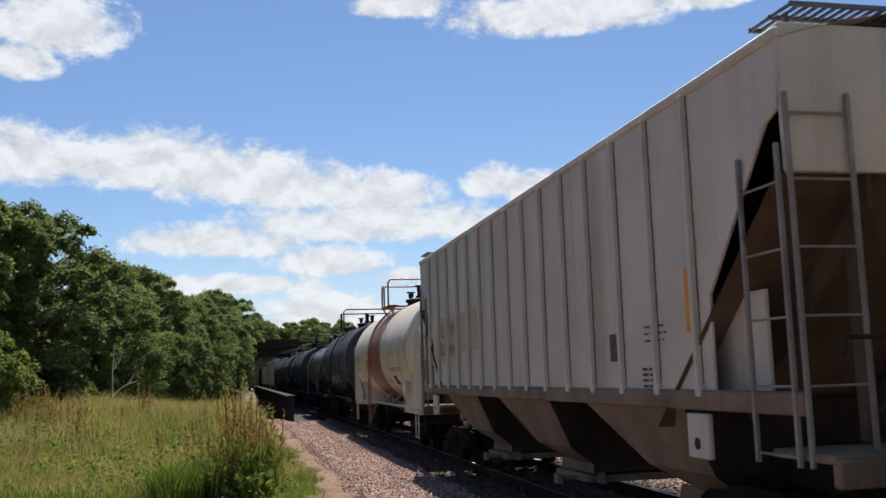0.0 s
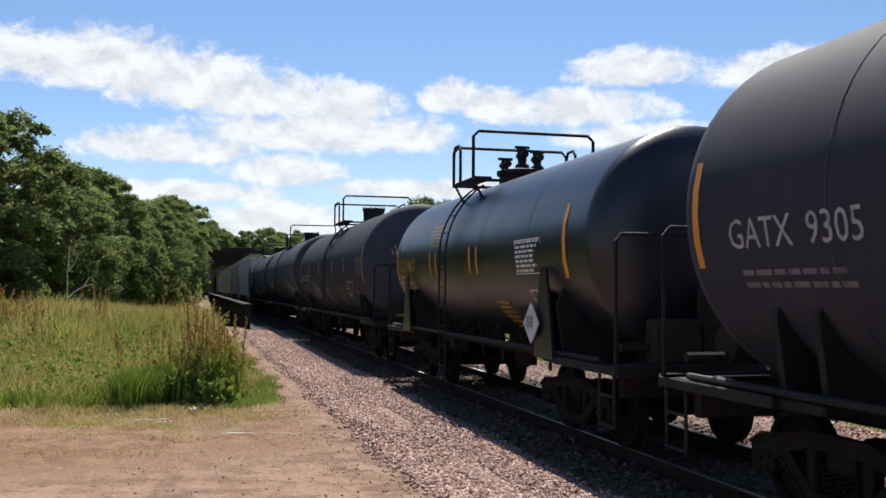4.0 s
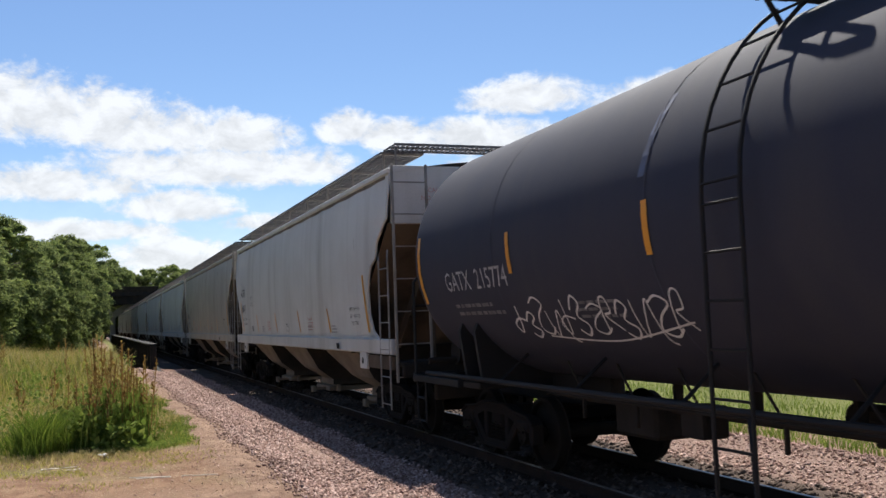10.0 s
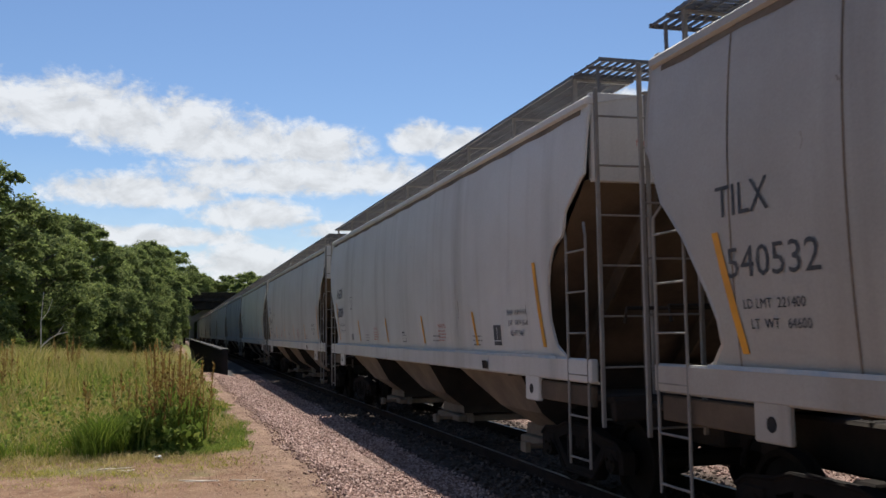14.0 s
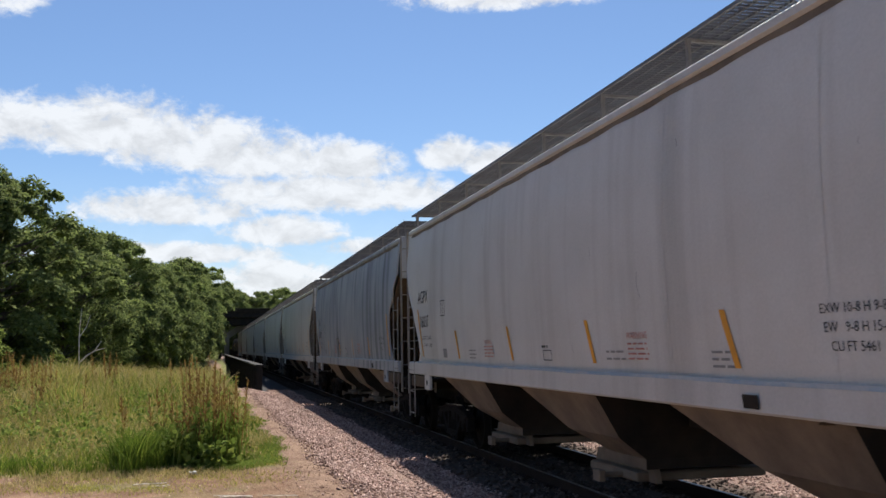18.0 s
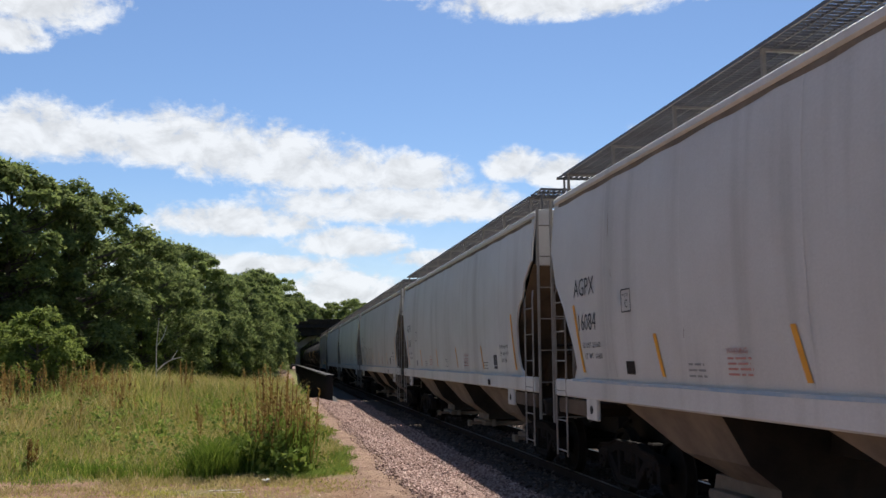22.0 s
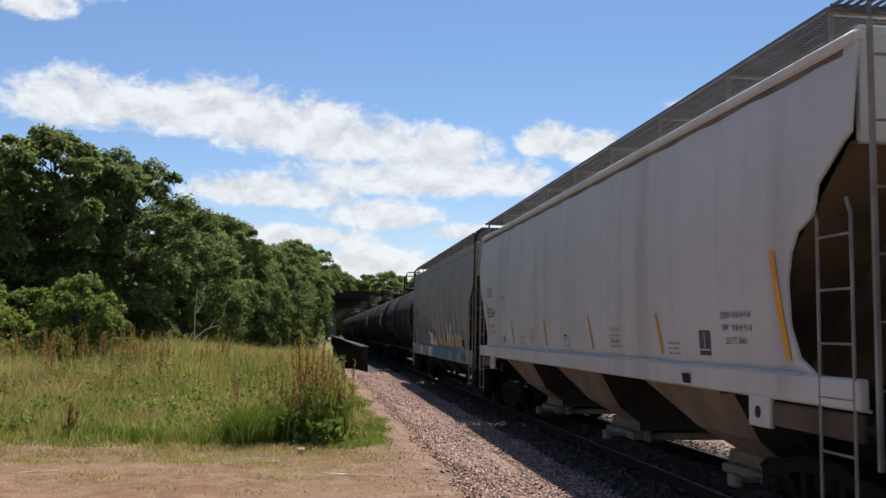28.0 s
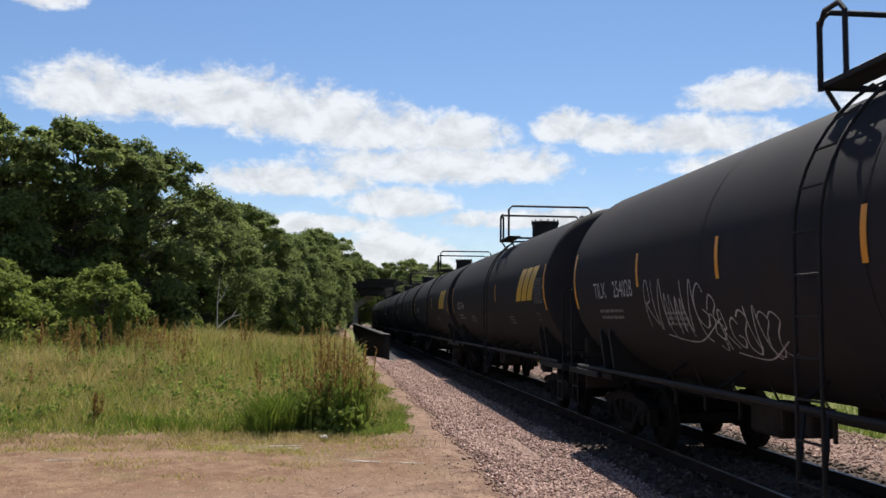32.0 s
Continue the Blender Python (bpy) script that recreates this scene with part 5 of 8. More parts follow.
# ---- the train, car by car; numbers along the train are metres from the lens at the start ----
def hopper_marks(car, surf, h, mark, number, seed, load="LD LMT  221600", light="LT  WT   64400", dark=None):
    ink = dark or M["ink"]
    wide = 1.12 if mark == "TILX" else 0.95
    letter(car, surf, mark, h - 1.13, 2.80, 0.25, ink, "reporting_mark", 0.95)
    letter(car, surf, number, h - 1.24, 2.32, 0.235, ink, "car_number", wide)
    letter(car, surf, load, h - 1.42, 2.08, 0.075, ink, "load_limit")
    letter(car, surf, light, h - 1.50, 1.93, 0.075, ink, "light_weight")
    frame_box(car, surf, h - 3.03, 2.50, 0.30, 0.27, ink)
    letter(car, surf, "PLATE", h - 3.08, 2.68, 0.045, ink, "plate_stencil")
    letter(car, surf, "C", h - 3.14, 2.55, 0.10, ink, "plate_stencil")
    stripe(car, surf, h - 1.36, 1.74, 0.95, 0.09, 0.30)
    for y in (h - 4.13, h - 7.06, h - 9.97, h - 12.9):
        stripe(car, surf, y, 1.73, 0.48, 0.09, 0.17)
    stripe(car, surf, -h + (1.32 if mark == "AGPX" else 1.16), 1.74, 1.0, 0.10, 0.21)
    bars(car, surf, h - 4.84, 1.87, 0.42, 3, M["fine_print"], 0.06, 0.022, seed)
    letter(car, surf, "WARNING", h - 5.71, 1.97, 0.06, M["red_ink"], "warning_stencil")
    bars(car, surf, h - 5.72, 1.93, 0.50, 4, M["red_ink"], 0.05, 0.020, seed + 1)
    frame_box(car, surf, h - 8.38, 1.75, 0.29, 0.12, ink, 0.012)
    bars(car, surf, h - 8.34, 1.92, 0.26, 1, ink, 0.05, 0.03, seed + 6)
    bars(car, surf, -h + 6.2, 1.86, 0.5, 2, M["fine_print"], seed=seed + 2)
    bars(car, surf, -h + 4.0, 1.86, 0.45, 3, M["fine_print"], 0.06, 0.022, seed + 3)
    letter(car, surf, "EXW 10-8 H 9-8", -h + 2.49, 2.13, 0.07, ink, "clearance_stencil")
    letter(car, surf, "EW   9-8 H 15-0", -h + 2.46, 2.00, 0.07, ink, "clearance_stencil")
    letter(car, surf, "CU FT 5461", -h + 2.40, 1.87, 0.07, ink, "clearance_stencil")
    patch(car, surf, -h + 3.5, 1.42, 0.22, 0.11, M["grime"], "routing_box", 0.075)
    if number in ("12059", "11647", "55338", "55364"):
        patch(car, surf, -h + 3.08, 1.74, 0.30, 0.27, M["ink"], "data_decal")
        ds = Shape()
        ribbon(ds, [(-h + 2.93, 1.82), (-h + 2.93, 1.98)], 0.012, surf, 0.009)
        ribbon(ds, [(-h + 3.07, 1.80), (-h + 2.79, 1.80)], 0.012, surf, 0.009)
        part("decal_rule", ds, M["white"], car, smooth=0)
    patch(car, surf, h - 3.04, 1.74, 0.28, 0.16, M["grime"] if number == "16084" else M["fine_print"], "data_decal", 0.006)
    letter(car, surf, "WARNING", h - 10.88, 1.99, 0.07, M["red_ink"], "warning_stencil")
    bars(car, surf, h - 10.9, 1.94, 0.5, 4, M["red_ink"], 0.05, 0.018, seed + 4)
    dusty = Shape()
    ribbon(dusty, [(-h + 0.2 + (2 * h - 0.4) * j / 40, 4.285 + 0.012 * math.sin(j * 1.9)) for j in range(41)], 0.075, surf, 0.003)
    part("dust_line", dusty, M["dust"], car, smooth=0)
    blue = Shape()
    ribbon(blue, [(-h + 0.9 + (2 * h - 1.8) * j / 12, 1.627 + 0.006 * math.sin(j * 2.3)) for j in range(13)], 0.036, lambda y, z, l=0: (-(abs(surf(y, z)[0]) + 0.046), y, z))
    part("blue_line", blue, M["chalk_blue"], car, smooth=0)
    for i, word in enumerate(("CAUTION", "NO SIDE LADDER")):
        letter(car, lambda u, z, l=0: (-u, -h + 0.012, z), word, 1.0 - 0.12 * (1 - i), 4.02 - 0.13 * i, 0.075, M["red_ink"], "caution_stencil")


def head_strokes(car, h, R, zc, strokes, mat, width=0.05):
    """Spray strokes on the tank's end that faces the camera: points are (x, z)."""
    s = Shape()

    def on_head(x, z, lift=0.012):
        r = min(R, math.hypot(x, z - zc)) / R
        return (x, -h - 0.03 - 0.52 * math.sqrt(max(0, 1 - r * r)) - lift, z)
    for st in strokes:
        pts = curve_points(st, 5) if len(st) > 2 else [Vector(st[0]).lerp(Vector(st[1]), i / 6) for i in range(7)]
        ribbon(s, [(p[0], p[1]) for p in pts], width, on_head, 0.012)
    return part("graffiti", s, mat, car, "white spray paint tag", smooth=0)


def tank_marks(car, surf, h, mark, number, y_mark, z_mark, mat, seed, stripes=(), panel=True, size=0.25, stripe_z=2.42, end_z=2.15):
    letter(car, surf, mark, y_mark, z_mark, size, mat, "reporting_mark", 0.9)
    wide = len(mark) * size * 0.92 + 0.12
    letter(car, surf, number, y_mark - wide, z_mark, size, mat, "car_number", 0.9)
    bars(car, surf, y_mark - 0.1, z_mark - 0.20, 1.5, 2, M["faint"], 0.10, 0.045, seed)
    for y in stripes:
        stripe(car, surf, y, stripe_z, 0.47, 0.09)
    letter(car, lambda y, z, l=0.0: (-1.472, y, z), "2 INCH HF   COMP SHOES", h + 0.86, 1.02, 0.06, M["chalk"], "brake_stencil", 0.9)
    stripe(car, surf, -h + 0.14, end_z, 0.95, 0.10)
    stripe(car, surf, h - 0.04, end_z, 0.95, 0.10)
    bars(car, surf, -h + 4.6, 2.02, 0.7, 3, M["faint"], 0.07, 0.03, seed + 1)
    bars(car, surf, h - 4.4, 2.05, 0.9, 3, M["faint"], 0.07, 0.03, seed + 2)
    if panel:
        frame_box(car, surf, -h + 1.15, 2.31, 0.95, 0.50, M["faint_spray"], 0.010, "test_panel")
        s = Shape()
        for j in range(1, 7):
            ribbon(s, [(-h + 1.15, 2.31 + 0.50 * j / 7), (-h + 0.20, 2.31 + 0.50 * j / 7)], 0.006, surf)
        for j in (0.42, 0.72):
            ribbon(s, [(-h + 1.15 - 0.95 * j, 2.31), (-h + 1.15 - 0.95 * j, 2.81)], 0.006, surf)
        part("test_panel", s, M["faint_spray"], car, smooth=0)
        bars(car, surf, -h + 1.12, 2.775, 0.85, 7, M["faint"], 0.0714, 0.022, seed + 3)
    frame_box(car, surf, -h + 1.25, 1.95, 0.34, 0.14, M["faint"], 0.012)


def build_train():
    cars = []

    def hop(*a, **k):
        cars.append(hopper_car(*a, **k))
        return cars[-1]

    def tank(*a, **k):
        cars.append(tank_car(*a, **k))
        return cars[-1]
    # two older hoppers with outside ribs
    hop("cream ribbed covered hopper with rusty ends", -11.0, 5.0, M["hopper_cream"], "ribbed")
    c, s, h = hop("dirty cream covered hopper with outside ribs and patched numbers", 6.7, 22.4, M["hopper_cream"], "ribbed")
    for y, z, w, hh in ((5.80, 2.25, 0.80, 0.92), (4.88, 2.28, 0.78, 0.85), (3.95, 2.40, 0.78, 0.76), (3.04, 2.40, 0.8, 0.78)):
        patch(c, s, y, z, w, hh, M["patch"], "paint_patch", 0.004)
    letter(c, s, "EL", 5.58, 2.76, 0.24, M["ink"], "reporting_mark", 0.85)
    letter(c, s, "RX", 4.68, 2.78, 0.24, M["ink"], "reporting_mark", 0.85)
    letter(c, s, "822", 5.66, 2.36, 0.24, M["ink"], "car_number", 0.8)
    letter(c, s, "804", 4.76, 2.36, 0.24, M["ink"], "car_number", 0.8)
    for y, z in ((h - 0.92, 2.0), (4.16, 1.78), (1.44, 1.78), (-1.4, 1.78), (-4.2, 1.78), (-5.95, 2.3)):
        stripe(c, s, y, z, 0.62, 0.14)
    bars(c, s, -h + 2.9, 2.4, 0.6, 3, M["ink"], seed=3)
    patch(c, s, -h + 3.9, 2.05, 0.34, 0.32, M["ink"], "data_decal")
    bars(c, s, -h + 3.0, 1.95, 0.5, 4, M["ink"], 0.06, 0.03, 9)
    # acid tank car
    c, s, h = tank("cream acid tank car with a red-brown band and rust runs", 24.4, 35.5, M["tank_cream"], metal=M["tank_cream"], band=(-0.85, 1.88), fittings="valves", mid=0.58, lad=0.66, R=1.60, zc=2.67)
    letter(c, s, "RCRX", 5.36, 2.50, 0.24, M["ink"], "reporting_mark", 0.75)
    letter(c, s, "1553", 4.66, 2.49, 0.24, M["ink"], "car_number", 0.75)
    bars(c, s, h - 0.2, 2.28, 1.3, 2, M["fine_print"], 0.09, 0.035, 5)
    letter(c, s, "HYDROCHLORIC ACID", -2.45, 2.09, 0.13, M["ink"], "contents_stencil", 0.9)
    patch(c, s, 2.57, 2.22, 0.60, 0.33, M["gold"], "warning_label")
    bars(c, s, 2.54, 2.49, 0.52, 4, M["ink"], 0.075, 0.04, 6)
    bars(c, s, 2.57, 2.1, 0.6, 5, M["fine_print"], 0.07, 0.022, 7)
    bars(c, s, -1.3, 1.92, 0.85, 3, M["ink"], 0.06, 0.02, 8)
    patch(c, s, -2.52, 1.72, 0.60, 0.26, M["ink"], "data_decal")
    for y in (3.5, -0.9, -2.4):
        stripe(c, s, y, 2.30, 0.47, 0.1)
    stripe(c, s, -h + 0.15, 1.9, 1.2, 0.1)
    for e in (-1, 1):
        sh = Shape().plate([(e * (h - 1.0), 1.12), (e * (h + 1.27), 1.12), (e * (h + 1.27), 3.02), (e * (h + 1.18), 3.13), (e * (h + 0.50), 3.13), (e * (h + 0.42), 2.5), (e * (h + 0.1), 1.95), (e * (h - 0.6), 1.6)], -1.45, -1.38)
        part("end_shield", sh, M["tank_cream"], c, "cream sheet-steel shield")
    s2 = Shape()
    s2.plate([(-h + 0.32, 1.35), (-h + 0.08, 1.62), (-h + 0.32, 1.90), (-h + 0.56, 1.62)], -1.60, -1.585)
    part("hazard_placard", s2, M["white"], c, "white diamond placard")
    # black tank cars behind it
    c, s, h = tank("black tank car with faded white stencils and placards", 38.8, 49.9, M["tank_black"], fittings="valves", mid=-0.6)
    tank_marks(c, s, h, "GATX", "9305", h - 0.6, 2.30, M["chalk"], 11, (1.2, -2.0, -4.0))
    for y in (1.7, 0.2, -1.2):
        patch(c, s, y, 1.75, 0.36, 0.34, M["chalk"], "faded_placard")
    c, s, h = tank("glossy blue-black tank car with gold lettering", 52.7, 63.4, M["tank_gloss"], fittings="valves", R=1.45, zc=2.55, mid=0.9, lad=0.84)
    letter(c, s, "UTLX 94817", 5.10, 2.34, 0.24, M["gold"], "reporting_mark", 0.82)
    bars(c, s, 5.10, 2.21, 1.4, 4, M["gold"], 0.12, 0.035, 12)
    for y in (2.28, 1.85, -0.45, -0.85):
        stripe(c, s, y, 2.21, 0.46, 0.09)
    stripe(c, s, h - 0.02, 2.15, 0.95, 0.09)
    bars(c, s, 2.35, 3.17, 0.75, 6, M["gold"], 0.075, 0.026, 13)
    bars(c, s, -1.3, 1.75, 0.75, 8, M["gold"], 0.075, 0.035, 14)
    frame_box(c, s, -h + 2.55, 2.18, 1.05, 0.48, M["white"], 0.016, "test_panel")
    bars(c, s, -h + 2.50, 2.63, 0.95, 7, M["white"], 0.068, 0.04, 15)
    frame_box(c, s, -h + 2.2, 1.80, 0.45, 0.14, M["white"], 0.02)
    stripe(c, s, -h + 0.7, 2.1, 0.95, 0.11)
    pl = Shape().plate([(-h + 1.55, 1.22), (-h + 1.25, 1.50), (-h + 1.55, 1.78), (-h + 1.85, 1.50)], -1.56, -1.545)
    part("hazard_placard", pl, M["white"], c, "white diamond placard with a black code")
    letter(c, lambda y, z, l=0: (-1.566, y, z), "1830", -h + 1.80, 1.44, 0.16, M["ink"], "placard_code", 0.8)
    for e, y in ((-1, -h + 1.25), (1, h - 1.25)):
        part("saddle_plate", Shape().plate([(y - 0.35, 1.05), (y + 0.35, 1.05), (y + 0.10, 2.25), (y - 0.10, 2.25)], -1.50, -1.46), M["tank_gloss"], c, "blue-black saddle plate")
    c, s, h = tank("black tank car with faded stencils and white tags", 67.1, 82.1, M["tank_black"], mid=-0.55, lad=-0.73, front=1.3, back=1.05)
    tank_marks(c, s, h, "GATX", "220152", 6.68, 2.26, M["chalk"], 21, (-4.21, -1.80, 1.50, 4.58))
    letter(c, s, "SR-8754 FRA AIP", -h + 2.92, 2.10, 0.105, M["chalk"], "stencil", 1.0)
    bars(c, s, -h + 2.9, 2.02, 1.0, 3, M["faint"], 0.07, 0.024, 23)
    frame_box(c, s, 4.40, 2.28, 0.24, 0.28, M["chalk"], 0.012)
    letter(c, s, "C", 4.33, 2.32, 0.1, M["chalk"], "plate_stencil")
    jagged = [[(-3.97, 2.02), (-4.07, 1.86), (-4.15, 1.76)], [(-4.16, 2.12), (-4.23, 1.91), (-4.31, 1.75)], [(-4.38, 2.16), (-4.39, 1.98), (-4.48, 1.81)], [(-4.46, 2.08), (-4.44, 1.91), (-4.43, 1.79)],
              [(-3.83, 1.81), (-4.04, 1.79), (-4.38, 1.77), (-4.57, 1.80), (-4.63, 1.74), (-4.62, 1.59), (-4.58, 1.51)], [(-3.95, 1.63), (-4.21, 1.74), (-4.31, 1.71), (-4.30, 1.57)]]
    looped = [[(-5.57, 1.97), (-5.59, 1.83), (-5.57, 1.74)], [(-5.56, 1.86), (-5.76, 1.88), (-5.86, 1.90)], [(-6.03, 2.06), (-5.92, 1.93), (-5.91, 1.80), (-5.96, 1.70), (-6.02, 1.73)],
              [(-5.71, 1.80), (-5.76, 1.89), (-5.86, 1.90), (-5.81, 1.81), (-5.87, 1.71)], [(-5.59, 1.71), (-5.75, 1.75), (-5.83, 1.74), (-5.63, 1.68), (-5.82, 1.70)], [(-5.71, 1.68), (-5.75, 1.62), (-5.80, 1.56)]]
    for strokes, width, mat in ((jagged, 0.028, "chalk"), (looped, 0.014, "faint_spray")):
        for stroke in strokes:
            part("graffiti", ribbon(Shape(), [(q.x, q.y) for q in curve_points(stroke, 6)], width, s, 0.009), M[mat], c, "white scribbled spray line", smooth=0)
    scrawl(c, s, -2.1, 1.55, 0.95, 0.36, 33, M["old_gold"], 0.03, 6)
    scrawl(c, s, 4.16, 1.70, 1.55, 0.48, 34, M["chalk"], 0.045, 5)
    scrawl(c, s, 0.85, 1.55, 0.75, 0.70, 35, M["chalk"], 0.03, 3)
    scrawl(c, s, 2.9, 1.75, 0.7, 0.35, 36, M["chalk"], 0.03, 3)
    head_strokes(c, h, 1.62, 2.65, [[(-0.9 + 0.09 * i, 3.0 + 0.12 * (i % 2)), (-0.86 + 0.09 * i, 2.85)] for i in range(7)], M["chalk"], 0.03)
    c, s, h = tank("black tank car with a blue-scuffed shell and chalky tags", 84.65, 100.05, M["tank_black"], R=1.66, zc=2.77, mid=-0.72, lad=0.15, front=1.6, back=0.65, low=0.28)
    tank_marks(c, s, h, "SHPX", "205481", 6.42, 2.04, M["white"], 41, (-4.4, -1.80, 1.62, 3.72), stripe_z=1.75, end_z=1.65)
    letter(c, s, "LEASED TO AG PROCESSING", -3.02, 2.10, 0.075, M["white"], "lease_stencil", 0.85)
    for y, z, w, n in ((-1.88, 1.77, 0.55, 2), (-2.74, 1.79, 0.55, 2), (-1.81, 1.58, 0.45, 2), (0.05, 1.77, 0.6, 3)):
        bars(c, s, y, z, w, n, M["chalk"], 0.045, 0.02, int(100 * z))
    scrawl(c, s, 3.58, 1.45, 2.1, 0.62, 42, M["chalk"], 0.02, 5)
    scrawl(c, s, -h + 4.2, 1.65, 1.5, 0.8, 43, M["chalk"], 0.035, 7)
    scrawl(c, s, -h + 2.4, 1.8, 0.9, 0.5, 44, M["white"], 0.03, 5)
    patch(c, s, -0.68, 2.86, 0.14, 0.80, M["blue_scuff"], "blue_scuff", 0.006, -0.28)
    head_strokes(c, h, 1.66, 2.77, [[(-0.95, 3.2), (-0.7, 3.6), (-0.4, 3.3), (-0.75, 2.95), (-0.95, 2.6), (-0.5, 2.5), (-0.3, 2.8)], [(-0.1, 2.4), (0.2, 2.9), (0.5, 2.5), (0.2, 2.2), (-0.1, 2.45)],
                                    [(0.0, 3.3), (0.35, 3.5), (0.6, 3.1)]], M["chalk"], 0.045)
    c, s, h = tank("black tank car with a large white tag on its end", 102.58, 118.4, M["tank_black"], R=1.66, zc=2.79, mid=0.25, lad=0.70)
    tank_marks(c, s, h, "GATX", "215774", 6.88, 2.29, M["chalk"], 51, (-4.87, -1.70, 1.94, 4.79))
    scrawl(c, s, 5.22, 1.72, 3.55, 0.38, 52, M["white"], 0.035, 12)
    patch(c, s, 2.02, 3.1, 0.10, 0.72, M["blue_scuff"], "blue_scuff", 0.006, -0.12)
    scrawl(c, s, -h + 4.9, 1.75, 0.9, 0.75, 53, M["chalk"], 0.03, 5)
    tag = [[(-1.05, 2.98), (-0.98, 3.52)], [(-0.98, 3.52), (-0.68, 3.0)], [(-0.68, 3.0), (-0.62, 3.6)],
           [(-0.50, 3.02), (-0.48, 3.66)], [(-0.20, 2.98), (-0.22, 3.64)], [(-0.50, 3.32), (-0.20, 3.32)],
           [(-0.05, 2.95), (-0.02, 3.62)], [(-0.02, 3.62), (0.32, 3.5), (0.36, 3.1), (-0.05, 2.95)],
           [(-1.15, 2.55), (-0.45, 2.85)], [(-0.85, 2.70), (-0.62, 2.35)], [(-0.30, 2.72), (-0.08, 2.6), (-0.12, 2.32), (-0.38, 2.34), (-0.42, 2.6), (-0.30, 2.72)],
           [(-0.38, 2.65), (-0.15, 2.38)], [(-0.15, 2.66), (-0.38, 2.40)], [(0.02, 2.75), (0.42, 2.6)], [(0.12, 2.4), (0.3, 3.0)], [(0.6, 3.1), (0.62, 2.5)]]
    head_strokes(c, h, 1.66, 2.79, [[((a + 0.75) * 0.8 - 1.05, (b - 3.0) * 0.8 + 3.02) for a, b in st] for st in tag], M["white"], 0.034)
    head = (lambda u, z, l=0.0: (-u, -h - 0.03 - 0.52 * math.sqrt(max(0.0, 1 - min(1.0, math.hypot(u, z - 2.79) / 1.66) ** 2)) - 0.012, z))
    letter(c, head, "GATX", -0.22, 3.02, 0.13, M["chalk"], "reporting_mark", 0.9)
    bars(c, head, -0.28, 2.90, 0.3, 2, M["faint"], 0.13, 0.05, 55)
    # white round-sided hoppers
    for N, F, mark, number, paint, lab in (
            (120.0, 137.05, "AGPX", "16047", "hopper_white", "dusty white round-sided covered hopper"),
            (138.2, 155.3, "TILX", "540532", "hopper_tan", "tan-grimed round-sided covered hopper with dark seams"),
            (156.65, 173.4, "AGPX", "12059", "hopper_white", "dusty white round-sided covered hopper"),
            (174.8, 191.8, "TILX", "548314", "hopper_white", "dusty white round-sided covered hopper"),
            (193.1, 209.65, "AGPX", "16037", "hopper_white", "dusty white round-sided covered hopper"),
            (210.8, 227.75, "TILX", "54753", "hopper_blue", "blue-grey weathered covered hopper with a black tag"),
            (229.3, 246.05, "AGPX", "16084", "hopper_white", "dusty white round-sided covered hopper"),
            (247.25, 264.25, "AGPX", "11647", "hopper_white", "dusty white round-sided covered hopper"),
            (265.5, 282.5, "TILX", "55338", "hopper_white", "dusty white covered hopper with black scrawled tags"),
            (283.85, 300.9, "AGPX", "11569", "hopper_white", "dusty white round-sided covered hopper"),
            (302.2, 319.35, "TILX", "55364", "hopper_white", "dusty white round-sided covered hopper")):
        c, s, h = hop(lab, N, F, M[paint], bulge=1.1 if number == "16047" else 1.0)
        hopper_marks(c, s, h, mark, number, int(N), *(("LD LMT  221400", "LT  WT   64600") if number == "540532" else ()))
        r = random.Random(int(N) + 5)
        sc = Shape()
        for _ in range(9):
            y, z, ln = r.uniform(-h + 1.2, h - 1.2), r.uniform(1.7, 3.9), r.uniform(0.03, 0.3)
            ribbon(sc, [(y, z), (y + r.uniform(-0.03, 0.03), z - ln * 0.5), (y + r.uniform(-0.05, 0.05), z - ln)], r.uniform(0.004, 0.012), s, 0.004)
        tagged(part("scuff", sc, M["fine_print"] if r.random() < 0.5 else M["dust"], c, smooth=0), kind="stuff")
        if number == "55338":
            for stroke in ([(6.06, 2.46), (6.02, 2.0), (5.52, 1.65)], [(5.45, 2.1), (5.75, 1.95), (5.6, 1.85), (5.42, 2.12), (5.3, 1.95)],
                           [(4.92, 2.53), (4.75, 2.0), (4.45, 2.45), (4.2, 1.9), (4.25, 1.66), (3.91, 1.64)], [(4.4, 2.5), (4.1, 2.35), (3.95, 1.95), (3.73, 2.5), (3.9, 1.9), (3.8, 1.66)],
                           [(3.38, 2.45), (3.2, 2.2), (3.25, 1.95), (3.01, 2.02), (3.0, 2.3), (3.3, 2.48), (3.1, 2.5)], [(3.0, 2.02), (3.1, 1.85), (2.9, 1.7), (3.3, 1.66)],
                           [(2.85, 2.1), (2.8, 2.3), (2.6, 2.3), (2.65, 2.0), (2.85, 1.95), (2.7, 2.12)], [(2.75, 2.44), (2.4, 2.35), (2.45, 1.9), (2.29, 1.64), (2.6, 1.66)],
                           [(2.09, 2.49), (2.25, 2.2), (1.9, 1.9), (1.69, 1.63)], [(1.95, 2.3), (1.65, 2.48), (1.4, 2.2), (1.6, 2.0), (1.8, 2.12), (1.62, 2.25)]):
                ink = ribbon(Shape(), [(p.x, p.y) for p in curve_points(stroke, 7)], 0.028, s, 0.009)
                part("graffiti", ink, M["ink"], c, "black scrawled line", smooth=0)
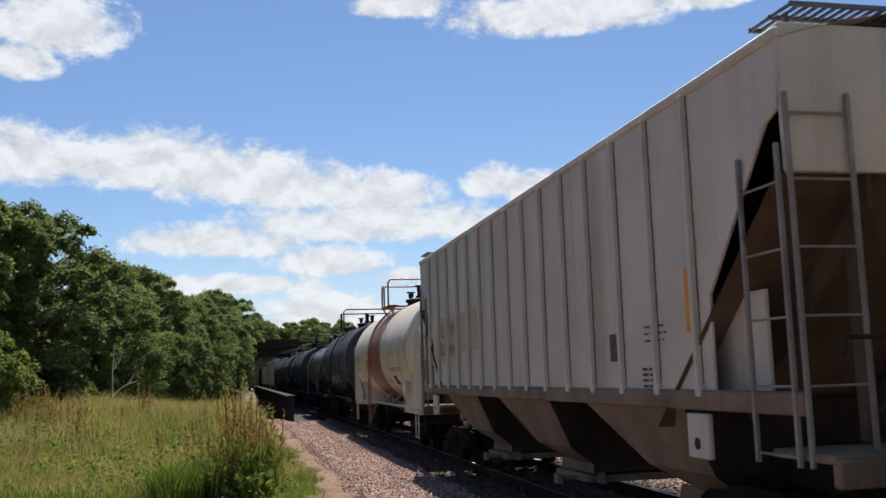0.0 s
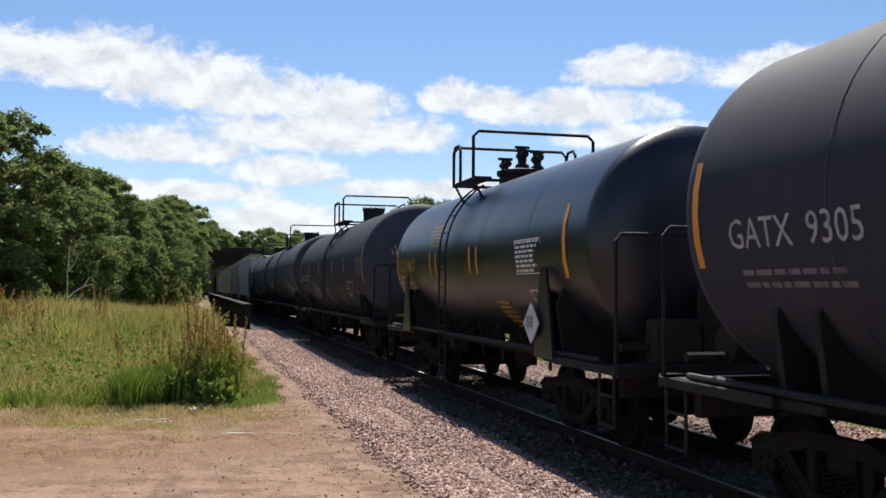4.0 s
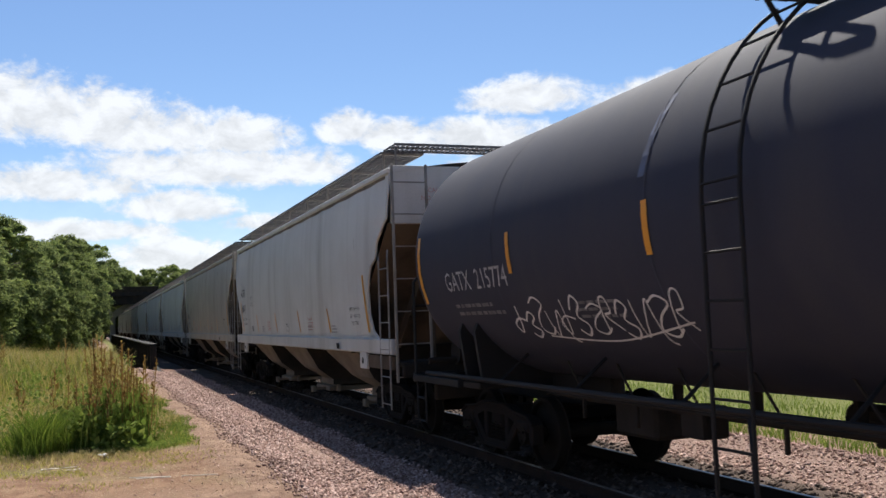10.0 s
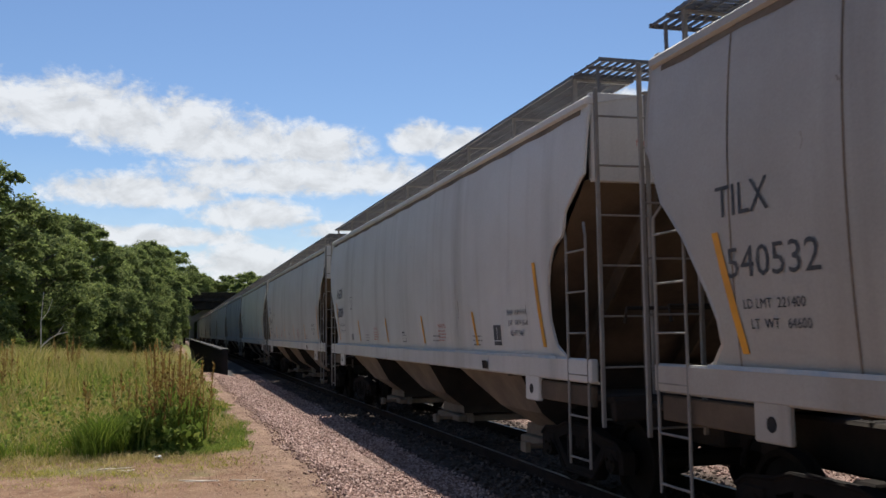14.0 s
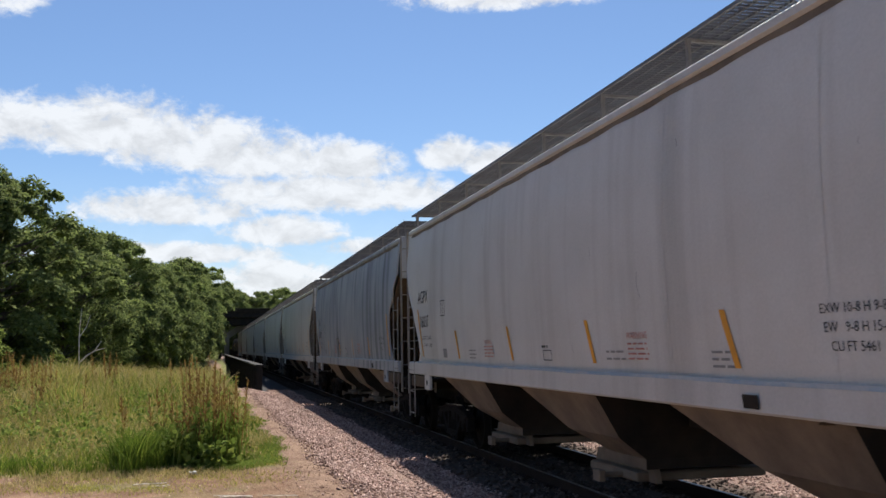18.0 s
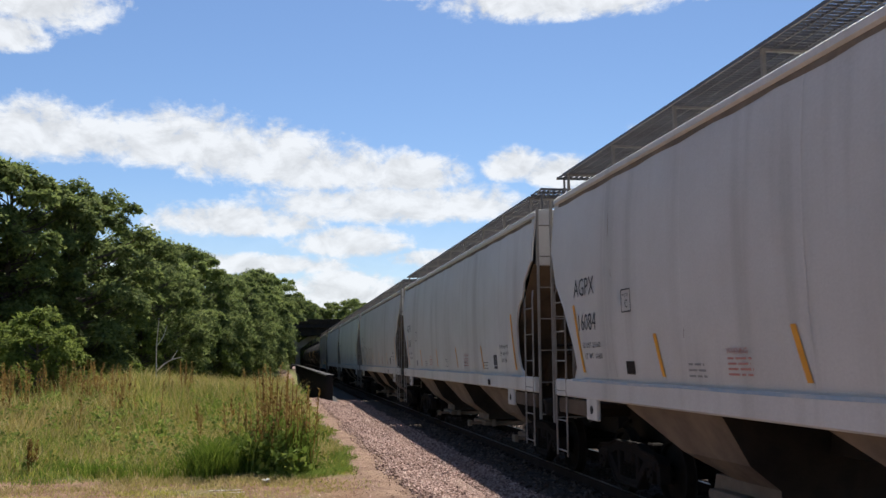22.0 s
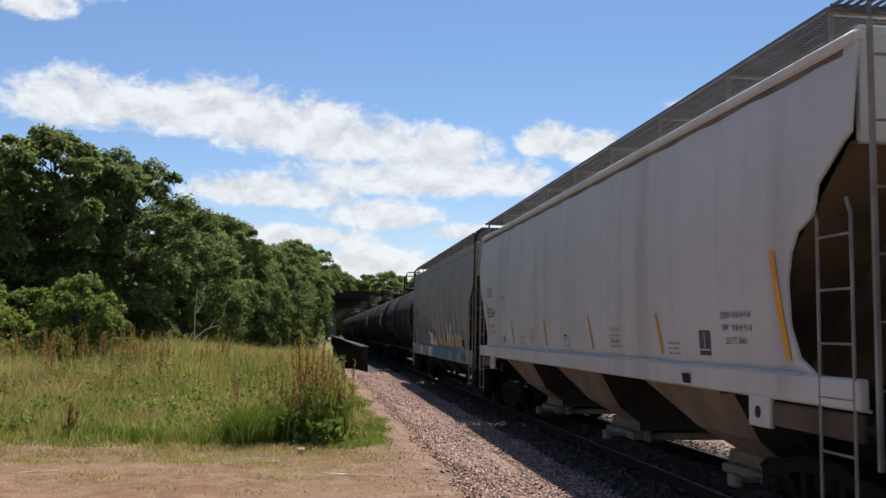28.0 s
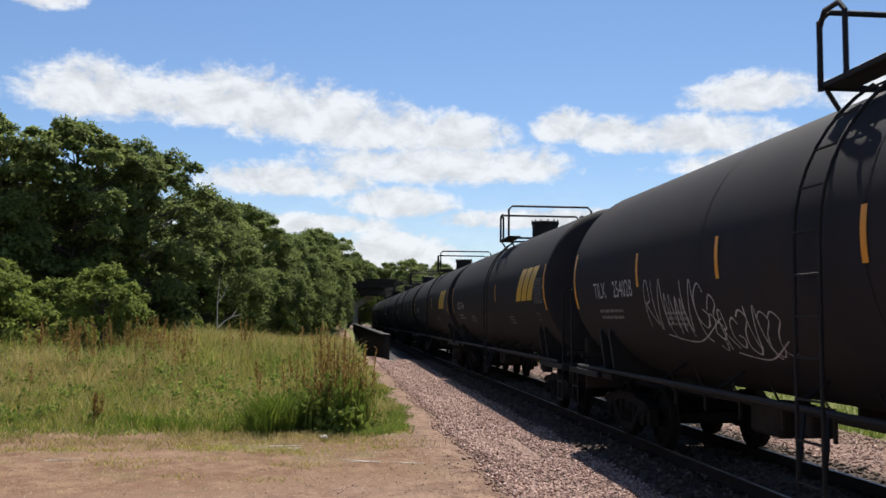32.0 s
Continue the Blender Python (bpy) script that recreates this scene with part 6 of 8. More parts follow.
        if number == "54753":
            for stroke in ([(2.0, 1.66), (2.14, 1.9), (2.26, 2.06), (2.25, 2.2), (2.12, 2.26), (2.0, 2.16), (1.97, 1.98), (1.82, 1.76)],
                           [(1.97, 1.98), (1.94, 2.18), (1.78, 2.27), (1.64, 2.2), (1.62, 2.05), (1.6, 1.82)],
                           [(1.72, 1.82), (1.76, 2.02), (1.62, 2.12), (1.48, 2.1), (1.28, 1.96), (1.26, 1.84), (1.4, 1.78), (1.36, 1.66)],
                           [(2.08, 1.66), (2.0, 1.76), (1.94, 1.67), (2.06, 1.66)]):
                w = ribbon(Shape(), [(p.x, p.y) for p in curve_points(stroke, 7)], 0.034, s, 0.011)
                part("graffiti", w, M["ink"], c, "black looped line", smooth=0)
            patch(c, s, 0.10, 1.77, 0.27, 0.13, M["chalk"], "paint_patch", 0.008)
        if number in ("11569", "548314"):
            scrawl(c, s, -h + 6.5, 1.75, 2.2, 0.4, 65 + int(N), M["chalk"], 0.025, 8)
    # graffitied hopper
    c, s, h = hop("grey covered hopper with large colourful graffiti along its side", 320.5, 336.4, M["hopper_grey"], "deep")
    graffiti_side(c, s, h)
    # trailing black tank cars
    for i, (N, F, mark, number) in enumerate(((338.4, 353.9, "TILX", "254028"), (356.3, 372.0, "AGPX", "7164"), (373.6, 389.6, "AGPX", "7120"),
                                              (391.6, 407.0, "GATX", "6641"), (409.2, 424.6, "GATX", "6640"), (426.8, 442.2, "GATX", "6639"), (444.4, 459.8, "GATX", "6638"))):
        c, s, h = tank("black tank car with dull weathered paint" if i != 1 else "black tank car with a gold slanted emblem and rusty flank", N, F, M["tank_dull"], mid=-0.75 if i == 0 else -0.6, lad=-0.86)
        tank_marks(c, s, h, mark, number, 6.45, 2.30, M["chalk"], 71 + i, (-1.72,) if i in (1, 2) else (-4.45, -1.52, 1.42, 4.22), panel=i < 3)
        if i == 0:
            scrawl(c, s, 4.1, 1.80, 2.5, 0.62, 91, M["chalk"], 0.03, 7)
            scrawl(c, s, 2.05, 1.62, 1.8, 0.45, 92, M["chalk"], 0.03, 7)
        if i in (1, 2):
            em = Shape()
            for y0, y1 in ((-4.68, -5.22), (-5.32, -5.86), (-5.96, -6.5)):
                em.grid([[s(y0 + (y1 - y0) * j / 3 - 0.68 * q / 8, 2.38 + 0.72 * q / 8, 0.008) for j in range(4)] for q in range(9)])
            part("emblem", em, M["gold"], c, "gold slanted blocks", smooth=0)
    return [c for c, _, _ in cars]


def graffiti_side(c, s, h):
    """Spray paint along the side: bright leaf-shaped letters, plain white and teal shapes, then spiky pale letters."""
    level = [0.008]

    def blob(points, mat, surf=s, name="graffiti"):
        level[0] += 0.00016
        faces = tessellate_polygon([[Vector((a, b, 0)) for a, b in points]])
        part(name, Shape().add([surf(a, b, level[0]) for a, b in points], [tuple(f) for f in faces]), mat, c, smooth=0)

    def line(points, mat, width=0.05, surf=s):
        level[0] += 0.00016
        pts = curve_points(points, 5) if len(points) > 2 else [Vector(p) for p in points]
        part("graffiti", ribbon(Shape(), [(p.x, p.y) for p in pts], width, surf, level[0]), mat, c, smooth=0)

    def outlined(points, mat, edge=0.055):
        blob(points, mat)
        level[0] += 0.00016
        for p, q in zip(points, points[1:] + points[:1]):
            part("graffiti", ribbon(Shape(), [p, q], edge, s, level[0]), M["ink"], c, smooth=0)
    # swelling letters in blue, rust and orange
    for mat, shape in (("paint_blue", [(5.85, 1.84), (5.66, 1.88), (5.46, 1.76), (5.3, 1.52), (5.54, 1.46), (5.81, 1.54)]),
                       ("paint_blue", [(5.37, 1.91), (5.16, 2.09), (4.84, 2.1), (4.66, 1.97), (4.73, 1.68), (4.18, 1.45), (5.28, 1.45)]),
                       ("paint_rust", [(4.89, 2.08), (4.64, 2.06), (4.35, 1.86), (4.19, 1.57), (4.38, 1.56), (4.74, 1.66)]),
                       ("paint_rust", [(4.38, 2.08), (3.94, 2.08), (3.54, 2.0), (3.36, 1.73), (3.32, 1.46), (3.51, 1.45), (3.74, 1.65), (3.94, 1.77), (4.13, 1.64)]),
                       ("paint_blue", [(3.92, 1.75), (3.74, 1.63), (3.53, 1.45), (4.14, 1.45)]),
                       ("paint_orange", [(4.35, 1.91), (4.26, 1.93), (4.09, 1.72), (4.16, 1.46)]),
                       ("paint_teal", [(3.37, 2.07), (3.18, 2.07), (3.04, 1.84), (3.0, 1.46), (3.25, 1.45), (3.37, 1.67)]),
                       ("paint_rust", [(3.07, 2.07), (2.98, 1.94), (2.79, 1.72), (2.55, 1.6), (2.43, 1.46), (2.96, 1.45), (2.99, 1.74)]),
                       ("paint_blue", [(2.99, 2.09), (2.42, 2.08), (2.2, 1.94), (2.03, 1.45), (2.4, 1.46), (2.46, 1.58), (2.71, 1.74), (2.88, 1.91)]),
                       ("paint_orange", [(2.14, 1.93), (2.03, 1.91), (1.93, 1.46), (2.04, 1.45)])):
        outlined(shape, M[mat], 0.022)
    for y, z in ((4.72, 1.72), (3.72, 1.7), (2.72, 1.72)):
        line([(y, z - 0.2), (y - 0.06, z + 0.1), (y - 0.2, z + 0.25)], M["white"], 0.03)
    outlined([(3.62 + 0.17 * math.cos(q), 2.17 + 0.17 * math.sin(q)) for q in np.linspace(0, 2 * math.pi, 15)[:-1]], M["paint_yellow"], 0.02)
    scrawl(c, s, 5.4, 2.12, 1.75, 0.34, 81, M["paint_purple"], 0.05, 7)
    scrawl(c, s, 3.35, 2.16, 0.95, 0.34, 82, M["paint_purple"], 0.05, 5)
    # plain teal and white shapes
    outlined([(1.9, 2.03), (1.46, 1.97), (1.23, 1.9), (1.06, 1.97), (0.88, 1.85), (0.66, 1.62), (0.5, 1.45), (1.19, 1.45), (1.42, 1.46), (1.61, 1.50), (1.85, 1.46), (1.84, 1.63), (1.93, 1.83)], M["white"], 0.03)
    outlined([(1.91, 2.3), (1.77, 2.35), (1.56, 2.37), (1.42, 2.28), (1.24, 2.13), (1.25, 1.95), (1.46, 1.97), (1.71, 2.04), (2.03, 2.06), (2.02, 2.16), (1.88, 2.16)], M["paint_teal"], 0.03)
    outlined([(1.92, 1.82), (1.77, 1.85), (1.57, 1.78), (1.63, 1.63), (1.8, 1.66), (1.93, 1.72)], M["paint_teal"], 0.02)
    line([(2.15, 1.95), (2.2, 2.15), (2.12, 2.3)], M["white"], 0.05)
    scrawl(c, s, 0.86, 1.74, 0.6, 0.34, 83, M["ink"], 0.025, 5)
    patch(c, s, 0.36, 1.47, 0.5, 0.3, M["white"], "notice_panel", 0.012)
    bars(c, s, 0.32, 1.70, 0.42, 3, M["red_ink"], 0.07, 0.03, 84)
    line([(-0.16, 1.95), (-0.3, 1.7), (-0.5, 1.62), (-0.55, 1.45)], M["paint_red"], 0.14)
    line([(-0.05, 1.8), (-0.25, 1.5)], M["paint_orange"], 0.16)
    # spiky pale letters with a black drop shadow and yellow feet
    def below(points, level_z):
        """The piece of an outline that lies under a height."""
        out = []
        for (ya, za), (yb, zb) in zip(points, points[1:] + points[:1]):
            if za <= level_z:
                out.append((ya, za))
            if (za - level_z) * (zb - level_z) < 0:
                q = (level_z - za) / (zb - za)
                out.append((ya + (yb - ya) * q, level_z))
        return out
    blade = [(-1.01, 1.55), (-0.86, 1.85), (-0.84, 2.13), (-0.96, 2.40), (-1.08, 2.46), (-1.19, 2.29), (-1.21, 1.99), (-1.14, 1.62)]
    stub = [(-1.0, 1.45), (-1.18, 1.69), (-1.37, 1.82), (-1.59, 1.68), (-1.61, 1.45)]
    tooth = [(-1.92, 1.45), (-1.91, 1.71), (-1.96, 1.94), (-2.23, 2.17), (-2.34, 2.02), (-2.31, 1.75), (-2.48, 1.45)]
    wave = [(-2.44, 1.50), (-2.69, 1.73), (-2.81, 1.65), (-2.91, 1.45)]
    horn = [(-3.01, 1.45), (-2.81, 1.65), (-2.74, 1.86), (-2.90, 1.99), (-2.79, 2.26), (-3.02, 2.58), (-3.16, 2.46), (-3.09, 2.27), (-3.13, 2.10), (-3.27, 1.93), (-3.51, 1.72), (-3.53, 1.46)]
    hook = [(-3.53, 1.45), (-3.47, 1.75), (-3.38, 2.05), (-3.52, 2.18), (-3.74, 2.39), (-4.12, 2.14), (-4.00, 1.91), (-3.81, 1.90), (-3.75, 1.63), (-3.79, 1.45)]
    block = [(-3.80, 1.45), (-3.83, 1.89), (-4.29, 1.90), (-4.29, 1.70), (-4.24, 1.46)]
    spire = [(-4.84, 1.47), (-4.71, 1.65), (-4.53, 1.89), (-4.69, 1.97), (-4.44, 2.26), (-4.72, 2.58), (-4.92, 2.35), (-4.86, 2.15), (-4.92, 1.94), (-5.05, 1.69), (-5.16, 1.49)]
    crown = [(-5.18, 1.46), (-5.06, 1.68), (-4.96, 1.86), (-5.2, 1.85), (-5.47, 1.83), (-5.68, 1.75), (-5.85, 1.70), (-5.94, 1.56), (-5.93, 1.46)]
    for letter_shape in (blade, stub, tooth, wave, horn, hook, block, spire, crown):
        blob([(a - 0.13, max(1.45, b - 0.05)) for a, b in letter_shape], M["ink"])
    for letter_shape in (blade, stub, tooth, wave, horn, hook, block, spire, crown):
        outlined(letter_shape, M["pale_spray"], 0.034)
        foot = below(letter_shape, 1.73 if letter_shape is not crown else 1.78)
        if len(foot) > 2:
            blob(foot, M["paint_yellow"])
        foot = below(letter_shape, 1.53)
        if len(foot) > 2:
            blob(foot, M["chalk_blue"])
    for a, b in (((-3.08, 2.60), (-3.0, 2.5)), ((-3.75, 2.46), (-3.72, 2.34)), ((-4.73, 2.66), (-4.71, 2.5)), ((-1.08, 2.53), (-1.06, 2.42))):
        line([a, b], M["ink"], 0.045)
    for mark in ([(-3.81, 2.12), (-3.72, 2.05), (-3.58, 1.93)], [(-4.76, 2.34), (-4.72, 2.28), (-4.68, 2.18)], [(-3.93, 1.82), (-3.87, 1.6), (-3.85, 1.46)], [(-3.2, 1.75), (-3.3, 1.62), (-3.4, 1.5)],
                 [(-4.95, 1.74), (-5.08, 1.66), (-5.15, 1.54)], [(-5.3, 1.8), (-5.36, 1.66), (-5.46, 1.5)], [(-5.62, 1.72), (-5.66, 1.6), (-5.7, 1.47)], [(-2.1, 1.72), (-2.16, 1.6), (-2.22, 1.47)]):
        line(mark, M["ink"], 0.05)
    line([(-5.0, 1.87), (-5.4, 1.85), (-5.66, 1.78), (-5.86, 1.72)], M["white"], 0.035)
    line([(-4.38, 1.92), (-4.43, 1.71), (-4.49, 1.46)], M["paint_orange"], 0.12)
    line([(-2.06, 1.94), (-2.12, 1.74), (-2.24, 1.48)], M["paint_orange"], 0.07)
    for y, z in ((-1.36, 1.98), (-1.72, 1.86), (-2.62, 1.82)):
        line([(y, z), (y - 0.03, z - 0.12)], M["paint_rust"], 0.12)
    # the sill is painted over as well
    sill = (lambda yy, z, l=0.0: (-(1.64 + l), yy, z))
    level[0] = 0.006
    for mat, a0, a1, b0, b1 in (("paint_rust", 5.50, 5.14, 5.52, 5.13), ("paint_teal", 5.12, 4.8, 5.07, 4.71), ("paint_yellow", 4.8, 4.65, 4.76, 4.43), ("white", 4.38, 3.72, 4.32, 3.69),
                                ("paint_teal", 3.69, 3.57, 3.66, 3.34), ("paint_rust", 3.57, 3.29, 3.38, 3.23), ("paint_blue", 3.29, 3.0, 3.23, 3.01), ("paint_yellow", 3.0, 2.85, 2.97, 2.8),
                                ("paint_rust", 2.84, 2.49, 2.79, 2.38), ("paint_blue", 2.44, 2.0, 2.35, 1.81), ("paint_yellow", 1.98, 1.81, 1.8, 1.49), ("white", 1.72, 0.55, 1.42, 0.55)):
        blob([(a0, 1.41), (a1, 1.41), (b1, 1.09), (b0, 1.09)], M[mat], sill)
    for a, b in ((0.5, -0.9), (-0.9, -2.3), (-2.3, -3.8), (-3.8, -5.4), (-6.12, -6.2)):
        blob([(a, 1.09), (a, 1.405), (b, 1.405), (b, 1.09)], M["paint_teal"], sill)
    blob([(-6.2, 1.40), (-6.96, 1.18), (-6.5, 1.15), (-6.2, 1.09)], M["paint_teal"], sill)
    line([(0.5, 1.42), (-2.5, 1.42), (-5.9, 1.42)], M["paint_blue"], 0.04, sill)
    for pair in (((0.2, 1.38), (0.02, 1.12)), ((-0.4, 1.36), (-0.62, 1.1)), ((-1.18, 1.38), (-1.40, 1.16)), ((-1.8, 1.37), (-2.12, 1.1)), ((-2.68, 1.36), (-3.0, 1.1)), ((-3.26, 1.34), (-3.32, 1.13)), ((-3.72, 1.38), (-3.75, 1.17)), ((-4.83, 1.4), (-5.05, 1.2))):
        line(pair, M["ink"], 0.085, sill)
        line([(pair[0][0] - 0.07, pair[0][1] - 0.02), (pair[1][0] - 0.07, pair[1][1])], M["white"], 0.014, sill)
    for pair in (((-2.10, 1.34), (-2.33, 1.2)), ((-4.86, 1.36), (-4.97, 1.25)), ((-0.2, 1.3), (-0.32, 1.18))):
        line(pair, M["paint_rust"], 0.11, sill)
    for y, wide in ((5.1, 0.5), (0.9, 0.5), (-3.8, 0.74), (-5.66, 0.45)):
        patch(c, sill, y, 1.09, wide, 0.28, M["hopper_blue"], "data_panel", 0.03)
        bars(c, sill, y - 0.08, 1.28, 0.36, 3, M["fine_print"], 0.06, 0.022, 86)
    # stencils
    letter(c, s, "NDYX", 6.66, 2.51, 0.367, M["black"], "reporting_mark", 0.785, 0.020)
    letter(c, s, "LD LMT 224000", 6.62, 1.78, 0.085, M["ink"], "load_limit", 0.9)
    letter(c, s, "841469", 6.68, 2.045, 0.345, M["black"], "car_number", 0.80, 0.020)
    bars(c, s, 6.55, 1.68, 0.9, 1, M["ink"], 0.08, 0.06, 87)
    scrawl(c, s, h - 0.15, 2.45, 0.5, 1.1, 78, M["paint_blue"], 0.035, 5)
    scrawl(c, s, h - 0.45, 2.2, 0.45, 0.6, 79, M["paint_blue"], 0.03, 4)
    stripe(c, s, 6.93, 1.47, 0.96, 0.09, 0.22)
    stripe(c, s, -6.85, 1.45, 0.97, 0.09, 0.26)
    patch(c, s, -6.04, 1.48, 0.42, 0.29, M["grime"], "placard_holder", 0.02)
    frame_box(c, lambda yy, z, l=0.0: s(yy, z, l + 0.024), -6.04, 1.48, 0.42, 0.29, M["white"], 0.02)
    bars(c, s, -5.95, 2.01, 0.42, 4, M["ink"], 0.062, 0.032, 88)


def motions():
    """The whole train rolls towards the camera's right; the wheels turn with it."""
    for car in TRAIN:
        s = car.location.y
        walk(car, [(t, pose(XC, s - SPEED * t, 0)) for t in (0, 8, 16, 24, 32)])
    turn = SPEED / AXLE
    for k, sets in SPIN.items():
        walk(sets[0], [(i / FPS, pose(0, k * 0.89, AXLE, math.degrees(turn * i / FPS))) for i in range(32 * FPS + 1)])
        data = sets[0].animation_data
        for w in sets[1:]:
            w.rotation_mode = "QUATERNION"
            w.animation_data_create()
            w.animation_data.action = data.action
            w.animation_data.action_slot = data.action_slot
    for sheet, swing in zip(CLOUDS, (0.95, 2.4)):
        walk(sheet, [(t, pose(0, 0, 0, 0, 0, swing * (t - 16) / 16)) for t in (0, 8, 16, 24, 32)])


# ---- distance: overpass, bridge, clouds ----
def build_backdrop():
    bridge = thing("girder_bridge", "black plate-girder railway bridge over a creek", "bridge", kind="structure")
    for x in (XC - 3.4, XC + 3.4):
        g = part("girder", Shape().box(x - 0.03, 46.5, -1.1, x + 0.03, 150, 1.15).box(x - 0.2, 46.5, 1.12, x + 0.2, 150, 1.20, 0.02).box(x - 0.2, 46.5, -1.15, x + 0.2, 150, -1.05, 0.02), M["girder"], bridge, "black plate girder")
        st = Shape().box(x - 0.14, -0.04, -1.05, x + 0.14, 0.04, 1.12, 0.01).mesh("stiffener", M["girder"], 0)
        for j in range(45):
            part("stiffener", st, None, g, at=pose(0, 46.56 + j * 2.3, 0))
    part("deck", Shape().box(XC - 3.34, 46.4, -0.75, XC + 3.34, 150, -0.36), M["girder"], bridge)
    for y in (45.4, 151):
        part("abutment", Shape().box(XC - 3.6, y - 1, -3.6, XC + 3.6, y + 1, -0.78, 0.05), M["concrete"], bridge, "concrete abutment")
    over = thing("road_overpass", "concrete road overpass crossing above the railway", "overpass", kind="structure")
    # concrete deck and parapets coloured near black: their shaded side is painted in
    part("deck", Shape().box(-45, 166, 7.4, 60, 176, 8.1, 0.05), M["girder"], over)
    for j in range(5):
        y = 166.8 + j * 2.1
        part("girder", Shape().box(-45, y - 0.25, 6.1, 60, y + 0.25, 7.4, 0.03), M["girder"], over, "dark steel girder")
    for y in (166.1, 175.9):
        part("parapet", Shape().box(-45, y - 0.15, 8.1, 60, y + 0.15, 9.0, 0.03), M["grime"], over)
    for x, a, b in ((2.9, -2.1, 3.4), (14.6, -3.0, 3.0)):
        v = Shape().box(x - 0.42, 169.6, -3, x + 0.42, 172.4, 4.2, 0.08)
        v.plate([(x - 0.42, 3.9), (x + 0.42, 3.9), (x + b, 5.95), (x + b, 6.15), (x + b - 1.5, 6.15), (x, 4.9), (x + a + 1.2, 6.15), (x + a, 6.15), (x + a, 5.95)], 169.7, 172.3, "y")
        part("pier", v, M["concrete"], over, "pale forked concrete pier")


def cloud_material(name, bodies, veil):
    """Fair-weather clouds: soft bodies laid out by bearing and height, broken up by noise."""
    m = bpy.data.materials.new(name)
    m.use_nodes = True
    n, k = m.node_tree.nodes, m.node_tree.links
    n.remove(n["Principled BSDF"])
    tc = n.new("ShaderNodeTexCoord")
    sep = n.new("ShaderNodeSeparateXYZ")
    nv = n.new("ShaderNodeVectorMath")
    nv.operation = "NORMALIZE"
    k.new(tc.outputs["Object"], nv.inputs[0])
    k.new(nv.outputs[0], sep.inputs[0])

    def op(kind, a, b=None, clamp=False):
        t = n.new("ShaderNodeMath")
        t.operation, t.use_clamp = kind, clamp
        for i, q in enumerate((a, b)):
            if q is None:
                continue
            if isinstance(q, (int, float)):
                t.inputs[i].default_value = q
            else:
                k.new(q, t.inputs[i])
        return t.outputs[0]
    az = op("MULTIPLY", op("ARCTAN2", sep.outputs["X"], sep.outputs["Y"]), 57.2958)
    el = op("MULTIPLY", op("ARCSINE", sep.outputs["Z"]), 57.2958)
    comb = n.new("ShaderNodeCombineXYZ")
    k.new(az, comb.inputs["X"])
    k.new(op("MULTIPLY", el, 1.5), comb.inputs["Y"])

    above = n.new("ShaderNodeVectorMath")
    above.operation = "ADD"
    k.new(comb.outputs[0], above.inputs[0])
    above.inputs[1].default_value = (0.0, 1.3, 0.0)

    def tex(scale, detail, rough, warp=0.0, where=None):
        t = n.new("ShaderNodeTexNoise")
        t.inputs["Scale"].default_value, t.inputs["Detail"].default_value, t.inputs["Roughness"].default_value = scale, detail, rough
        t.inputs["Distortion"].default_value = warp
        k.new((where or comb).outputs[0], t.inputs["Vector"])
        return t.outputs["Fac"]
    body = None
    for a, e, ra, re in bodies:
        q = op("ADD", op("POWER", op("ABSOLUTE", op("DIVIDE", op("SUBTRACT", az, a), ra * 1.2)), 2.0), op("POWER", op("MAXIMUM", op("DIVIDE", op("SUBTRACT", el, e), re * 1.5), op("DIVIDE", op("SUBTRACT", e, el), re * 0.95)), 2.0))
        d = op("SUBTRACT", 1.0, q)
        body = d if body is None else op("MAXIMUM", body, d)
    far = op("SUBTRACT", tex(0.055, 4, 0.6), op("ADD", 0.62, op("MULTIPLY", 0.0, az)))
    fr = n.new("ShaderNodeMapRange")
    fr.interpolation_type = "SMOOTHSTEP"
    fr.inputs["From Min"].default_value, fr.inputs["From Max"].default_value = 44.0, 75.0
    fr.inputs["To Min"].default_value, fr.inputs["To Max"].default_value = 1.0, 0.0
    k.new(op("ABSOLUTE", az), fr.inputs["Value"])
    front = fr.outputs["Result"]
    rest = op("MULTIPLY", op("MULTIPLY", far, 6.0), op("SUBTRACT", 1.0, front))
    body = op("ADD", op("MULTIPLY", op("MAXIMUM", body, -1.7), front), op("MULTIPLY", rest, 1.0))
    lump, fine = tex(0.42, 9, 0.60, 0.5), tex(1.6, 8, 0.62)
    dens = op("ADD", op("ADD", body, 0.16), op("ADD", op("MULTIPLY", op("SUBTRACT", lump, 0.5), 2.7), op("MULTIPLY", op("SUBTRACT", fine, 0.5), 1.5)))
    alpha = n.new("ShaderNodeMapRange")
    alpha.interpolation_type = "SMOOTHSTEP"
    alpha.inputs["From Min"].default_value, alpha.inputs["From Max"].default_value = -0.45, 0.80
    alpha.inputs["To Max"].default_value = 0.95
    k.new(dens, alpha.inputs["Value"])
    shade = n.new("ShaderNodeMapRange")
    shade.inputs["From Min"].default_value, shade.inputs["From Max"].default_value = -0.16, 0.12
    shade.inputs["To Min"].default_value, shade.inputs["To Max"].default_value = 0.84, 1.06
    k.new(op("SUBTRACT", lump, tex(0.42, 9, 0.60, 0.5, above)), shade.inputs["Value"])
    em = n.new("ShaderNodeEmission")
    em.inputs["Color"].default_value = (0.93, 0.96, 1.0, 1)
    k.new(op("MULTIPLY", shade.outputs["Result"], CLOUD_GLOW), em.inputs["Strength"])
    tr = n.new("ShaderNodeBsdfTransparent")
    ms = n.new("ShaderNodeMixShader")
    thin = n.new("ShaderNodeMapRange")
    thin.interpolation_type = "SMOOTHSTEP"
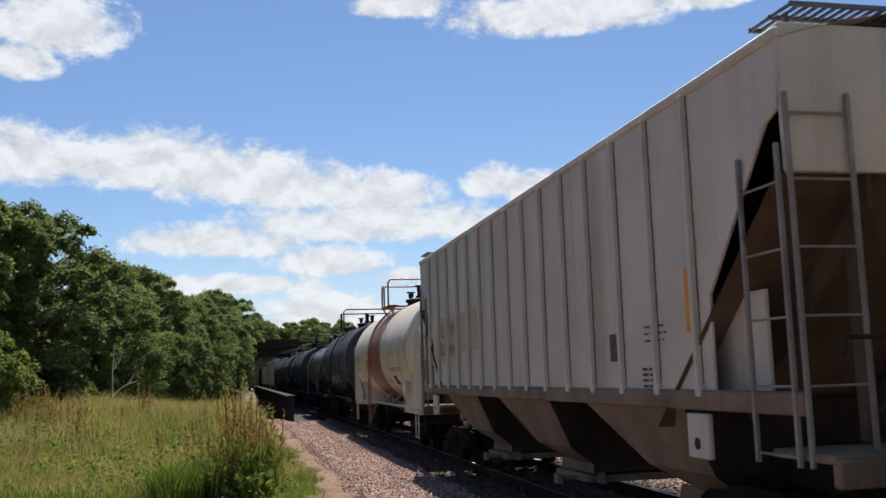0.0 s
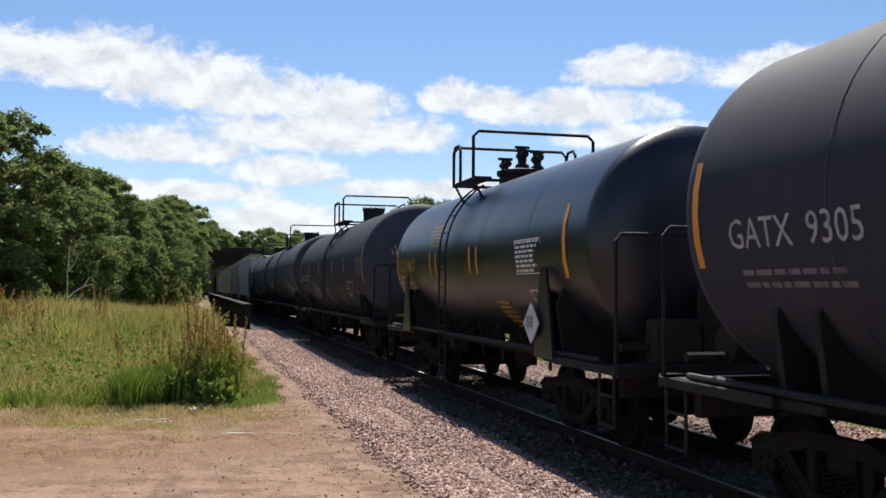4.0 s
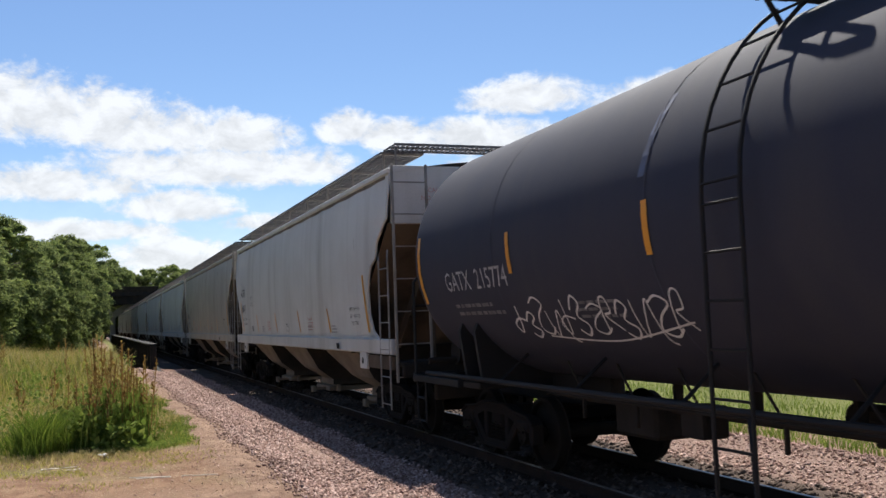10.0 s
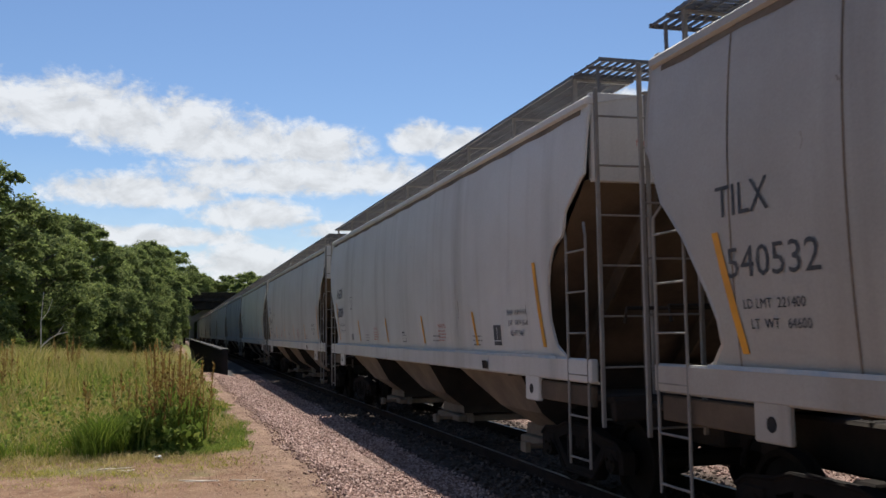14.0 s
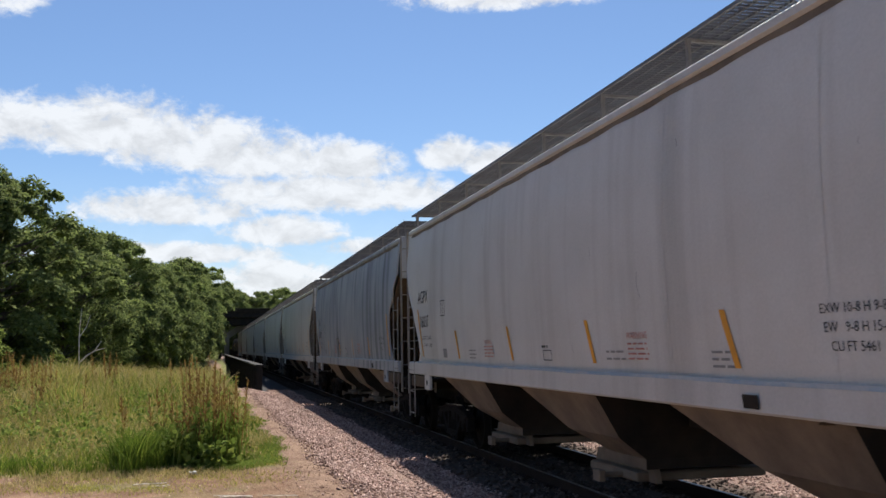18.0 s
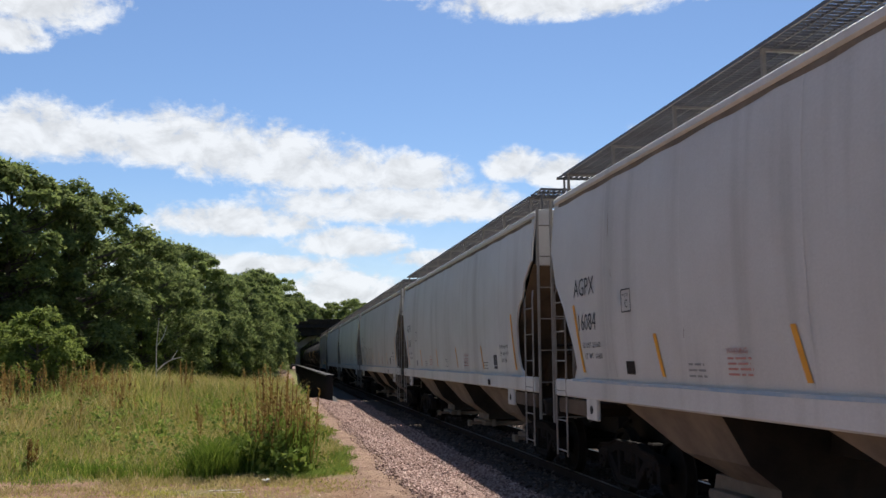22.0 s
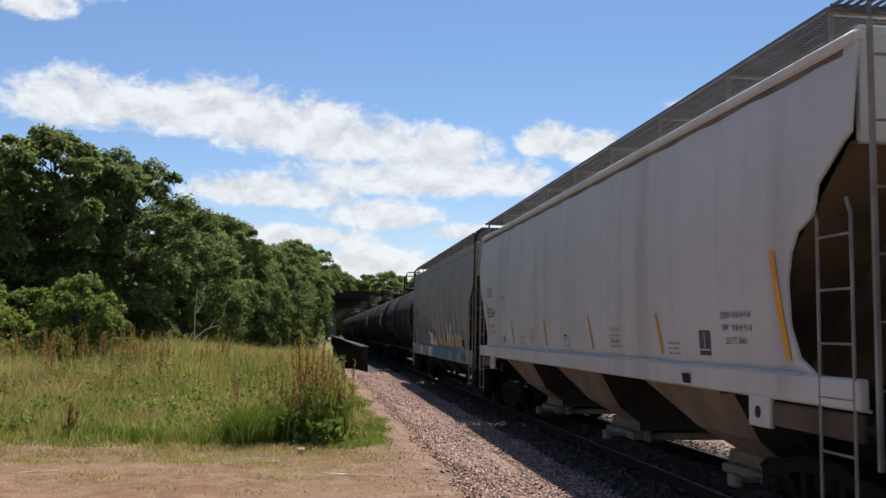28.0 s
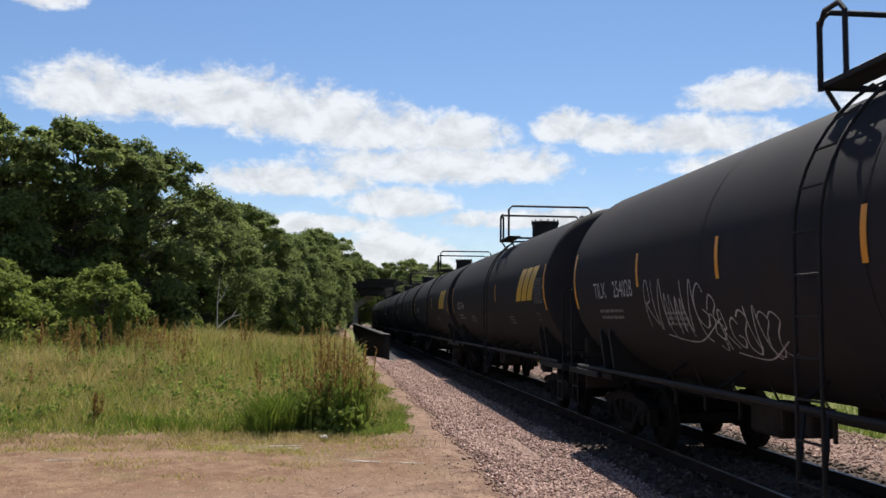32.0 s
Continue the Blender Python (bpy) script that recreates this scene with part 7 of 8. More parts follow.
    thin.inputs["From Min"].default_value, thin.inputs["From Max"].default_value = 0.0, 11.0
    thin.inputs["To Min"].default_value, thin.inputs["To Max"].default_value = veil, 0.0
    k.new(el, thin.inputs["Value"])
    haze = op("MULTIPLY", thin.outputs["Result"], op("ADD", 0.45, tex(0.16, 4, 0.55)))
    fade = op("MULTIPLY", op("MAXIMUM", alpha.outputs["Result"], haze), op("LESS_THAN", el, 44.0))
    k.new(fade, ms.inputs["Fac"])
    k.new(tr.outputs[0], ms.inputs[1])
    k.new(em.outputs[0], ms.inputs[2])
    k.new(ms.outputs[0], n["Material Output"].inputs["Surface"])
    return m


CLOUD_GLOW = 0.58
# bearing and height of each cloud's middle and its half widths, in degrees
LOW_BODIES = [(-13.4, 12.6, 3.4, 1.3), (-6.5, 12.6, 4.8, 1.4), (-1.2, 11.9, 4.5, 1.4), (3.2, 11.2, 3.8, 1.2), (8.1, 11.0, 2.9, 1.0), (7.0, 9.2, 6.9, 1.0), (11.7, 9.2, 2.2, 0.7),
              (-2.2, 8.1, 4.5, 0.8), (4.3, 6.9, 2.9, 0.8), (4.2, 4.0, 3.3, 1.0), (14.6, 11.5, 1.6, 0.8), (17.2, 11.1, 2.1, 0.7), (25.7, 13.0, 3.1, 0.9), (22.2, 10.7, 4.5, 0.9),
              (35.0, 12.5, 4.6, 0.9), (26.2, 9.1, 4.5, 0.6), (-2.0, 5.6, 6.0, 0.5), (3.5, 2.6, 6.0, 0.8), (14.0, 6.0, 6.0, 0.5)]
HIGH_BODIES = [(-13.0, 20.0, 3.2, 1.5), (-14.8, 17.9, 1.7, 0.8), (7.8, 22.1, 2.4, 0.6), (18.4, 21.2, 6.2, 1.0), (26.5, 21.4, 3.2, 0.7)]
CLOUDS = []


def build_clouds():
    """Two sheets of cloud; the higher one drifts faster."""
    for bodies, R, els, veil, lab in ((LOW_BODIES, 3800.0, [-1.0, 3, 8, 12, 15.5], 0.42, "white fair-weather cumulus clouds low in a blue sky"),
                                      (HIGH_BODIES, 3700.0, [15.5, 20, 28, 36, 46], 0.0, "white fair-weather cumulus clouds higher in the sky")):
        s = Shape()
        s.grid([[(R * math.cos(radians(e)) * math.sin(radians(a)), R * math.cos(radians(e)) * math.cos(radians(a)), R * math.sin(radians(e))) for a in range(0, 360, 5)] for e in els], closed=True)
        ob = solo("cloud_layer", s, cloud_material("cloud_sheet", bodies, veil), lab, "clouds", "structure")
        ob.visible_shadow = False
        CLOUDS.append(ob)


# ---- trees ----
LEAF_SHAPE = np.array([(0, 0, 0), (0.5, 0.34, 0.06), (1.0, 0.0, -0.05), (0.5, -0.34, 0.06)])


def leaf_cloud(centres, radii, per, size, r):
    """Leaves in clumps: four-cornered blades, mostly on the outside of each clump."""
    n = len(centres) * per
    c = np.repeat(centres, per, 0)
    rad = np.repeat(radii, per, 0)
    d = r.normal(size=(n, 3))
    d /= np.linalg.norm(d, axis=1)[:, None]
    p = c + d * rad * (0.45 + 0.6 * r.rand(n, 1) ** 0.6)
    q = r.normal(size=(n, 3)) + d * 0.6 + np.array([0, 0, 0.25])
    u = q / np.linalg.norm(q, axis=1)[:, None]
    v = np.cross(u, r.normal(size=(n, 3)))
    v /= np.linalg.norm(v, axis=1)[:, None] + 1e-9
    w = np.cross(u, v)
    s = size * (0.6 + 0.8 * r.rand(n, 1, 1))
    verts = p[:, None, :] + s * (LEAF_SHAPE[None, :, 0:1] * u[:, None] + LEAF_SHAPE[None, :, 1:2] * v[:, None] + LEAF_SHAPE[None, :, 2:3] * w[:, None])
    return verts.reshape(-1, 3), np.arange(n * 4, dtype=np.int32).reshape(-1, 4)


def bough_leaves(centres, radii, per, size, r):
    """Foliage in boughs: flattened tufts with leaves fanned over the top and hanging at the rim."""
    n = len(centres) * per
    c, rad = np.repeat(centres, per, 0), np.repeat(radii, per)
    d = r.normal(size=(n, 3))
    d[:, 2] = np.abs(d[:, 2]) * 1.1 - 0.35
    d /= np.linalg.norm(d, axis=1)[:, None]
    ph = np.repeat(r.rand(len(centres), 3) * 6.28, per, 0)
    ang = np.arctan2(d[:, 1], d[:, 0])
    finger = 1.0 + 0.24 * np.sin(ang * 3 + ph[:, 0]) + 0.17 * np.sin(ang * 7 + ph[:, 1])
    k = rad * finger * (1.0 - 0.55 * r.rand(n) ** 1.6 + 0.07 * r.normal(size=n))
    p = c + d * k[:, None] * np.array([1.0, 1.0, 0.62])
    out = np.hypot(p[:, 0] - c[:, 0], p[:, 1] - c[:, 1]) / rad
    p[:, 2] -= 0.22 * rad * out ** 2
    w = d * 0.7 + 0.65 * r.normal(size=(n, 3)) + np.array([0, 0, 0.8])
    w /= np.linalg.norm(w, axis=1)[:, None]
    u = d + 0.7 * r.normal(size=(n, 3))
    u[:, 2] -= 0.55
    u -= w * (u * w).sum(1)[:, None]
    u /= np.linalg.norm(u, axis=1)[:, None] + 1e-9
    v = np.cross(w, u)
    s = size * (0.55 + 0.9 * r.rand(n, 1, 1))
    verts = p[:, None, :] + s * (LEAF_SHAPE[None, :, 0:1] * u[:, None] + LEAF_SHAPE[None, :, 1:2] * v[:, None] * 0.85 + LEAF_SHAPE[None, :, 2:3] * w[:, None])
    return verts.reshape(-1, 3), np.arange(n * 4, dtype=np.int32).reshape(-1, 4)


def tree_meshes(seed, height, spread_r, mat, low=0.10, boughs=105, per=400, size=0.20, narrow=0.42, small=0.10):
    """A trunk with limbs, each limb ending in a bough of leaves; returns two meshes."""
    r = np.random.RandomState(seed)
    wood = Shape()
    lean = r.normal(0, 0.03, 2)
    trunk = [(lean[0] * z, lean[1] * z, z) for z in np.linspace(-0.3, height * 0.85, 9)]
    wood.tube(trunk, [height * 0.019 * (1 - 0.8 * i / 8) + 0.02 for i in range(9)], 8)
    lump = r.rand(4) * 6.28
    centres, radii = [], []
    for i in range(boughs):
        f = (i + 0.5) / boughs
        a = i * 2.4 + r.uniform(-0.6, 0.6)
        k = spread_r * (small + 0.16 * r.rand() ** 1.3) * (1.12 - 0.35 * f)
        rise = abs((f - narrow) / (1.0 - narrow)) if f > narrow else 0.0
        wide = spread_r * math.sqrt(max(0.02, 1 - rise ** 2.2)) * (1 if f > narrow else 0.74 + 0.26 * f / narrow)
        wide *= 1 + 0.16 * math.sin(2 * a + lump[0] + 3 * f) + 0.12 * math.sin(3 * a + lump[1] - 5 * f)
        reach = max(0.0, wide - k * 0.7) * (0.97 if r.rand() < 0.75 else r.uniform(0.45, 0.85))
        z = height * (low + (0.95 - low) * f ** 0.92) + r.normal(0, 0.25)
        c = Vector((lean[0] * z + math.cos(a) * reach, lean[1] * z + math.sin(a) * reach, min(max(z, k * 0.5), height - k * 0.45)))
        p0 = Vector((lean[0] * z, lean[1] * z, max(0.2, c.z - reach * 0.5)))
        wood.tube([p0, p0.lerp(c, 0.5) + Vector((0, 0, -0.08 * reach)), c], [0.035 + 0.005 * height * (1 - f), 0.03, 0.012], 5)
        centres.append(tuple(c))
        radii.append(k)
    v, f = bough_leaves(np.array(centres), np.array(radii), per, size, r)
    return wood.mesh("trunk", M["bark"], 60), fast_mesh("crown", v, f, mat)


def build_trees():
    kinds = [tree_meshes(11, 11.0, 4.1, LEAF[0]), tree_meshes(12, 11.2, 3.6, LEAF[1]), tree_meshes(13, 10.5, 4.4, LEAF[0]),
             tree_meshes(14, 11.5, 3.8, LEAF[1]), tree_meshes(15, 10.8, 3.4, LEAF[1], narrow=0.5)]
    shrubs = [tree_meshes(21, 4.2, 1.9, LEAF[2], 0.05, 40, 300, 0.15, 0.4, 0.17), tree_meshes(22, 3.4, 2.1, LEAF[2], 0.05, 40, 300, 0.15, 0.4, 0.17),
              tree_meshes(23, 5.6, 1.7, LEAF[2], 0.05, 46, 300, 0.15, 0.35, 0.17)]
    rnd = random.Random(3)

    def plant(kind, x, y, scale, label, name="tree", cat="tree", group="tree belt"):
        t = thing(name, label, cat, group, at=pose(x, y, ground_z(x, y), 0, 0, rnd.uniform(0, 360)) @ Matrix.Diagonal((scale * rnd.uniform(0.92, 1.08), scale, scale, 1)))
        part("trunk" if name == "tree" else "stem", kind[0], None, t)
        part("crown", kind[1], None, t)
    belt = [(-27, 33, 0.96), (-23, 37, 0.97), (-19.5, 39.5, 0.96), (-15.6, 42, 0.96), (-12.2, 44.5, 1.02), (-10.4, 48, 0.97), (-10.4, 53, 0.93), (-8.6, 57, 0.90), (-8.4, 63, 0.86), (-7.2, 69, 0.95),
            (-6.2, 75, 1.00), (-6.2, 82, 0.92), (-4.9, 89, 1.03), (-4.6, 96, 1.00), (-4.0, 104, 1.10), (-3.2, 112, 1.15), (-3.0, 121, 1.22), (-2.6, 132, 1.28), (-2.3, 146, 1.34), (-1.8, 158, 1.32)]
    for i, (x, y, s) in enumerate(belt):
        plant(kinds[i % 5], x, y, s, "leafy broadleaf tree at the field's edge, in full summer green")
        plant(kinds[(i * 2 + 1) % 5], x - rnd.uniform(5, 8), y + rnd.uniform(2, 6), s * rnd.uniform(0.80, 0.90), "leafy broadleaf tree deep in the wood")
    for i, (x, y, s) in enumerate([(-13.8, 36, 1.0), (-11.2, 37.5, 0.95), (-16.5, 35, 1.15), (-9.4, 42.5, 0.8), (-8.2, 48, 0.7), (-7.6, 54, 0.75), (-7.0, 60, 0.8), (-6.2, 66, 0.8), (-5.6, 73, 0.85),
                                   (-4.8, 80, 0.9), (-4.2, 87, 0.9), (-3.6, 93, 0.9), (-3.0, 99, 0.9), (-20, 34.5, 1.2), (-24, 30, 1.2), (-8.3, 34.5, 0.86), (-11.9, 33, 1.15), (-13.6, 33, 0.95)]):
        plant(shrubs[i % 3], x, y, s, "low yellow-green leafy shrub before the trees", "shrub", "shrub", "shrubs at the wood's edge")
    for i, (x, y, s) in enumerate([(20.5, 84, 1.06), (24, 88, 1.0), (16.8, 92, 0.9), (28, 80, 0.9), (13.5, 186, 1.3), (17, 194, 1.35), (22, 204, 1.35), (28, 196, 1.15), (35, 180, 1.1), (42, 160, 1.1), (48, 130, 1.1), (45, 105, 1.0), (11, 212, 1.4),
                                   (2, 206, 1.35), (-6, 200, 1.3), (7.5, 208, 1.35), (9, 240, 1.3), (4, 235, 1.4), (-10, 215, 1.2), (14, 230, 1.2), (-1, 188, 1.35), (4.2, 190, 1.3), (11.9, 150, 0.98), (16.5, 147, 0.88), (21.5, 142, 0.86), (27, 136, 0.9), (34, 60, 0.9), (40, 40, 1.0), (42, 18, 1.0), (40, -5, 1.0)]):
        plant(kinds[(i + 2) % 5], x, y, s, "leafy broadleaf tree beyond the railway", group="trees beyond the track")
    far = np.random.RandomState(9)
    cs, rs = [], []
    for i in range(500):
        a = far.uniform(-math.pi, math.pi)
        d = far.uniform(240, 420)
        x, y = d * math.sin(a), d * math.cos(a)
        if abs(x - XC) < 9:
            continue
        for _ in range(3):
            cs.append((x + far.normal(0, 3), y + far.normal(0, 3), far.uniform(1, 11)))
            rs.append((4, 4, 3))
    v, f = leaf_cloud(np.array(cs), np.array(rs), 40, 1.3, far)
    tagged(new("far_woods", fast_mesh("far_woods", v, f, LEAF[0])), "distant woods closing the view all round", "woods", kind="stuff")
    dead = thing("dead_branch", "bleached forked dead branch standing at the wood's edge", "branch", at=pose(-5.2, 41.5, ground_z(-5.2, 41.5)))
    part("stem", Shape().tube([(-0.05, 0, 0.0), (0.0, 0, 1.4), (-0.02, 0, 2.4), (0.06, 0, 3.6)], [0.03, 0.026, 0.02, 0.01], 6), M["dead"], dead)
    part("fork", Shape().tube([(0.0, 0, 1.35), (0.30, 0, 1.65), (0.62, 0, 1.85), (0.86, 0, 2.25)], [0.04, 0.035, 0.03, 0.01], 6).tube([(0.62, 0, 1.85), (1.0, 0.1, 1.95)], [0.035, 0.01], 5), M["dead"], dead)
    part("twig", Shape().tube([(-0.02, 0, 2.4), (0.25, 0, 2.8), (0.4, 0.05, 3.3)], [0.02, 0.014, 0.006], 5), M["dead"], dead)


# ---- field ----
def blades(r, xy, high, wide, lean=0.35):
    """Grass blades: tapered strips of three faces that bend over."""
    n = len(xy)
    z = np.array([ground_z(x, y) for x, y in xy])
    a = r.rand(n) * 2 * np.pi
    b = r.rand(n) * 2 * np.pi
    u = np.stack([np.cos(a), np.sin(a), 0 * a], -1)
    k = np.stack([np.cos(b), np.sin(b), 0 * b], -1) * (lean * (0.3 + r.rand(n)))[:, None]
    base = np.concatenate([xy, z[:, None]], 1)
    hh, ww = high[:, None], wide[:, None]
    rows = []
    for t, w in ((0.0, 0.8), (0.45, 1.0), (0.8, 0.6), (1.0, 0.08)):
        c = base + np.array([0, 0, 1.0]) * hh * (t - 0.18 * t ** 3) + k * hh * t * t
        rows += [c - u * ww * w * 0.5, c + u * ww * w * 0.5]
    v = np.stack(rows, 1)
    q = np.array([(0, 1, 3, 2), (2, 3, 5, 4), (4, 5, 7, 6)], np.int32)
    f = (q[None] + 8 * np.arange(n, dtype=np.int32)[:, None, None]).reshape(-1, 4)
    return v.reshape(-1, 3), f


def stuff(name, v, f, mat, label, category):
    return tagged(new(name, fast_mesh(name, v, f, mat)), label, category, kind="stuff")


def field_xy(r, n, x0, x1, y0, y1, power=1.0):
    xy = np.stack([x0 + (x1 - x0) * r.rand(n), y0 + (y1 - y0) * r.rand(n) ** power], -1)
    edge = 1.15 - 0.004 * (xy[:, 1] - 16) + 0.18 * np.sin(xy[:, 1] * 1.7)
    front = 14.75 + 0.35 * np.sin(xy[:, 0] * 1.3) + 0.2 * np.sin(xy[:, 0] * 4.1) + 0.12 * np.minimum(0, xy[:, 0] + 1)
    return xy[(xy[:, 0] < edge) & (xy[:, 1] > front)]


def spikes(r, xy, high, head, fat=1.0):
    """Dry seed stalks: a thin stem and a ragged plume of seed, thick below and pointed above."""
    v, f = [], []
    for (x, y), h, hd in zip(xy, high, head):
        z = ground_z(x, y)
        lx, ly = r.normal(0, 0.06, 2) * h
        n = len(v)
        w = 0.007
        v += [(x - w, y, z), (x + w, y, z), (x + lx + w, y + ly, z + h), (x + lx - w, y + ly, z + h)]
        f.append((n, n + 1, n + 2, n + 3))
        seeds = 16
        for j in range(seeds):
            t = 1 - hd * (j + r.rand() * 0.7) / seeds
            c = Vector((x + lx * t, y + ly * t, z + h * t))
            a = r.uniform(0, 6.28)
            d = Vector((math.cos(a), math.sin(a), r.uniform(0.4, 1.3))) * (0.028 + 0.05 * j / seeds) * fat
            s = Vector((-math.sin(a), math.cos(a), 0)) * 0.020 * fat
            n = len(v)
            v += [tuple(c), tuple(c + d * 0.7 + s), tuple(c + d * 1.5), tuple(c + d * 0.7 - s)]
            f.append((n, n + 1, n + 2, n + 3))
    return np.array(v), np.array(f, np.int32)


def patchy(x, y, scale, seed):
    """Slow variation over the field, 0 to 1."""
    return min(1.0, max(0.0, 0.5 + 0.75 * noise.noise(Vector((x * scale, y * scale, seed))) + 0.3 * noise.noise(Vector((x * scale * 3, y * scale * 3, seed + 5)))))


def tussocks(r, n, per, spread, *area):
    """Places in bunches rather than evenly strewn."""
    c = field_xy(r, n, *area)
    xy = np.repeat(c, per, 0) + r.normal(0, spread, (len(c) * per, 2))
    front = 14.45 + 0.35 * np.sin(xy[:, 0] * 1.3) + 0.2 * np.sin(xy[:, 0] * 4.1)
    return xy[(xy[:, 0] < 1.25) & (xy[:, 1] > front)]


BARE = [(-3.0, 19.4, 0.55, 0.35), (-8.6, 31.0, 1.3, 0.8), (-6.3, 29.0, 0.9, 0.6), (-5.6, 16.3, 0.8, 0.25), (-4.9, 22.5, 0.7, 0.4), (-1.6, 24.0, 0.5, 0.5)]


def bare(xy):
    """How far the grass is worn down, by place: low in the pale patches."""
    low = np.ones(len(xy))
    for x, y, sx, sy in BARE:
        low *= 1 - 0.72 * np.exp(-(((xy[:, 0] - x) / (1.3 * sx)) ** 2 + ((xy[:, 1] - y) / (1.5 * sy)) ** 2))
    return low


def build_field():
    r = np.random.RandomState(17)
    near = np.concatenate([tussocks(r, 3600, 16, 0.10, -15, 1.2, 14.4, 25.0, 1.15), field_xy(r, 26000, -15, 1.2, 14.3, 25, 1.1)])
    tone = np.array([patchy(x, y, 0.35, 1.0) for x, y in near])
    tall = np.array([patchy(x, y, 0.55, 7.0) for x, y in near])
    h = (0.10 + 0.20 * r.rand(len(near)) + 0.26 * tall ** 1.5 * r.rand(len(near))) * (1 + 0.7 * np.clip((near[:, 1] - 16.5) / 5, 0, 1)) + 0.22 * (r.rand(len(near)) ** 6)
    h *= 0.78 * np.clip((1.3 - near[:, 0]) / 0.8, 0.45, 1) * np.clip((near[:, 1] - 14.3) / 2.2, 0.3, 1) * bare(near)
    kind = np.where(tone + 0.30 * r.normal(size=len(near)) > 0.53, 1, np.where(tone + 0.30 * r.normal(size=len(near)) < 0.30, 2, 0))
    for k, (mat, lab) in enumerate(((GRASS, "yellow-green rough grass of the field"), (DRY, "straw-coloured dry grass in patches"), (GREEN, "greener grass in patches of the field"))):
        m = kind == k
        stuff("field_grass", *blades(r, near[m], h[m], 0.007 + 0.009 * r.rand(m.sum()), 0.5), mat, lab, "grass")
    far = np.concatenate([tussocks(r, 3800, 14, 0.16, -26, 0.9, 20.0, 47, 1.15), field_xy(r, 16000, -26, 0.9, 20.0, 47, 1.15)])
    tone = np.array([patchy(x, y, 0.22, 3.0) for x, y in far])
    rise = np.array([patchy(x, y, 0.3, 9.0) for x, y in far])
    h = 0.34 + (0.50 + 0.85 * rise) * np.clip((far[:, 1] - 20.5) / 8, 0, 1) * (0.5 + 0.6 * r.rand(len(far))) * np.clip(0.95 - 0.05 * far[:, 0], 0.8, 1.15) + 0.2 * r.rand(len(far)) ** 5
    h *= np.clip((1.15 - far[:, 0]) / 0.9, 0.3, 1) * bare(far)
    kind = np.where(tone + 0.25 * r.normal(size=len(far)) > 0.52, 1, np.where(tone + 0.25 * r.normal(size=len(far)) < 0.30, 2, 0))
    for k, mat in enumerate((GRASS, DRY, GREEN)):
        m = kind == k
        stuff("tall_grass", *blades(r, far[m], h[m], 0.012 + 0.014 * r.rand(m.sum()), 0.4), mat, "tall rough grass before the wood", "grass")
    ripe = np.concatenate([tussocks(r, 2300, 9, 0.22, -26, 0.7, 17.5, 47, 1.1), field_xy(r, 9000, -26, 0.7, 17.5, 47, 1.15)])
    rise = np.array([patchy(x, y, 0.3, 9.0) for x, y in ripe])
    h = (0.42 + (0.62 + 0.80 * rise) * np.clip((ripe[:, 1] - 20) / 8, 0, 1) * (0.7 + 0.4 * r.rand(len(ripe)))) * np.clip((1.1 - ripe[:, 0]) / 0.9, 0.3, 1) * bare(ripe)
    stuff("ripe_grass", *blades(r, ripe, h, 0.008 + 0.008 * r.rand(len(ripe)), 0.35), RIPE, "ripe golden grass heads over the field", "grass")
    tufts = [(-1.0 + 0.19 * r.normal(), 15.35 + 0.30 * r.normal(), 0.38 + 0.50 * r.rand()) for _ in range(46)]
    tufts += [(-3.4 + 1.7 * r.rand(), 15.1 + 1.1 * r.rand(), 0.12 + 0.22 * r.rand()) for _ in range(20)]
    lush = np.concatenate([np.stack([x + 0.07 * r.normal(size=52), y + 0.07 * r.normal(size=52)], -1) for x, y, _ in tufts])
    stuff("lush_grass", *blades(r, lush, np.repeat([q[2] for q in tufts], 52) * (0.5 + 0.6 * r.rand(len(lush))), 0.007 + 0.008 * r.rand(len(lush)), 0.55), LUSH, "bright green rank grass beside the weeds", "grass")
    thatch = np.concatenate([np.stack([x + sx * r.normal(size=700), y + sy * r.normal(size=700)], -1) for x, y, sx, sy in BARE])
    stuff("thatch", *blades(r, thatch, 0.03 + 0.06 * r.rand(len(thatch)), 0.008 + 0.008 * r.rand(len(thatch)), 2.2), DRY, "pale flattened dead grass in bare patches", "grass")
    fringe = np.stack([-0.1 + 2.0 * r.rand(110000), 14.3 + 34 * r.rand(110000) ** 2.2], -1)
    wave = 1.32 - 0.004 * (fringe[:, 1] - 16) + 0.12 * np.sin(fringe[:, 1] * 1.1) + 0.08 * np.sin(fringe[:, 1] * 3.7)
    fringe = fringe[r.rand(len(fringe)) < np.clip((wave - fringe[:, 0]) / 0.45 + 0.15, 0, 1) * np.clip((fringe[:, 1] - 14.5 - np.maximum(0, fringe[:, 0] - 0.5) * 1.2) / 0.6, 0.0, 1)]
    stuff("green_verge", *blades(r, fringe, 0.03 + 0.06 * r.rand(len(fringe)) + 0.05 * np.clip(0.9 - fringe[:, 0], 0, 1), 0.006 + 0.006 * r.rand(len(fringe)), 0.8), GREEN, "short green grass along the lane", "grass")
    tuft = np.concatenate([np.stack([cx + r.normal(0, 0.22, 70), cy + r.normal(0, 0.13, 70)], -1) for cx, cy in
                           [(-8 + 9.0 * r.rand(), 13.0 + 1.5 * r.rand()) for _ in range(70)] + [(-7 + 7.0 * r.rand(), 10.8 + 3 * r.rand()) for _ in range(24)]])
    stuff("grass_tufts", *blades(r, tuft, 0.015 + 0.05 * r.rand(len(tuft)), 0.005 + 0.004 * r.rand(len(tuft)), 1.2), GRASS, "small tufts in the trodden strip", "grass")
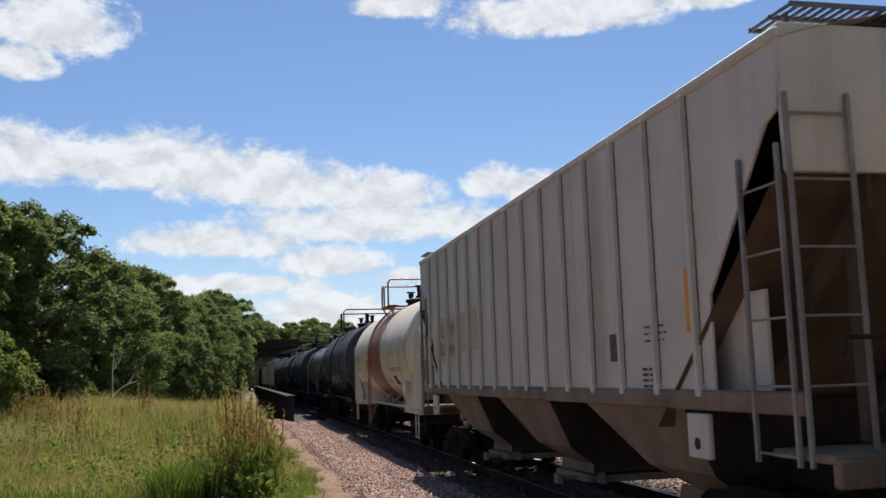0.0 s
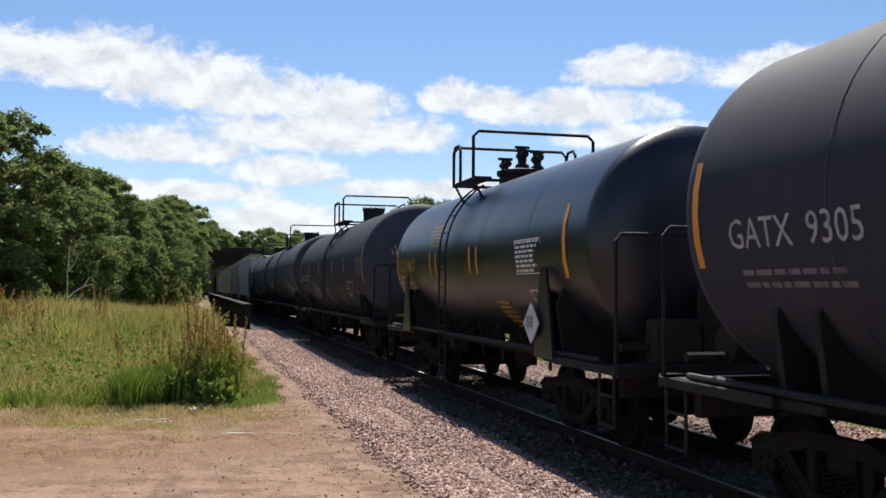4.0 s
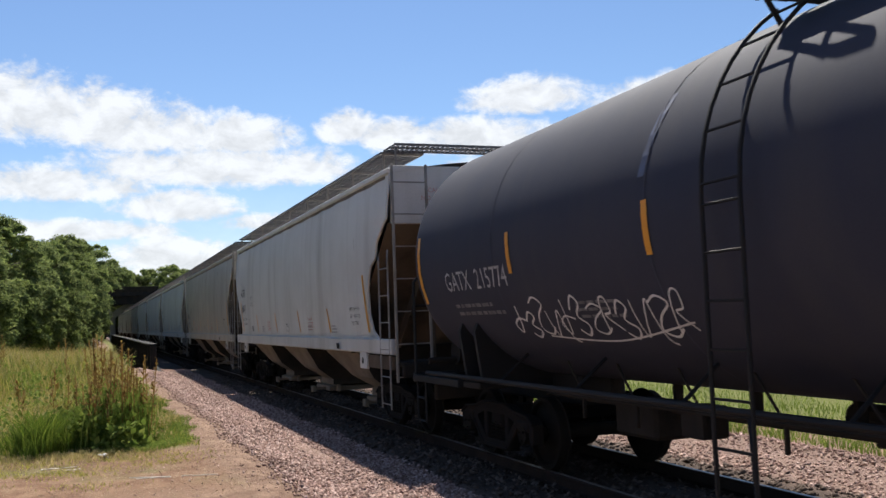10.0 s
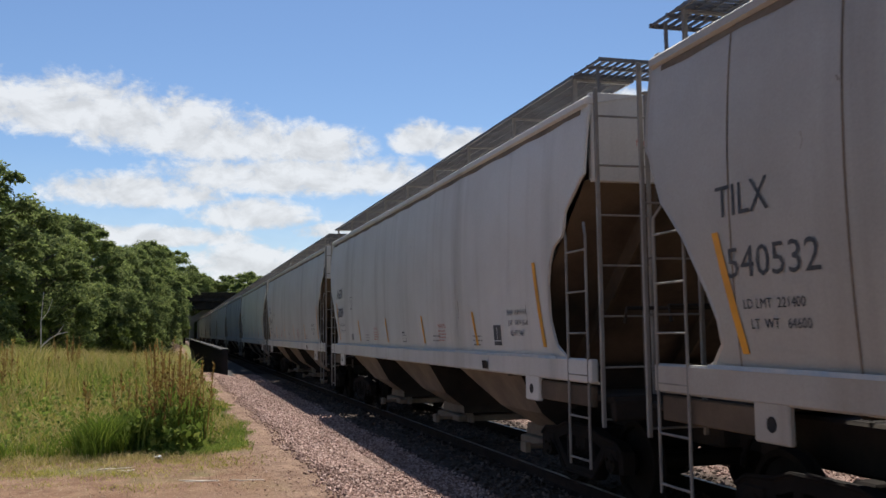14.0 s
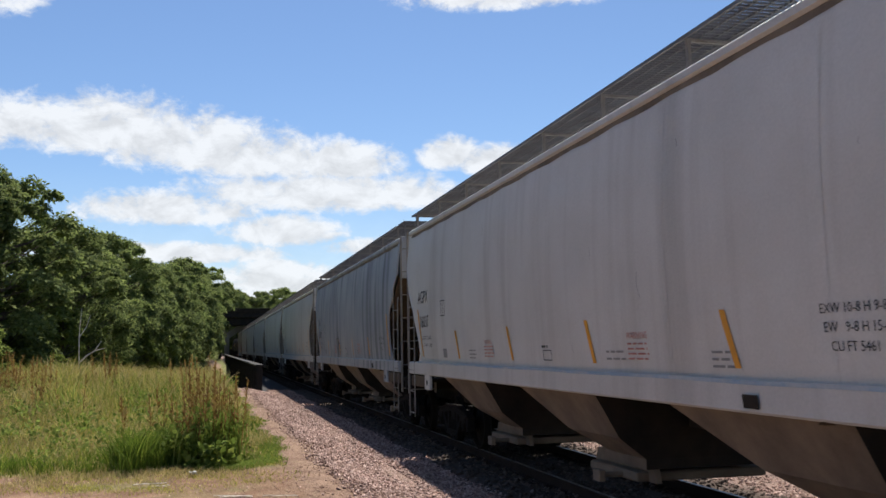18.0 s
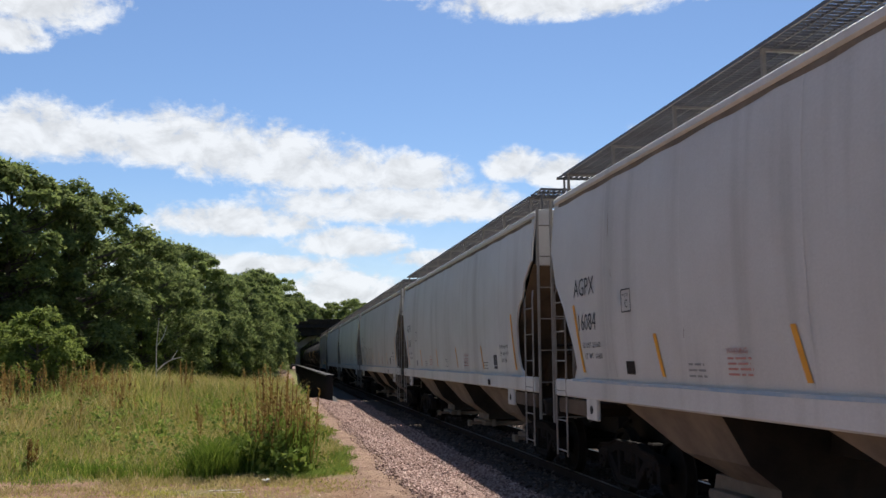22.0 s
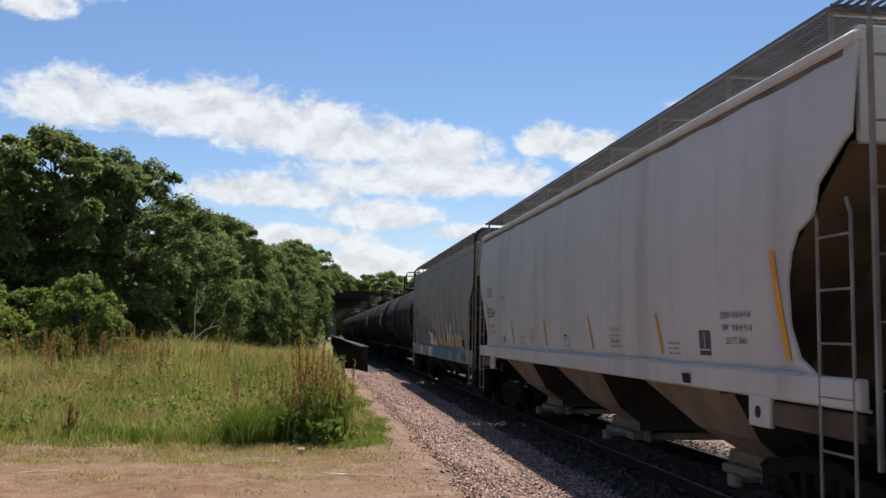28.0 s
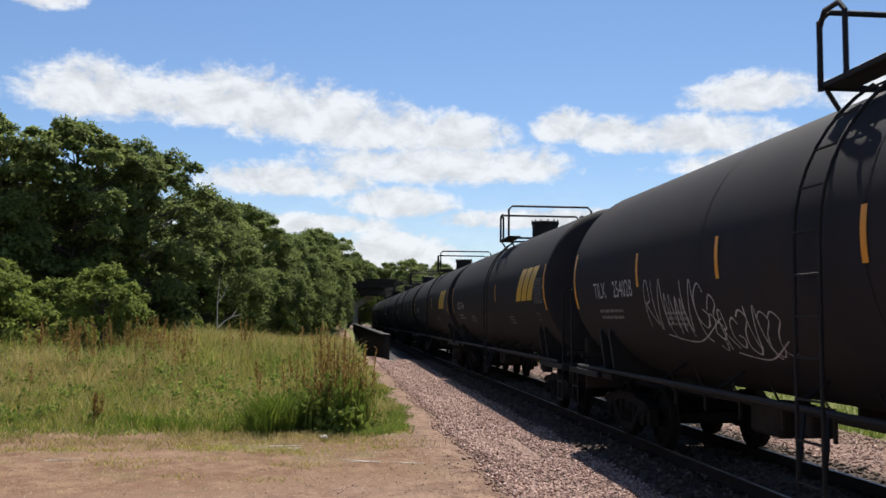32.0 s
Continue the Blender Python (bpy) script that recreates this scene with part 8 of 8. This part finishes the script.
    beyond = np.stack([XC + 3.6 + 16 * r.rand(44000) ** 1.7, 4 + 60 * r.rand(44000) ** 1.4], -1)
    stuff("far_verge", *blades(r, beyond, 0.06 + 0.16 * r.rand(len(beyond)), 0.010 + 0.010 * r.rand(len(beyond)), 0.6), GREEN, "green grass beyond the track", "grass")
    # broad-leaved weeds strewn through the grass
    spots = field_xy(r, 520, -20, 0.6, 16.0, 40, 1.2)
    spots = np.repeat(spots, 5, 0) + r.normal(0, 0.16, (len(spots) * 5, 2))
    cs = np.stack([spots[:, 0], spots[:, 1], PATH_Z + (0.12 + 0.45 * r.rand(len(spots))) * np.clip((spots[:, 1] - 14) / 8, 0.3, 1.6)], -1)
    half = len(cs) // 2
    stuff("broadleaf_weeds", *leaf_cloud(cs[:half], np.full((half, 3), 0.15), 16, 0.085, r), LEAF[2], "green broad-leaved weeds among the grass", "weeds")
    stuff("broadleaf_weeds", *leaf_cloud(cs[half:], np.full((len(cs) - half, 3), 0.14), 14, 0.075, r), GREEN, "yellow-green weeds among the grass", "weeds")
    # dry seed stalks: mostly in stands along the back, a few strewn
    stands = [(-11.5 + 6.5 * r.rand(), 29 + 7 * r.rand()) for _ in range(22)] + [(-20 + 20 * r.rand(), 21 + 15 * r.rand()) for _ in range(12)]
    st = np.concatenate([np.stack([x + r.normal(0, 0.22, 9), y + r.normal(0, 0.30, 9)], -1) for x, y in stands] + [field_xy(r, 60, -22, 0.6, 17.0, 44, 1.2)])
    st = st[st[:, 0] < 0.35]
    tall = 0.55 + (0.45 + 0.85 * r.rand(len(st))) * np.clip((st[:, 1] - 17) / 9, 0.15, 1)
    stuff("seed_stalks", *spikes(r, st, tall, 0.40 + 0.25 * r.rand(len(st)), 1.25), SEED, "rust-brown dock stalks standing over the grass", "weeds")
    rank = np.concatenate([np.stack([x + r.normal(0, 0.5, 60), y + r.normal(0, 0.5, 60)], -1) for x, y in stands])
    rank = rank[(rank[:, 0] < 0.2) & (rank[:, 1] > 19)]
    stuff("tall_weeds", *blades(r, rank, 0.5 + (0.3 + 0.75 * r.rand(len(rank))) * np.clip((rank[:, 1] - 18) / 9, 0.1, 1), 0.02 + 0.02 * r.rand(len(rank)), 0.3), LEAF[2], "rank green weeds among the docks", "weeds")
    straw = np.stack([-8 + 9.4 * r.rand(12000), 9.6 + 5.4 * r.rand(12000) ** 0.8], -1)
    v, f = blades(r, straw, 0.008 + 0.012 * r.rand(len(straw)), 0.004 + 0.004 * r.rand(len(straw)), 5.0)
    stuff("cut_straw", v, f, STRAW, "dry cut straw strewn on the trodden strip", "straw")
    bits = np.concatenate([np.stack([-8 + 10.6 * r.rand(13000), 9.4 + 5.4 * r.rand(13000)], -1), np.stack([1.35 + 1.5 * r.rand(9000), 11 + 26 * r.rand(9000) ** 1.6], -1)])
    bits = bits[np.array([patchy(x, y, 0.9, 21.0) for x, y in bits]) > 0.25 + 0.5 * r.rand(len(bits))]
    stuff("leaf_litter", *blades(r, bits, 0.004 + 0.006 * r.rand(len(bits)), 0.005 + 0.007 * r.rand(len(bits)), 4.0), LITTER, "red-brown dead leaf crumbs on the bare soil", "litter")
    edge = np.concatenate([np.stack([x + r.normal(0, 0.35, 150), y + r.normal(0, 0.14, 150)], -1) for x, y in [(-9 + 9.6 * r.rand(), 13.9 + 0.9 * r.rand()) for _ in range(26)]])
    stuff("edge_tufts", *blades(r, edge, 0.03 + 0.10 * r.rand(len(edge)), 0.006 + 0.006 * r.rand(len(edge)), 1.0), DRY, "thin dry tufts where the field gives way to soil", "grass")
    # weeds that stand at the field's corner
    for x, y, n, hh in (((-0.35, 15.3, 6, 1.1), (-0.02, 15.5, 10, 1.45), (0.30, 15.9, 8, 1.3), (-0.12, 16.4, 10, 1.58), (0.34, 17.2, 5, 1.2), (-0.60, 16.3, 4, 1.0), (0.20, 19.0, 4, 1.0), (0.05, 21.5, 4, 1.0))):
        clump = thing("weed_clump", "tall dock weeds with brown seed heads and coarse leaves", "weeds", "weeds at the field's corner", at=pose(0, 0, 0))
        xy = np.stack([x + r.normal(0, 0.14, n), y + r.normal(0, 0.16, n)], -1)
        part("seed_head", fast_mesh("seed_head", *spikes(r, xy, hh * (0.72 + 0.4 * r.rand(n)), np.full(n, 0.55)), SEED), None, clump)
        xy = np.stack([x + r.normal(0, 0.17, 150), y + r.normal(0, 0.17, 150)], -1)
        part("stalk", fast_mesh("stalk", *blades(r, xy, hh * (0.35 + 0.5 * r.rand(150)), 0.014 + 0.012 * r.rand(150), 0.25), GREEN), None, clump)
        cs = np.stack([x + r.normal(0, 0.17, 34), y + r.normal(0, 0.18, 34), PATH_Z + 0.03 + 0.5 * hh * r.rand(34) ** 1.3], -1)
        v, f = leaf_cloud(cs, np.full((34, 3), 0.12), 14, 0.085, r)
        part("leaves", fast_mesh("leaves", v, f, GREEN), None, clump)
    for x, y in ((0.10, 14.85), (-0.1, 15.0), (0.28, 15.1)):
        base = thing("dock_plant", "low dock plant with broad green leaves", "weeds", at=pose(0, 0, 0))
        cs = np.stack([x + r.normal(0, 0.10, 9), y + r.normal(0, 0.08, 9), PATH_Z + 0.04 + 0.3 * r.rand(9)], -1)
        part("leaves", fast_mesh("leaves", *leaf_cloud(cs, np.full((9, 3), 0.07), 9, 0.11, r), GREEN), None, base)
    pale = thing("pale_weed", "pale grey-green weed with small white flowers", "weeds", at=pose(0, 0, 0))
    cs = np.stack([0.66 + r.normal(0, 0.08, 14), 15.9 + r.normal(0, 0.1, 14), PATH_Z + 0.05 + 0.3 * r.rand(14)], -1)
    part("leaves", fast_mesh("leaves", *leaf_cloud(cs, np.full((14, 3), 0.08), 16, 0.035, r), DRY), None, pale)


def build_litter():
    r = random.Random(8)
    for x, y, n, ln in (((0.35, 12.15, 7, 0.45), (-0.80, 13.6, 4, 0.5), (-0.55, 13.4, 3, 0.3), (-3.4, 12.4, 3, 0.4), (0.9, 12.0, 3, 0.35))):
        t = thing("dead_twigs", "pale bleached twigs lying on the dirt", "twigs", "twigs on the dirt", at=pose(x, y, ground_z(x, y) + 0.001, 0, 0, r.uniform(-25, 25)))
        for j in range(n):
            a = r.uniform(-0.35, 0.35)
            l = ln * r.uniform(0.25, 0.7)
            ox, oy = r.uniform(-ln, ln) * 0.4, r.uniform(-0.06, 0.06)
            part("twig", Shape().box(-l / 2, -0.009, 0.0, l / 2, 0.009, 0.006, 0.002), M["dead"], t, at=pose(ox, oy, 0.004, 0, 0, math.degrees(a)))
    scrap = Shape()
    for j in range(6):
        a = j * 1.05
        scrap.box(-0.035, -0.025, 0, 0.035, 0.025, 0.008, 0.003, pose(0.04 * math.cos(a), 0.03 * math.sin(a), 0.012 + 0.006 * j, 25 * math.sin(a), 30 * math.cos(a), 50 * j))
    ob = solo("paper_scrap", scrap, M["chalk"], "crumpled white scrap lying under the weeds", "litter")
    ob.matrix_basis = pose(-0.17, 14.35, ground_z(-0.17, 14.35))
    for x, y in ((-3.95, 16.2), (-1.3, 15.6)):
        p = thing("brown_dock", "single rust-brown dried dock plant in the grass", "weeds", at=pose(0, 0, 0))
        rr = np.random.RandomState(int(abs(x) * 10))
        xy = np.stack([x + rr.normal(0, 0.05, 5), y + rr.normal(0, 0.05, 5)], -1)
        part("seed_head", fast_mesh("seed_head", *spikes(rr, xy, 0.35 + 0.2 * rr.rand(5), np.full(5, 0.75)), SEED), None, p)


def build_vegetation():
    build_trees()
    build_field()
    build_litter()


# ---- build ----
build_ground()
build_track()
build_ballast()
build_backdrop()
build_clouds()
build_vegetation()
TRAIN = build_train()
motions()
